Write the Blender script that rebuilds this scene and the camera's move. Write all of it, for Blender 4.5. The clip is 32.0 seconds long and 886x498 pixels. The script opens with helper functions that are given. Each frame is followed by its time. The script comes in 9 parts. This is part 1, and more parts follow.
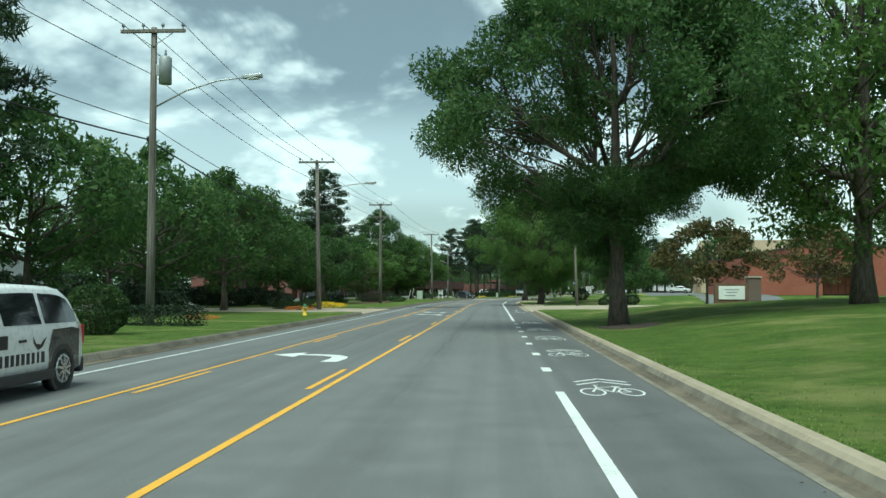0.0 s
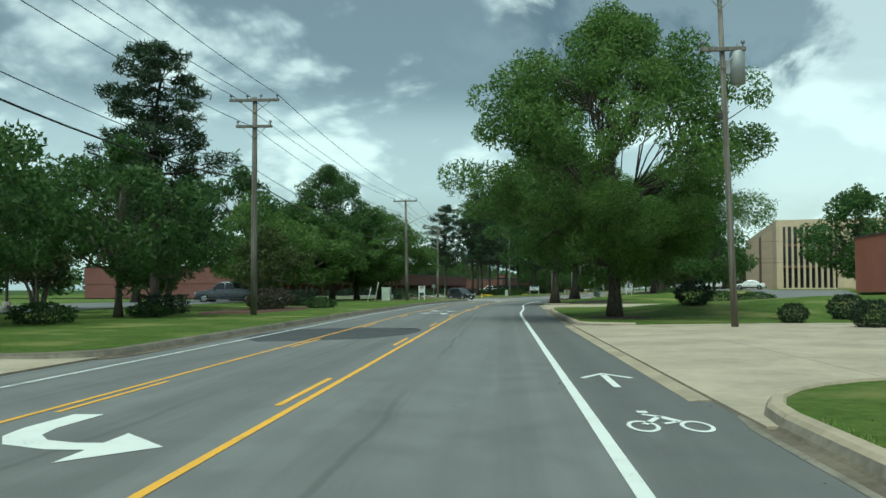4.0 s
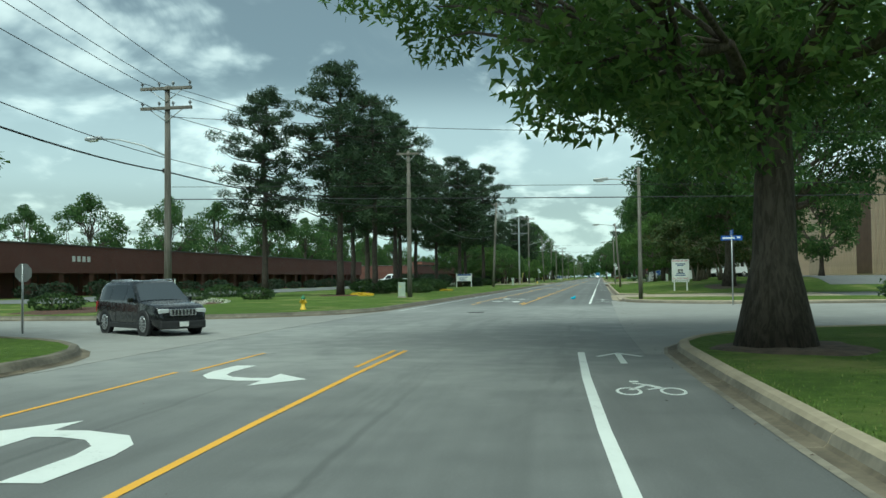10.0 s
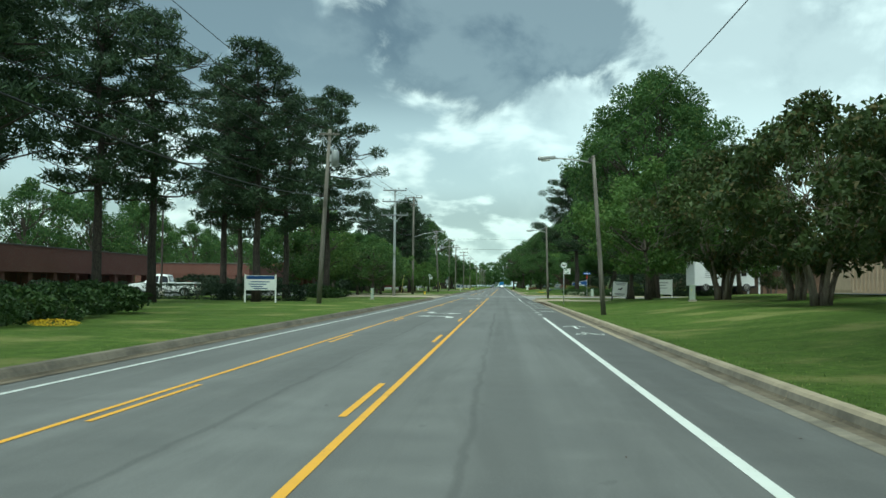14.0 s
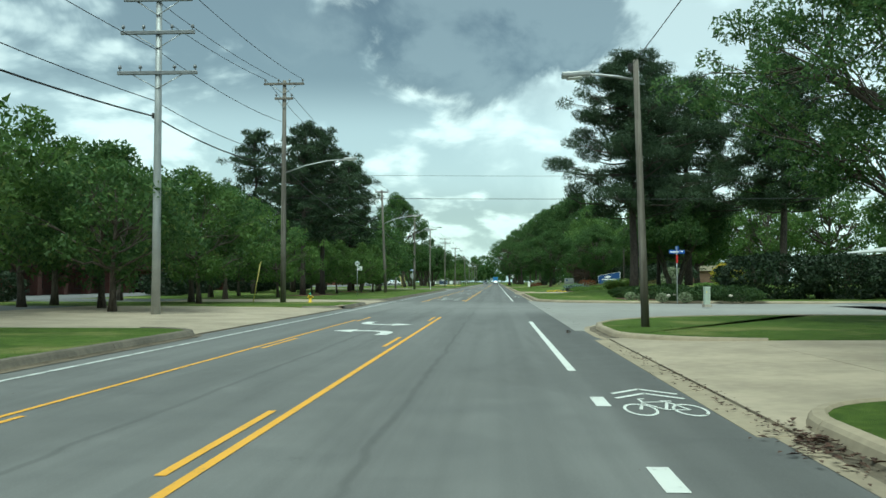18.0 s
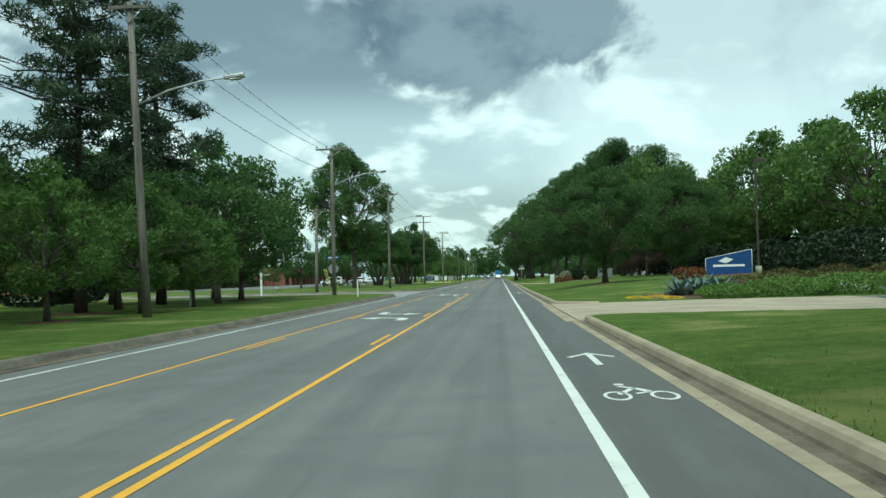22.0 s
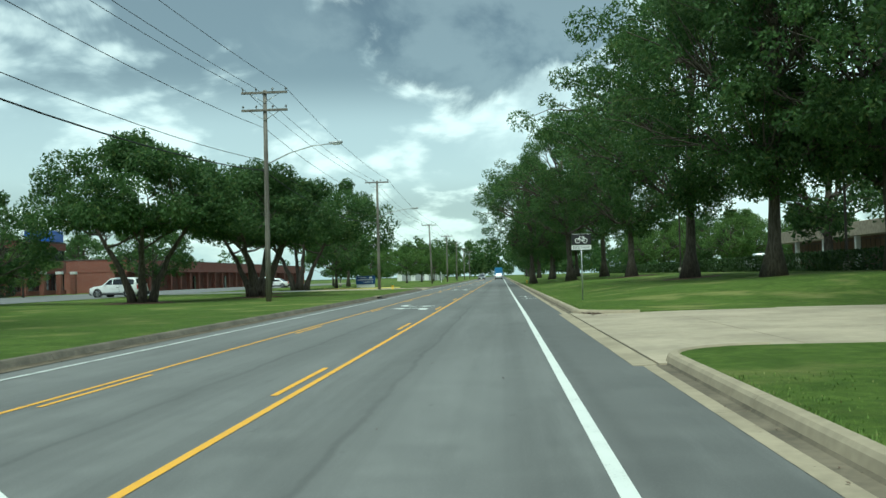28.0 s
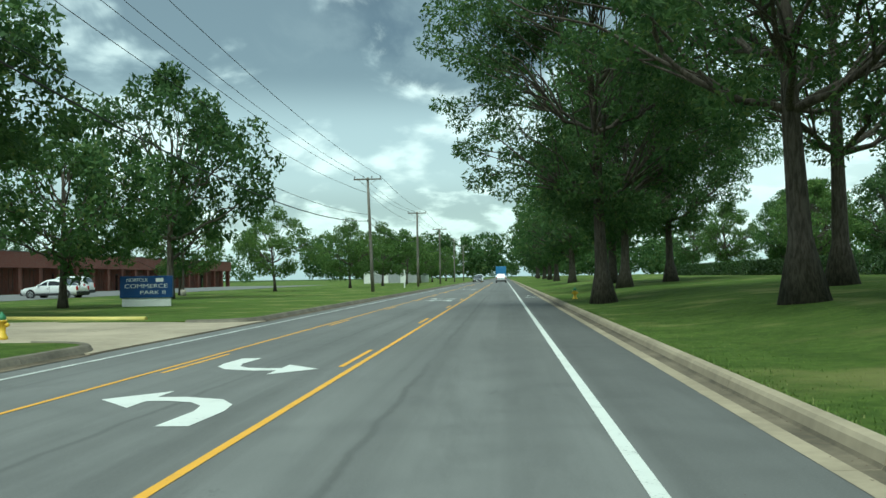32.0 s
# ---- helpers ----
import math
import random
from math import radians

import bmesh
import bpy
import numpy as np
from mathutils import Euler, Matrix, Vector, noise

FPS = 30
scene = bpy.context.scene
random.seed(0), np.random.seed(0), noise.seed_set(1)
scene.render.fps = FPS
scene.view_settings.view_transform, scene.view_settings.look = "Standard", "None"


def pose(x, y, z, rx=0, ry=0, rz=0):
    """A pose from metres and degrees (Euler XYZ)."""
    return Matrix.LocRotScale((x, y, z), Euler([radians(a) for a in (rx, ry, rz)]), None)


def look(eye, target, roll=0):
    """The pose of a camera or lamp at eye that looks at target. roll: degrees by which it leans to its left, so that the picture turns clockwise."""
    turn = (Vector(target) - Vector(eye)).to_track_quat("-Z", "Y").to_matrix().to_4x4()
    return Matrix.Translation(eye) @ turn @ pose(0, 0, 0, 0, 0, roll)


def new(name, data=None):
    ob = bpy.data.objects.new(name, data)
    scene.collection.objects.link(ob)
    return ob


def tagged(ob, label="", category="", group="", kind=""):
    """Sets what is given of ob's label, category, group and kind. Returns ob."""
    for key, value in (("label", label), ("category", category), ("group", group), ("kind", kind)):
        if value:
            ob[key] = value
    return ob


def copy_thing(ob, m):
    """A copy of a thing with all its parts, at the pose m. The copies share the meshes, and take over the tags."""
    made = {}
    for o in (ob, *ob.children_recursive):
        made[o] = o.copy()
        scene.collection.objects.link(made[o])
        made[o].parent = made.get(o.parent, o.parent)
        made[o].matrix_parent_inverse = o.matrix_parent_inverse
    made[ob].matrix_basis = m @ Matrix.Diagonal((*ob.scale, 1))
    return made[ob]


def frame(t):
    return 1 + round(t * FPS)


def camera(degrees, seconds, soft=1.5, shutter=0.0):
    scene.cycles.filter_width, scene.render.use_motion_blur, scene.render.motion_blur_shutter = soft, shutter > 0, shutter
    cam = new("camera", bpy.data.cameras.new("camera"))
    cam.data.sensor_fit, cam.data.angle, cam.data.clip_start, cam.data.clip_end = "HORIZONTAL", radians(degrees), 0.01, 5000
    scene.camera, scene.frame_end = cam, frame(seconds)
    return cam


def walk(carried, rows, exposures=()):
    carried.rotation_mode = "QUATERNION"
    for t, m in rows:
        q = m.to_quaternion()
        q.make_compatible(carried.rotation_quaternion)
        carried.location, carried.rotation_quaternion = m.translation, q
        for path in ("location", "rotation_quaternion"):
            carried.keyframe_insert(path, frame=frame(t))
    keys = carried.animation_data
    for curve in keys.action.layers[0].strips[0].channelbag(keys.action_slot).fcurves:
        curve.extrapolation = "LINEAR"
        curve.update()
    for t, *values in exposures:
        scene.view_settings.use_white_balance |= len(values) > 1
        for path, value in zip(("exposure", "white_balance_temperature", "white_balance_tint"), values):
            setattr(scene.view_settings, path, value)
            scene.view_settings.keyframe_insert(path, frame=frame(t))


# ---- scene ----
cam = camera(51.14, 32.0)
ROWS = [  # seconds, place, yaw, pitch, roll
    (0.0, 0.000, -0.000, 1.252, -0.00, 2.63, -0.05),
    (0.5, 0.357, 5.709, 1.254, 0.33, 2.74, 0.01),
    (1.0, 0.684, 11.466, 1.245, 0.67, 2.85, 0.11),
    (1.5, 0.976, 17.375, 1.252, 0.95, 2.82, 0.22),
    (2.0, 1.305, 23.318, 1.262, 0.96, 2.71, 0.21),
    (2.5, 1.628, 29.316, 1.253, 0.84, 2.56, 0.18),
    (3.0, 1.947, 35.380, 1.245, 0.66, 2.63, 0.11),
    (3.5, 2.269, 41.507, 1.225, 0.59, 2.54, 0.10),
    (5.5, 3.791, 66.864, 1.238, 0.29, 2.36, 0.44),
    (6.0, 4.183, 73.692, 1.246, 0.30, 2.30, 0.32),
    (6.5, 4.665, 80.635, 1.248, 0.41, 2.34, 0.49),
    (7.0, 5.139, 87.696, 1.250, 0.58, 2.29, 0.63),
    (7.5, 5.685, 94.787, 1.250, 0.70, 2.23, 0.73),
    (8.0, 6.297, 101.821, 1.247, 0.54, 2.14, 0.79),
    (8.5, 6.873, 108.777, 1.250, -0.32, 2.01, 0.61),
    (9.0, 7.455, 115.624, 1.255, -1.58, 1.90, 0.40),
    (9.5, 8.273, 122.355, 1.257, -2.93, 1.90, 0.78),
    (10.0, 9.177, 129.063, 1.252, -4.18, 1.80, 0.70),
    (10.5, 9.993, 135.848, 1.248, -5.38, 1.73, -0.19),
    (11.0, 10.911, 142.709, 1.251, -6.44, 1.97, -0.91),
    (11.5, 12.302, 149.618, 1.254, -7.43, 2.27, -1.43),
    (12.0, 13.878, 156.621, 1.251, -8.28, 2.33, -1.78),
    (12.5, 15.537, 163.764, 1.259, -8.90, 2.05, -1.17),
    (13.0, 17.307, 171.002, 1.275, -9.35, 1.66, -0.43),
    (13.5, 19.100, 178.324, 1.256, -9.84, 2.00, -0.53),
    (14.0, 20.849, 185.679, 1.252, -10.27, 2.25, -0.62),
    (14.5, 22.735, 193.066, 1.264, -10.73, 2.02, -0.18),
    (16.5, 30.758, 223.514, 1.262, -10.63, 2.06, 0.15),
    (17.0, 32.723, 231.336, 1.253, -10.57, 1.99, 0.84),
    (17.5, 34.702, 239.211, 1.249, -10.57, 2.02, -0.10),
    (18.0, 36.698, 247.142, 1.244, -10.57, 2.02, -0.06),
    (18.5, 38.739, 255.081, 1.242, -10.42, 2.07, 0.31),
    (19.0, 40.755, 263.030, 1.234, -10.33, 2.11, 0.67),
    (19.5, 42.767, 270.932, 1.245, -10.30, 2.21, 0.56),
    (20.0, 44.763, 278.780, 1.252, -10.33, 2.54, -0.14),
    (20.5, 46.728, 286.667, 1.254, -10.38, 2.43, -0.75),
    (21.0, 48.684, 294.671, 1.250, -10.75, 2.06, 0.03),
    (21.5, 50.703, 302.821, 1.244, -10.33, 1.78, 0.97),
    (22.0, 52.783, 311.026, 1.241, -10.35, 1.75, 1.37),
    (22.5, 54.818, 319.221, 1.236, -10.41, 1.88, 1.06),
    (23.0, 56.808, 327.384, 1.235, -10.39, 1.91, 0.97),
    (23.5, 58.817, 335.536, 1.253, -10.32, 1.95, 0.85),
    (24.0, 60.848, 343.692, 1.253, -10.27, 1.87, 0.75),
    (24.5, 62.880, 351.905, 1.254, -10.25, 1.73, 0.94),
    (25.0, 64.895, 360.263, 1.251, -10.26, 1.65, 0.97),
    (25.5, 66.972, 368.782, 1.261, -10.25, 1.67, 1.12),
    (26.0, 69.135, 377.403, 1.277, -10.26, 1.65, 1.45),
    (26.5, 71.308, 386.023, 1.250, -10.27, 1.67, 2.18),
    (28.5, 79.906, 420.820, 1.239, -10.22, 1.71, 1.12),
    (29.0, 82.067, 429.517, 1.247, -10.16, 1.82, 0.94),
    (29.5, 84.215, 438.225, 1.239, -10.03, 1.63, 2.02),
    (30.0, 86.330, 446.919, 1.223, -10.17, 1.77, 1.49),
    (30.5, 88.440, 455.496, 1.240, -10.16, 1.88, 0.89),
    (31.0, 90.498, 463.934, 1.248, -10.09, 1.88, 1.04),
    (31.5, 92.487, 472.269, 1.245, -10.06, 1.79, 1.26),
    (32.0, 94.467, 480.510, 1.240, -10.12, 1.74, 0.94),
]
walk(cam, [(t, pose(x, y, z, 90 + pitch, roll, yaw)) for t, x, y, z, yaw, pitch, roll in ROWS], [(0.0, 0.08, 5960, -16), (1.0, 0.15, 5960, -16), (2.0, 0.20, 5960, -16), (3.0, -0.30, 5960, -16), (5.0, 0.25, 5960, -16), (6.0, 0.60, 5960, -16), (7.0, 0.32, 5960, -16), (8.0, 0.00, 5960, -16), (9.0, 0.34, 5960, -16), (10.0, -0.10, 5960, -16), (10.8, 0.20, 5960, -16), (12.0, 0.08, 5960, -16), (13.0, -0.05, 5960, -16), (14.5, -0.05, 5960, -16), (17.0, 0.00, 5960, -16), (19.0, 0.05, 5960, -16), (21.0, -0.05, 5960, -16), (24.0, -0.06, 5960, -16), (26.0, 0.05, 5960, -16), (29.0, 0.0, 5960, -16), (30.0, 0.0, 5960, -16), (31.0, 0.10, 5960, -16), (32.0, 0.0, 5960, -16)])

# ---- world, sun ----
world = bpy.data.worlds.new("overcast_sky")
scene.world = world
world.use_nodes = True
wn = world.node_tree.nodes
wl = world.node_tree.links
wn.clear()
SUN_EL, SUN_AZ = 62.0, 205.0       # degrees; azimuth clockwise from +y


def wnode(kind, **kw):
    nd = wn.new(kind)
    for k, v in kw.items():
        if k == "operation":
            nd.operation = v
        elif k == "blend_type":
            nd.blend_type = v
        elif k == "data_type":
            nd.data_type = v
        else:
            nd.inputs[k].default_value = v
    return nd


def wmath(op, a, b=None, c=None, clamp=False):
    nd = wn.new("ShaderNodeMath")
    nd.operation, nd.use_clamp = op, clamp
    for i, v in enumerate((a, b, c)):
        if v is None:
            continue
        if isinstance(v, (int, float)):
            nd.inputs[i].default_value = v
        else:
            wl.new(v, nd.inputs[i])
    return nd.outputs[0]


def wmix(fac, a, b):
    nd = wn.new("ShaderNodeMix")
    nd.data_type = "RGBA"
    for sock, v in ((nd.inputs[0], fac), (nd.inputs[6], a), (nd.inputs[7], b)):
        if isinstance(v, (int, float, tuple)):
            sock.default_value = v
        else:
            wl.new(v, sock)
    return nd.outputs[2]


sky = wn.new("ShaderNodeTexSky")
sky.sky_type = "NISHITA"
sky.sun_disc = False
sky.sun_elevation, sky.sun_rotation = radians(SUN_EL), radians(SUN_AZ)
sky.air_density, sky.dust_density = 1.0, 1.5
coord = wn.new("ShaderNodeTexCoord")
split = wn.new("ShaderNodeSeparateXYZ")
wl.new(coord.outputs["Generated"], split.inputs[0])
DX, DY, DZ = split.outputs
# clouds lie on a high flat layer, so they flatten towards the horizon
up = wmath("ADD", wmath("MAXIMUM", DZ, 0.0), 0.42)
flat = wn.new("ShaderNodeCombineXYZ")
wl.new(wmath("DIVIDE", DX, up), flat.inputs[0])
wl.new(wmath("DIVIDE", DY, up), flat.inputs[1])


def wnoise(vec, scale, detail, rough, offset, distort=0.0):
    mp = wn.new("ShaderNodeVectorMath")
    mp.operation = "ADD"
    wl.new(vec, mp.inputs[0])
    mp.inputs[1].default_value = offset
    nz = wn.new("ShaderNodeTexNoise")
    nz.inputs["Scale"].default_value, nz.inputs["Detail"].default_value = scale, detail
    nz.inputs["Roughness"].default_value, nz.inputs["Distortion"].default_value = rough, distort
    wl.new(mp.outputs[0], nz.inputs["Vector"])
    return nz.outputs["Fac"]


def wstep(x, lo, hi):
    nd = wn.new("ShaderNodeMapRange")
    nd.interpolation_type = "SMOOTHSTEP"
    nd.inputs["From Min"].default_value, nd.inputs["From Max"].default_value = lo, hi
    wl.new(x, nd.inputs["Value"])
    return nd.outputs["Result"]


puff = wnoise(flat.outputs[0], 3.4, 9.0, 0.56, (3.1, 7.4, 0.0), 0.5)
broad = wnoise(flat.outputs[0], 1.15, 4.0, 0.5, (1.7, 2.2, 4.0))
# one broad dark cloud bank stands low over the far end of the road
bank_dir = Vector((math.sin(radians(11.5)) * math.cos(radians(15.6)), math.cos(radians(11.5)) * math.cos(radians(15.6)), math.sin(radians(15.6))))
side_dir = Vector((bank_dir.y, -bank_dir.x, 0)).normalized()
up_dir = side_dir.cross(bank_dir)


def wdot(v):
    nd = wn.new("ShaderNodeVectorMath")
    nd.operation = "DOT_PRODUCT"
    wl.new(coord.outputs["Generated"], nd.inputs[0])
    nd.inputs[1].default_value = v
    return nd.outputs["Value"]


edge = wnoise(coord.outputs["Generated"], 8.0, 9.0, 0.58, (0, 0, 0), 0.35)
bx = wmath("DIVIDE", wdot(side_dir), 0.20)
bz = wmath("DIVIDE", wdot(up_dir), 0.085)
r2 = wmath("ADD", wmath("POWER", wmath("ABSOLUTE", bx), 2.0), wmath("POWER", wmath("ABSOLUTE", bz), 2.0))
bank = wstep(wmath("SUBTRACT", wmath("MULTIPLY", edge, 3.4), r2), 0.72, 1.18)
bank = wmath("MULTIPLY", bank, wstep(wdot(bank_dir), 0.5, 0.9))
billow = wn.new("ShaderNodeTexVoronoi")
billow.feature = "SMOOTH_F1"
billow.inputs["Scale"].default_value, billow.inputs["Smoothness"].default_value = 8.5, 0.35
billow.inputs["Detail"].default_value, billow.inputs["Roughness"].default_value = 3.0, 0.5
wl.new(flat.outputs[0], billow.inputs["Vector"])
puff = wmath("ADD", puff, wmath("MULTIPLY", wmath("SUBTRACT", billow.outputs["Distance"], 0.55), 0.24))
tone = wmath("ADD", wmath("MULTIPLY", puff, 0.6), wmath("MULTIPLY", broad, 0.4))
lit = wmix(wstep(puff, 0.40, 0.60), (1.0, 1.0, 0.97, 1), (0.47, 0.505, 0.515, 1))
grey = wmath("MULTIPLY", wstep(tone, 0.475, 0.575), wmath("ADD", 0.35, wmath("MULTIPLY", wstep(DZ, 0.10, 0.22), 0.60)))
cloud = wmix(grey, lit, wmix(wstep(puff, 0.46, 0.62), (0.36, 0.385, 0.39, 1), (0.19, 0.207, 0.212, 1)))
# a bright break below the bank, then a low row of cumulus: white tops over blue-grey bases
stretch = wn.new("ShaderNodeVectorMath")
stretch.operation = "MULTIPLY"
wl.new(coord.outputs["Generated"], stretch.inputs[0])
stretch.inputs[1].default_value = (1.0, 1.0, 2.6)
heap = wnoise(stretch.outputs[0], 6.5, 8.0, 0.56, (5.2, 1.4, 0.3), 0.15)
heap = wmath("SUBTRACT", heap, wmath("MULTIPLY", wmath("SUBTRACT", billow.outputs["Distance"], 0.55), 0.12))
gap = wmath("MULTIPLY", wstep(DZ, 0.07, 0.11), wmath("SUBTRACT", 1.0, wstep(DZ, 0.155, 0.22)))
cloud = wmix(wmath("MULTIPLY", gap, 0.60), cloud, wmix(wstep(puff, 0.44, 0.60), (1.02, 1.04, 1.03, 1), (0.66, 0.72, 0.74, 1)))
level = wmath("ADD", heap, wmath("MULTIPLY", wmath("SUBTRACT", 0.105, DZ), 2.6))
cloud = wmix(wstep(level, 0.48, 0.57), cloud, (1.0, 1.02, 1.0, 1))
cloud = wmix(wmath("MULTIPLY", wstep(level, 0.55, 0.74), 0.85), cloud, (0.43, 0.535, 0.59, 1))
cloud = wmix(wmath("MULTIPLY", bank, 0.96), cloud, wmix(wstep(wmath("ADD", wmath("MULTIPLY", edge, 0.6), wmath("MULTIPLY", puff, 0.4)), 0.42, 0.58), (0.070, 0.077, 0.081, 1), (0.255, 0.272, 0.275, 1)))
# thin bright cloud beside the bank
thin_dir = Vector((math.sin(radians(27.0)) * math.cos(radians(12.0)), math.cos(radians(27.0)) * math.cos(radians(12.0)), math.sin(radians(12.0))))
thin = wmath("MULTIPLY", wstep(wmath("ADD", wdot(thin_dir), wmath("MULTIPLY", edge, 0.05)), 0.990, 1.018), 0.6)
cloud = wmix(wmath("MULTIPLY", thin, wmath("SUBTRACT", 1.0, bank)), cloud, (1.05, 1.07, 1.06, 1))
# pale blue haze low over the horizon
low = wmath("SUBTRACT", 1.0, wstep(DZ, 0.0, 0.10))
cloud = wmix(wmath("MULTIPLY", low, 0.6), cloud, (0.60, 0.75, 0.81, 1))
bg_sky = wn.new("ShaderNodeBackground")
bg_sky.inputs["Strength"].default_value = 0.05
wl.new(sky.outputs[0], bg_sky.inputs["Color"])
bg_cloud = wn.new("ShaderNodeBackground")
bg_cloud.inputs["Strength"].default_value = 0.84
wl.new(cloud, bg_cloud.inputs["Color"])
both = wn.new("ShaderNodeAddShader")
wl.new(bg_sky.outputs[0], both.inputs[0])
wl.new(bg_cloud.outputs[0], both.inputs[1])
wout = wn.new("ShaderNodeOutputWorld")
wl.new(both.outputs[0], wout.inputs["Surface"])

sun_data = bpy.data.lights.new("sun", "SUN")
sun_data.energy, sun_data.angle, sun_data.color = 3.3, radians(42), (1.0, 0.985, 0.94)
sun = new("sun", sun_data)
sun.matrix_world = look((0, 0, 60), (-math.sin(radians(SUN_AZ)) * math.cos(radians(SUN_EL)) * 60, -math.cos(radians(SUN_AZ)) * math.cos(radians(SUN_EL)) * 60, 60 - math.sin(radians(SUN_EL)) * 60))

# ---- materials ----
MATS = {}


class Mat:
    """A node material under construction."""

    def __init__(self, name, rough=0.8, metal=0.0):
        self.m = bpy.data.materials.new(name)
        self.m.use_nodes = True
        self.n, self.l = self.m.node_tree.nodes, self.m.node_tree.links
        self.b = self.n["Principled BSDF"]
        self.b.inputs["Roughness"].default_value, self.b.inputs["Metallic"].default_value = rough, metal
        MATS[name] = self.m

    def link(self, v, sock):
        if isinstance(v, (int, float)):
            sock.default_value = v
        elif isinstance(v, tuple):
            sock.default_value = v if len(v) == len(sock.default_value) else (*v, 1)
        else:
            self.l.new(v, sock)

    def coord(self, which="Object"):
        return self.n.new("ShaderNodeTexCoord").outputs[which]

    def scaled(self, vec, sc):
        nd = self.n.new("ShaderNodeVectorMath")
        nd.operation = "MULTIPLY"
        self.l.new(vec, nd.inputs[0])
        nd.inputs[1].default_value = sc
        return nd.outputs[0]

    def noise(self, vec, scale, detail=4.0, rough=0.55, distort=0.0):
        nd = self.n.new("ShaderNodeTexNoise")
        nd.inputs["Scale"].default_value, nd.inputs["Detail"].default_value = scale, detail
        nd.inputs["Roughness"].default_value, nd.inputs["Distortion"].default_value = rough, distort
        self.l.new(vec, nd.inputs["Vector"])
        return nd.outputs["Fac"]

    def voronoi(self, vec, scale, feature="F1", out="Distance"):
        nd = self.n.new("ShaderNodeTexVoronoi")
        nd.feature = feature
        nd.inputs["Scale"].default_value = scale
        self.l.new(vec, nd.inputs["Vector"])
        return nd.outputs[out]

    def step(self, x, lo, hi, a=0.0, b=1.0):
        nd = self.n.new("ShaderNodeMapRange")
        nd.interpolation_type = "SMOOTHSTEP"
        for k, v in (("From Min", lo), ("From Max", hi), ("To Min", a), ("To Max", b)):
            nd.inputs[k].default_value = v
        self.l.new(x, nd.inputs["Value"])
        return nd.outputs["Result"]

    def math(self, op, a, b=0.0, clamp=False):
        nd = self.n.new("ShaderNodeMath")
        nd.operation, nd.use_clamp = op, clamp
        self.link(a, nd.inputs[0])
        self.link(b, nd.inputs[1])
        return nd.outputs[0]

    def mix(self, fac, a, b):
        nd = self.n.new("ShaderNodeMix")
        nd.data_type = "RGBA"
        self.link(fac, nd.inputs[0])
        self.link(a, nd.inputs[6])
        self.link(b, nd.inputs[7])
        return nd.outputs[2]

    def random(self):
        return self.n.new("ShaderNodeObjectInfo").outputs["Random"]

    def island(self):
        return self.n.new("ShaderNodeNewGeometry").outputs["Random Per Island"]

    def color(self, c):
        self.link(c, self.b.inputs["Base Color"])

    def rough(self, r):
        self.link(r, self.b.inputs["Roughness"])

    def bump(self, h, strength=0.4, dist=0.02):
        nd = self.n.new("ShaderNodeBump")
        nd.inputs["Strength"].default_value, nd.inputs["Distance"].default_value = strength, dist
        self.l.new(h, nd.inputs["Height"])
        self.l.new(nd.outputs[0], self.b.inputs["Normal"])


def plain(name, col, rough=0.6, metal=0.0, vary=0.12, scale=3.0, bump=0.0, coat=0.0):
    """A painted or plain surface with slight stains at two scales."""
    k = Mat(name, rough, metal)
    v = k.coord()
    a = k.noise(v, scale, 4)
    b = k.noise(v, scale * 9, 3)
    f = k.math("ADD", k.math("MULTIPLY", a, 0.65), k.math("MULTIPLY", b, 0.35))
    lo = tuple(c * (1 - vary * 1.6) for c in col)
    hi = tuple(min(1, c * (1 + vary)) for c in col)
    k.color(k.mix(k.step(f, 0.3, 0.7), lo, hi))
    k.rough(k.step(b, 0.2, 0.8, max(0.02, rough - 0.08), min(1, rough + 0.08)))
    if bump:
        k.bump(b, bump, 0.01)
    if coat:
        k.b.inputs["Coat Weight"].default_value = coat
        k.b.inputs["Coat Roughness"].default_value = 0.06
    return k.m


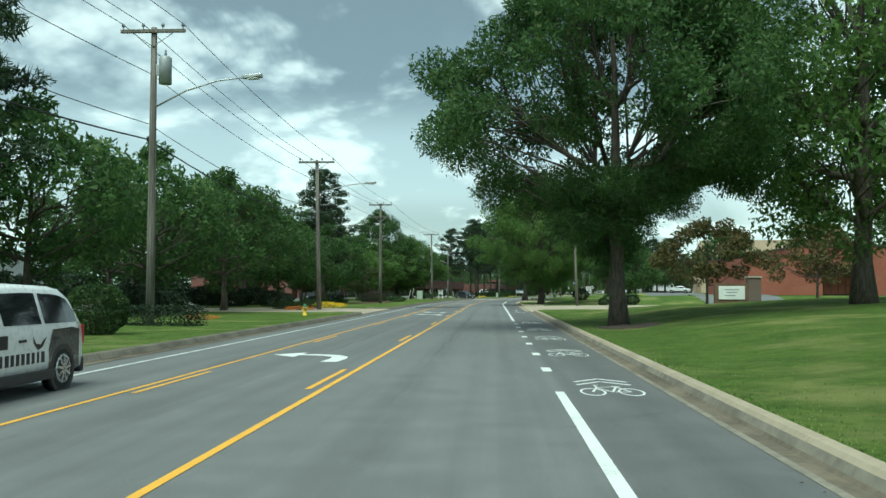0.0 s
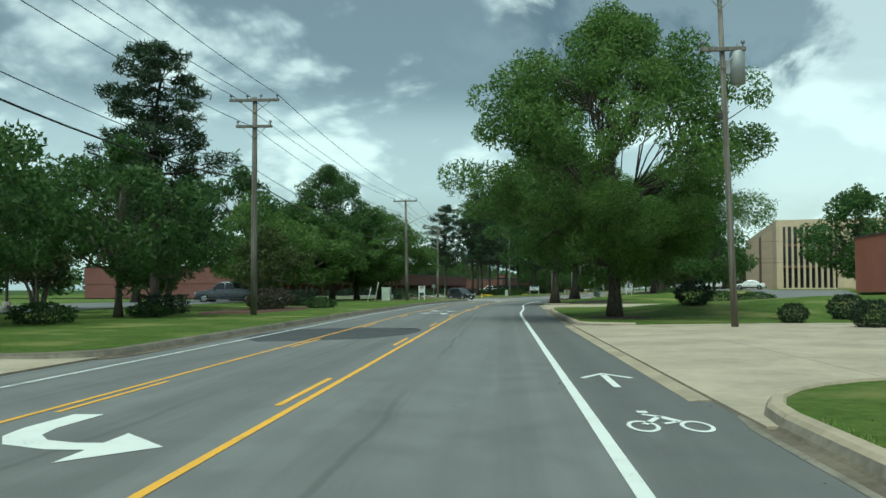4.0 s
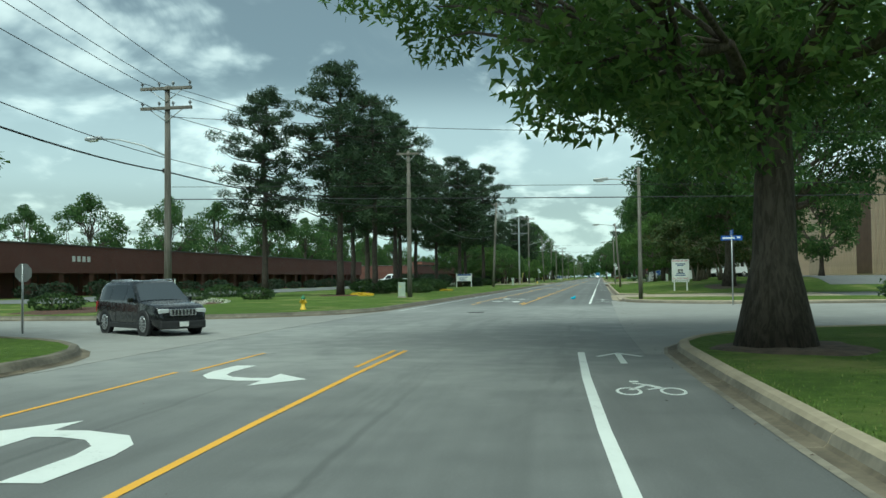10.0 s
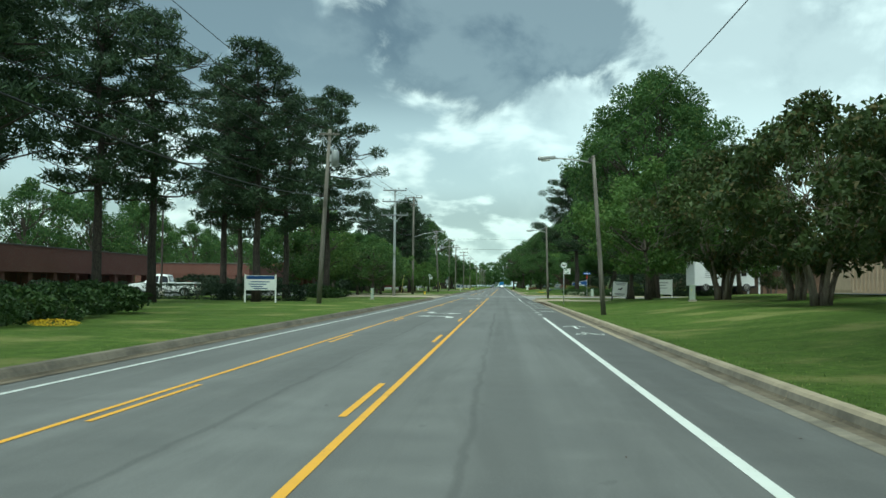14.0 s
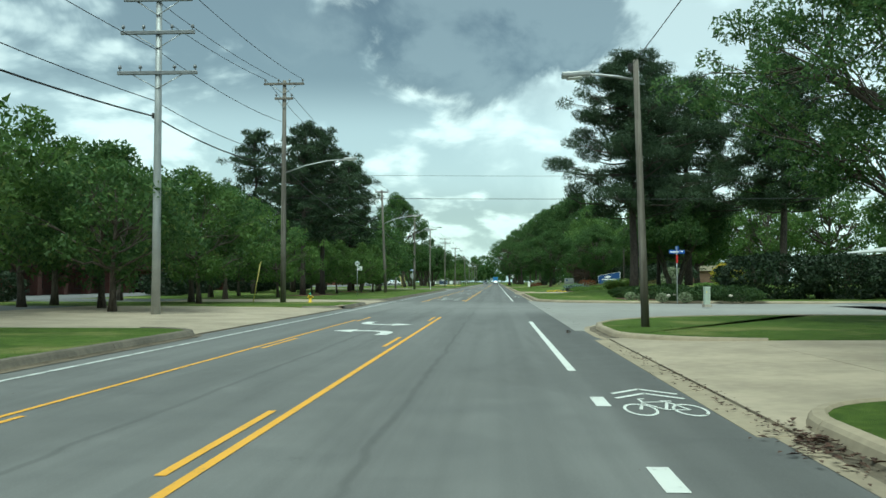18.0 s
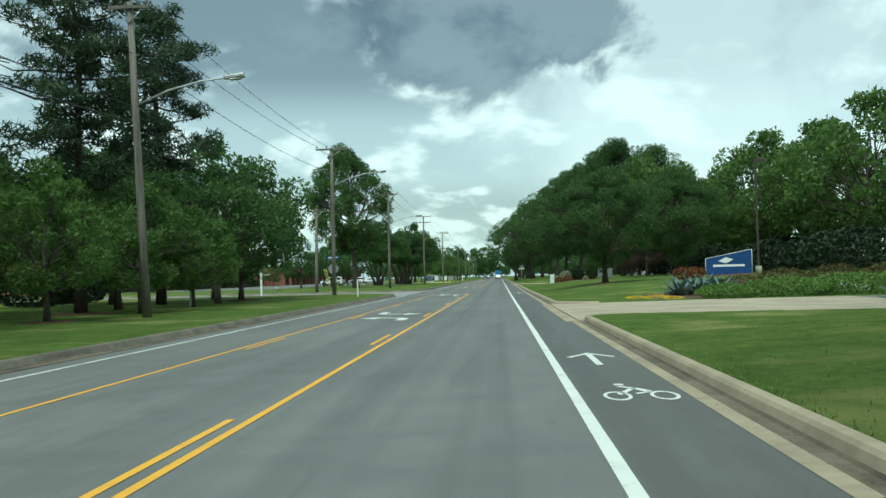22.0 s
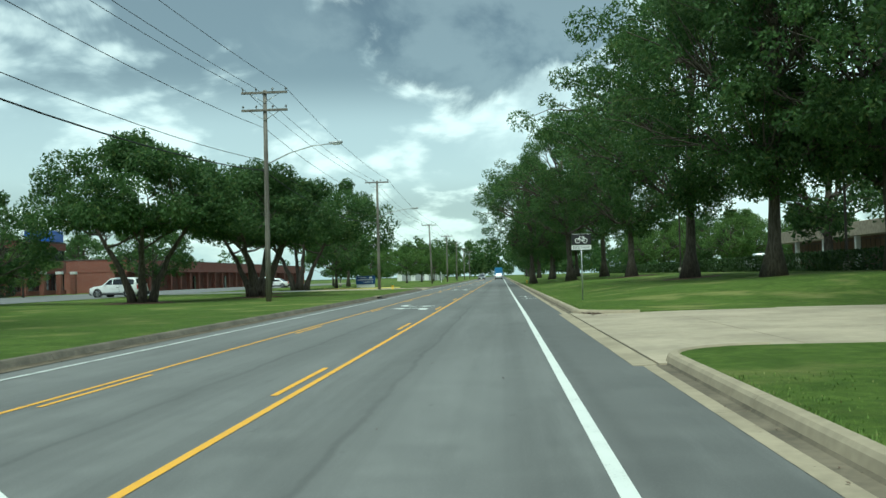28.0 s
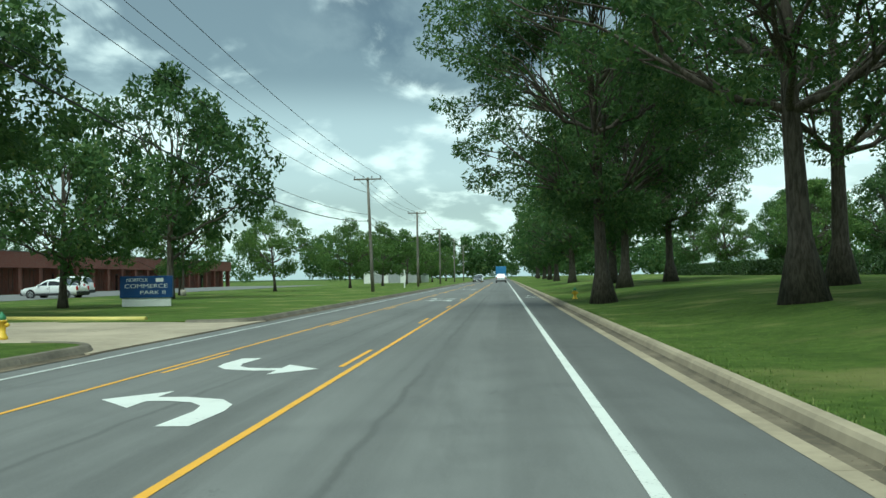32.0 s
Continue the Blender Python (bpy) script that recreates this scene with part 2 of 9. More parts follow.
def asphalt(name, base, streaks=True, patchy=0.25):
    k = Mat(name, 0.85)
    uv = k.coord("UV")
    ob = k.coord("Object")
    agg = k.noise(ob, 55, 3, 0.7)
    mid = k.noise(ob, 1.4, 5, 0.6)
    big = k.noise(ob, 0.11, 3, 0.5)
    f = k.math("ADD", k.math("MULTIPLY", mid, 0.55), k.math("MULTIPLY", big, 0.45))
    c = k.mix(k.step(f, 0.32, 0.68), tuple(x * (1 - patchy) for x in base), tuple(x * (1 + patchy * 0.8) for x in base))
    if streaks:
        # tyres polish two bands in each lane; they run along the road
        st = k.noise(k.scaled(uv, (1.5, 0.008, 1.0)), 1.0, 4, 0.55)
        c = k.mix(k.math("MULTIPLY", k.step(st, 0.40, 0.64), 0.5), c, tuple(x * 0.62 for x in base))
        # a few thin wandering cracks
        wob = k.noise(k.scaled(uv, (0.0, 0.35, 0.0)), 1.0, 4, 0.6)
        sp = k.n.new("ShaderNodeSeparateXYZ")
        k.l.new(uv, sp.inputs[0])
        for at in (1.02, -1.25):
            off = k.math("ABSOLUTE", k.math("SUBTRACT", k.math("ADD", sp.outputs[0], k.math("MULTIPLY", wob, 0.34)), at + 0.17))
            gaps = k.step(k.noise(k.scaled(uv, (0, 0.035, 0)), 1.0, 2), 0.40, 0.52)
            line = k.math("MULTIPLY", k.step(off, 0.01, 0.06, 1.0, 0.0), gaps)
            c = k.mix(k.math("MULTIPLY", line, 0.55), c, tuple(x * 0.5 for x in base))
    if streaks:
        # older, paler asphalt where the side streets cross, with windscreen haze painted in
        worn = 0.0
        for a0, a1, paleness in ((136.0, 171.0, 0.95), (284.0, 308.0, 0.42)):
            cross_mask = k.math("MULTIPLY", k.step(sp.outputs[1], a0, a0 + 9), k.step(sp.outputs[1], a1 - 5, a1 + 5, 1.0, 0.0))
            worn = k.math("MAXIMUM", cross_mask, worn)
            c = k.mix(k.math("MULTIPLY", cross_mask, paleness), c, k.mix(k.step(f, 0.36, 0.64), (0.19, 0.192, 0.185), (0.33, 0.33, 0.312)))
    if streaks:
        # the bike lane is darker, being little driven on
        lane = k.math("MULTIPLY", k.step(sp.outputs[0], 2.95, 3.15), k.math("SUBTRACT", 1.0, worn))
        c = k.mix(k.math("MULTIPLY", lane, 0.42), c, tuple(x * 0.40 for x in base))
        # older dark smears between the wheel tracks and along the joints
        smear = k.noise(k.scaled(uv, (0.9, 0.10, 1.0)), 1.0, 6, 0.68, 0.5)
        c = k.mix(k.math("MULTIPLY", k.step(smear, 0.50, 0.68), 0.30), c, tuple(x * 0.45 for x in base))
        c = k.mix(k.math("MULTIPLY", k.step(smear, 0.30, 0.44, 1.0, 0.0), 0.20), c, tuple(x * 1.5 for x in base))
        tar = k.noise(k.scaled(uv, (2.2, 1.1, 1.0)), 1.0, 5, 0.7)
        c = k.mix(k.math("MULTIPLY", k.step(tar, 0.64, 0.70), 0.35), c, tuple(x * 0.45 for x in base))
    c = k.mix(k.math("MULTIPLY", k.step(agg, 0.5, 0.8), 0.30), c, tuple(min(1, x * 2.0) for x in base))
    k.color(c)
    k.rough(k.step(mid, 0.3, 0.7, 0.72, 0.92))
    k.bump(agg, 0.35, 0.006)
    return k.m


def grass(name, dark, light, dry):
    k = Mat(name, 0.95)
    ob = k.coord("Object")
    fine = k.noise(ob, 38, 4, 0.75)
    tuft = k.noise(ob, 5.5, 5, 0.65)
    big = k.noise(ob, 0.32, 4, 0.55)
    far = k.noise(ob, 0.06, 3, 0.5)
    mott = k.noise(ob, 0.95, 5, 0.65, 0.4)
    c = k.mix(k.step(tuft, 0.3, 0.72), dark, light)
    c = k.mix(k.math("MULTIPLY", k.step(mott, 0.36, 0.56, 1.0, 0.0), 0.5), c, tuple(x * 0.62 for x in dark))
    c = k.mix(k.math("MULTIPLY", k.step(mott, 0.56, 0.74), 0.5), c, tuple(0.5 * (a + b) for a, b in zip(light, dry)))
    c = k.mix(k.math("MULTIPLY", k.step(fine, 0.3, 0.7), 0.55), c, tuple(x * 0.45 for x in dark))
    c = k.mix(k.math("MULTIPLY", k.step(big, 0.50, 0.68), 0.62), c, dry)
    c = k.mix(k.math("MULTIPLY", k.step(far, 0.35, 0.65), 0.35), c, tuple(x * 0.7 for x in dark))
    k.color(c)
    k.b.inputs["Specular IOR Level"].default_value = 0.15
    h = k.math("ADD", fine, k.math("MULTIPLY", tuft, 1.2))
    k.bump(h, 0.8, 0.05)
    return k.m


def leaf(name, dark, light, warm, trans=0.32, rough=0.55, warm_at=0.88):
    k = Mat(name, rough)
    r = k.island()
    ob = k.coord("Object")
    clump = k.noise(ob, 0.55, 3, 0.5)
    c = k.mix(k.step(r, 0.0, 1.0), dark, light)
    c = k.mix(k.step(clump, 0.35, 0.68, 0.0, 0.5), c, light)
    c = k.mix(k.step(r, warm_at, warm_at + 0.08, 0.0, 0.8), c, warm)
    c = k.mix(k.math("MULTIPLY", k.random(), 0.30), c, tuple(x * 0.62 for x in dark))
    k.color(c)
    k.b.inputs["Specular IOR Level"].default_value = 0.3
    tr = k.n.new("ShaderNodeBsdfTranslucent")
    k.l.new(c, tr.inputs["Color"])
    mx = k.n.new("ShaderNodeMixShader")
    mx.inputs[0].default_value = trans
    k.l.new(k.b.outputs[0], mx.inputs[1])
    k.l.new(tr.outputs[0], mx.inputs[2])
    k.l.new(mx.outputs[0], k.n["Material Output"].inputs["Surface"])
    return k.m


def bark(name, dark, light, stretch=0.18):
    k = Mat(name, 0.92)
    v = k.scaled(k.coord(), (1, 1, stretch))
    a = k.noise(v, 16, 5, 0.65, 0.6)
    b = k.noise(k.coord(), 1.5, 4)
    c = k.mix(k.step(a, 0.35, 0.65), dark, light)
    c = k.mix(k.step(b, 0.5, 0.75, 0.0, 0.45), c, tuple(x * 0.55 for x in dark))
    k.color(c)
    k.bump(a, 0.8, 0.04)
    return k.m


def brickwall(name, a, b, mortar, sx=0.21, sz=0.075):
    """Far brickwork, whose single bricks are below what can be made out."""
    k = Mat(name, 0.88)
    v = k.coord("UV")
    nd = k.n.new("ShaderNodeTexBrick")
    k.l.new(v, nd.inputs["Vector"])
    for key, val in (("Color1", (*a, 1)), ("Color2", (*b, 1)), ("Mortar", (*mortar, 1))):
        nd.inputs[key].default_value = val
    for key, val in (("Scale", 1.0), ("Mortar Size", 0.006), ("Brick Width", sx), ("Row Height", sz), ("Bias", 0.0)):
        nd.inputs[key].default_value = val
    st = k.noise(k.coord(), 0.35, 5, 0.6)
    c = k.mix(k.step(st, 0.35, 0.75, 0.0, 0.35), nd.outputs["Color"], tuple(x * 0.55 for x in a))
    k.color(c)
    k.bump(nd.outputs["Fac"], -0.25, 0.01)
    return k.m


def paintmark(name, col, wear):
    """Road paint, worn through to the asphalt in specks."""
    k = Mat(name, 0.7)
    ob = k.coord()
    f1 = k.noise(ob, 24, 4, 0.75)
    f2 = k.noise(ob, 2.2, 4, 0.6)
    w = k.math("ADD", k.math("MULTIPLY", f1, 0.6), k.math("MULTIPLY", f2, 0.4))
    c = k.mix(k.step(w, wear - 0.07, wear + 0.05, 0.0, 0.85), col, (0.16, 0.165, 0.165))
    c = k.mix(k.step(f2, 0.4, 0.8, 0.0, 0.25), c, tuple(x * 0.6 for x in col))
    k.color(c)
    k.bump(f1, 0.2, 0.003)
    return k.m


def glassy(name, tint, rough=0.05):
    k = Mat(name, rough)
    k.color(tint)
    k.b.inputs["Specular IOR Level"].default_value = 0.8
    nz = k.noise(k.coord(), 0.6, 2)
    k.rough(k.step(nz, 0.3, 0.7, rough, rough + 0.05))
    return k.m


M_ROAD = asphalt("asphalt_road", (0.166, 0.168, 0.163), True, 0.18)
M_SIDE = asphalt("asphalt_side_street", (0.29, 0.285, 0.265), False, 0.20)
M_LOT = asphalt("asphalt_parking", (0.16, 0.163, 0.16), False, 0.2)
M_PATCH = asphalt("asphalt_patch", (0.055, 0.057, 0.06), False, 0.2)
M_GRASS = grass("lawn_grass", (0.085, 0.145, 0.026), (0.185, 0.265, 0.054), (0.33, 0.31, 0.12))
M_GROUND = grass("rough_grass", (0.045, 0.085, 0.020), (0.085, 0.14, 0.035), (0.16, 0.16, 0.07))
M_CONC = plain("gutter_concrete", (0.36, 0.33, 0.275), 0.9, 0, 0.22, 1.3, 0.3)
M_KERB = plain("kerb_concrete", (0.37, 0.31, 0.22), 0.9, 0, 0.16, 0.8, 0.35)
# kerb foot and gutter: grime and the kerb's shade in one darker colour
M_KERBFACE = plain("stained_shaded_kerb_foot", (0.16, 0.132, 0.093), 0.93, 0, 0.3, 1.1, 0.4)
M_GUTTER = plain("grimy_shaded_gutter_concrete", (0.235, 0.21, 0.165), 0.92, 0, 0.28, 0.9, 0.4)
M_KERBOLD = plain("old_kerb_concrete", (0.165, 0.145, 0.11), 0.92, 0, 0.28, 0.9, 0.4)
M_APRON = plain("driveway_concrete", (0.41, 0.345, 0.255), 0.9, 0, 0.16, 0.6, 0.25)
M_WHITE = paintmark("white_road_paint", (0.74, 0.76, 0.72), 0.64)
M_WORN = paintmark("worn_white_road_paint", (0.66, 0.68, 0.65), 0.56)
M_YELLOW = paintmark("yellow_road_paint", (0.80, 0.42, 0.045), 0.64)
M_OAK = leaf("oak_leaves", (0.042, 0.094, 0.031), (0.116, 0.205, 0.058), (0.19, 0.24, 0.07), 0.45)
M_MAPLE = leaf("fresh_leaves", (0.066, 0.134, 0.034), (0.158, 0.258, 0.064), (0.22, 0.28, 0.08), 0.45)
M_MYRTLE = leaf("myrtle_leaves", (0.040, 0.068, 0.022), (0.095, 0.135, 0.040), (0.15, 0.11, 0.04), 0.3, 0.55, 0.80)
M_BRONZE = leaf("bronze_leaves", (0.065, 0.062, 0.022), (0.135, 0.135, 0.045), (0.20, 0.12, 0.045), 0.3, 0.55, 0.72)
M_PLUM = leaf("plum_leaves", (0.085, 0.058, 0.050), (0.165, 0.115, 0.090), (0.15, 0.09, 0.06), 0.25, 0.55, 0.8)
M_NEEDLE = leaf("pine_needles", (0.023, 0.047, 0.024), (0.064, 0.104, 0.044), (0.075, 0.085, 0.03), 0.18, 0.6, 0.92)
M_SHRUB = leaf("shrub_leaves", (0.018, 0.045, 0.012), (0.055, 0.10, 0.024), (0.09, 0.13, 0.03), 0.2)
M_DKSHRUB = leaf("dark_hedge_leaves", (0.012, 0.026, 0.012), (0.030, 0.052, 0.022), (0.05, 0.06, 0.03), 0.15)
M_LIME = leaf("lime_shrub_leaves", (0.18, 0.27, 0.035), (0.34, 0.44, 0.07), (0.48, 0.48, 0.08), 0.3, 0.55, 0.6)
M_COVER = leaf("juniper_cover", (0.085, 0.160, 0.034), (0.19, 0.31, 0.07), (0.26, 0.36, 0.09), 0.3, 0.6, 0.8)
M_YELLOWLEAF = leaf("golden_shrub_leaves", (0.38, 0.30, 0.02), (0.62, 0.52, 0.06), (0.7, 0.6, 0.1), 0.3, 0.55, 0.6)
M_PALELEAF = leaf("variegated_leaves", (0.14, 0.19, 0.09), (0.34, 0.40, 0.24), (0.55, 0.56, 0.42), 0.3, 0.55, 0.7)
M_REDLEAF = leaf("red_shrub_leaves", (0.14, 0.035, 0.018), (0.24, 0.075, 0.03), (0.16, 0.12, 0.03), 0.25, 0.55, 0.7)
M_BROWNHEDGE = leaf("bronze_hedge_leaves", (0.040, 0.034, 0.024), (0.085, 0.075, 0.048), (0.11, 0.08, 0.05), 0.2)
M_BLADE = leaf("grass_blades", (0.095, 0.165, 0.034), (0.19, 0.28, 0.06), (0.32, 0.31, 0.12), 0.3, 0.7, 0.86)
M_BARK = bark("oak_bark", (0.050, 0.040, 0.030), (0.125, 0.105, 0.082))
M_PINEBARK = bark("pine_bark", (0.034, 0.027, 0.022), (0.085, 0.068, 0.055), 0.3)
M_PALEBARK = bark("myrtle_bark", (0.13, 0.10, 0.075), (0.25, 0.21, 0.165), 0.1)
M_POLE = bark("weathered_pole_wood", (0.125, 0.112, 0.095), (0.235, 0.215, 0.185), 0.03)
M_STEELPOLE = plain("galvanised_pole", (0.42, 0.44, 0.44), 0.5, 0.3, 0.1, 2)
M_MULCH = plain("red_brown_mulch", (0.10, 0.048, 0.030), 0.97, 0, 0.45, 9, 0.9)
M_SOIL = plain("bare_soil", (0.085, 0.062, 0.045), 0.97, 0, 0.35, 5, 0.9)
M_DEBRIS = plain("dead_leaf_litter", (0.085, 0.045, 0.030), 0.97, 0, 0.4, 9, 0.8)
M_RED = brickwall("red_brick", (0.24, 0.075, 0.050), (0.19, 0.058, 0.042), (0.24, 0.18, 0.15))
M_DKRED = brickwall("dark_red_brick", (0.17, 0.060, 0.045), (0.13, 0.045, 0.036), (0.17, 0.13, 0.11))
M_ORANGE = brickwall("orange_brick", (0.34, 0.095, 0.055), (0.29, 0.078, 0.046), (0.32, 0.21, 0.16))
M_TAN = plain("tan_precast_panel", (0.56, 0.43, 0.30), 0.9, 0, 0.08, 0.8, 0.2)
M_BROWNPANEL = plain("brown_panel", (0.16, 0.095, 0.06), 0.8, 0, 0.15, 1)
M_ROOFMETAL = plain("white_roof_metal", (0.74, 0.74, 0.71), 0.5, 0.1, 0.08, 0.7)
M_SHINGLE = plain("tan_roof_shingle", (0.42, 0.36, 0.27), 0.9, 0, 0.2, 2.5, 0.3)
M_COPING = plain("dark_metal_coping", (0.075, 0.060, 0.052), 0.5, 0.3, 0.15, 1)
M_ROOFDECK = plain("pale_gravel_roof", (0.42, 0.41, 0.385), 0.95, 0, 0.15, 0.6, 0.3)
M_WINDOW = glassy("dark_window_glass", (0.018, 0.022, 0.026))
M_CARGLASS = glassy("car_glass", (0.012, 0.014, 0.016), 0.03)
M_SCREEN = glassy("coated_windscreen", (0.05, 0.058, 0.062), 0.04)
M_SCREEN.node_tree.nodes["Principled BSDF"].inputs["IOR"].default_value = 2.1
M_FRAME = plain("window_frame_bronze", (0.055, 0.045, 0.04), 0.45, 0.4)
M_WHITEPAINT = plain("white_paint", (0.78, 0.78, 0.75), 0.5, 0, 0.06)
M_BLACK = plain("black_rubber", (0.02, 0.02, 0.021), 0.8, 0, 0.2)
M_DKPLASTIC = plain("black_plastic", (0.03, 0.03, 0.032), 0.5, 0, 0.2)
M_CHROME = plain("bright_alloy", (0.62, 0.63, 0.64), 0.28, 0.9, 0.05)
M_GALV = plain("galvanised_metal", (0.48, 0.49, 0.49), 0.45, 0.6, 0.12, 4)
M_IRON = plain("cast_iron", (0.075, 0.072, 0.068), 0.75, 0.5, 0.3, 6, 0.4)
M_CARWHITE = plain("car_white", (0.78, 0.79, 0.78), 0.3, 0, 0.03, 1, 0, 0.7)
M_CARBLACK = plain("car_black", (0.010, 0.011, 0.013), 0.25, 0.2, 0.1, 1, 0, 0.8)
M_CARGREY = plain("car_grey", (0.075, 0.085, 0.095), 0.3, 0.4, 0.06, 1, 0, 0.7)
M_CARBLUE = plain("truck_blue", (0.045, 0.20, 0.42), 0.35, 0.1, 0.06, 1, 0, 0.5)
M_CARSILVER = plain("car_silver", (0.52, 0.53, 0.53), 0.3, 0.6, 0.05, 1, 0, 0.6)
M_HEADLAMP = plain("headlamp_lens", (0.72, 0.74, 0.75), 0.12, 0.2, 0.04)
M_TAIL = plain("tail_lamp_red", (0.38, 0.012, 0.010), 0.2, 0, 0.1)
M_SIGNWHITE = plain("sign_white", (0.80, 0.81, 0.78), 0.5, 0, 0.05, 2)
M_SIGNBLUE = plain("sign_blue", (0.012, 0.06, 0.20), 0.45, 0, 0.08, 2)
M_STREETBLUE = plain("street_name_blue", (0.02, 0.10, 0.42), 0.4, 0, 0.06, 2)
M_SIGNGREEN = plain("sign_green", (0.02, 0.16, 0.075), 0.45, 0, 0.08, 2)
M_SIGNRED = plain("sign_red", (0.46, 0.022, 0.022), 0.45, 0, 0.08, 2)
M_SIGNBLACK = plain("sign_black", (0.018, 0.018, 0.02), 0.5, 0, 0.1, 2)
M_SIGNGREY = plain("sign_grey", (0.30, 0.31, 0.31), 0.5, 0, 0.1, 2)
M_HYDRANT = plain("hydrant_yellow", (0.72, 0.48, 0.035), 0.5, 0, 0.12, 5)
M_HYDTOP = plain("hydrant_green", (0.05, 0.22, 0.10), 0.5, 0, 0.12, 5)
M_GUARD = plain("guy_guard_yellow", (0.66, 0.56, 0.16), 0.55, 0, 0.1, 3)
M_BAG = plain("turquoise_plastic_bag", (0.03, 0.42, 0.60), 0.4, 0, 0.12, 6)
M_UTIL = plain("pale_green_cabinet", (0.46, 0.53, 0.44), 0.55, 0, 0.1, 2)
M_DKUTIL = plain("dark_green_cabinet", (0.045, 0.085, 0.055), 0.55, 0, 0.12, 2)
M_WIRE = plain("black_cable", (0.020, 0.021, 0.022), 0.7, 0, 0.1, 1)
M_CERAMIC = plain("grey_insulator", (0.22, 0.23, 0.24), 0.3, 0, 0.1, 5)
M_TRANSF = plain("transformer_grey", (0.34, 0.36, 0.36), 0.5, 0.2, 0.1, 3)
M_LAMPGLASS = plain("lamp_glass", (0.62, 0.63, 0.60), 0.2, 0, 0.05)
M_ROCK = plain("pale_rock", (0.42, 0.38, 0.32), 0.9, 0, 0.3, 5, 0.6)
M_FLOWERY = plain("yellow_petals", (0.85, 0.58, 0.03), 0.7, 0, 0.15, 9)
M_FLOWERW = plain("white_petals", (0.8, 0.78, 0.74), 0.7, 0, 0.1, 9)
M_FLOWERO = plain("orange_petals", (0.78, 0.24, 0.03), 0.7, 0, 0.15, 9)
M_STUMP = plain("rusty_brown_paint", (0.16, 0.075, 0.045), 0.8, 0, 0.3, 3)
M_CUTWOOD = plain("weathered_cut_wood", (0.34, 0.26, 0.17), 0.9, 0, 0.3, 9, 0.3)

# ---- geometry helpers ----
TURN_A, TURN_B = radians(-3.177), radians(-13.866)
ROAD_O, ROAD_I = Vector((-2.188, 0.121)), Vector((4.801, 126.049))
ARC_S1, ARC_S2, ARC_R = 96.12, 155.95, 320.68


def heading(s):
    """The road's heading at the station s: radians, counter-clockwise from +y."""
    return TURN_A + (TURN_B - TURN_A) * min(1, max(0, (s - ARC_S1) / (ARC_S2 - ARC_S1)))


def rd(s, n=0.0, z=0.0):
    """The place at the station s metres along the yellow line and n metres to its right."""
    th = heading(s)
    da = Vector((-math.sin(TURN_A), math.cos(TURN_A)))
    db = Vector((-math.sin(TURN_B), math.cos(TURN_B)))
    if s <= ARC_S1:
        p = ROAD_O + da * s
    elif s >= ARC_S2:
        p = ROAD_I + db * (30.0 + s - ARC_S2)
    else:
        c = ROAD_O + da * ARC_S1 + ARC_R * Vector((math.cos(TURN_A), math.sin(TURN_A)))
        p = c - ARC_R * Vector((math.cos(th), math.sin(th)))
    if 90.0 < s < 119.0:
        n += 0.32 * math.sin(math.pi * (s - 90.0) / 29.0) ** 2      # the bend begins a little wide
    return Vector((p.x + n * math.cos(th), p.y + n * math.sin(th), z))


def at(s, n, z=0.0, turn=0.0, scale=1.0, tall=None):
    """A pose on the road's grid; turn in degrees from the road's heading."""
    m = Matrix.Translation(rd(s, n, z)) @ Matrix.Rotation(heading(s) + radians(turn), 4, "Z")
    return m @ Matrix.Diagonal((scale, scale, tall if tall else scale, 1))


def mesh_from(name, verts, faces, mat, smooth=False, uvs=None):
    me = bpy.data.meshes.new(name)
    me.from_pydata([tuple(v) for v in verts], [], [tuple(f) for f in faces])
    if mat:
        me.materials.append(mat)
    if uvs is not None:
        lay = me.uv_layers.new(name="grid")
        for loop in me.loops:
            lay.data[loop.index].uv = uvs[loop.vertex_index]
    if smooth:
        me.polygons.foreach_set("use_smooth", [True] * len(me.polygons))
    me.update()
    return me


def quads(name, v, mat, per=4):
    """A mesh of loose quads from an array of corners."""
    v = np.asarray(v, dtype=np.float32).reshape(-1, 3)
    nf = len(v) // per
    me = bpy.data.meshes.new(name)
    me.vertices.add(len(v))
    me.vertices.foreach_set("co", v.ravel())
    me.loops.add(len(v))
    me.loops.foreach_set("vertex_index", np.arange(len(v), dtype=np.int32))
    me.polygons.add(nf)
    me.polygons.foreach_set("loop_start", np.arange(0, len(v), per, dtype=np.int32))
    me.materials.append(mat)
    me.update(calc_edges=True)
    return me


def part(name, me, mat=None, parent=None, label=""):
    """Links a mesh or a bmesh as one object under a thing or a part."""
    if isinstance(me, bmesh.types.BMesh):
        data = bpy.data.meshes.new(name)
        me.to_mesh(data)
        me.free()
        me = data
    if mat and not me.materials:
        me.materials.append(mat)
    ob = new(name, me)
    if parent:
        ob.parent = parent
    if label:
        tagged(ob, label)
    return ob


def thing(name, label, category, group="", kind=""):
    return tagged(new(name), label, category, group, kind)


def box(bm, x0, x1, y0, y1, z0, z1, bev=0.0):
    g = bmesh.ops.create_cube(bm, size=1.0)
    for v in g["verts"]:
        v.co = Vector((x0 + (v.co.x + 0.5) * (x1 - x0), y0 + (v.co.y + 0.5) * (y1 - y0), z0 + (v.co.z + 0.5) * (z1 - z0)))
    if bev > 0:
        es = list({e for v in g["verts"] for e in v.link_edges})
        bmesh.ops.bevel(bm, geom=es, offset=bev, segments=2, affect="EDGES", profile=0.5)
    return bm


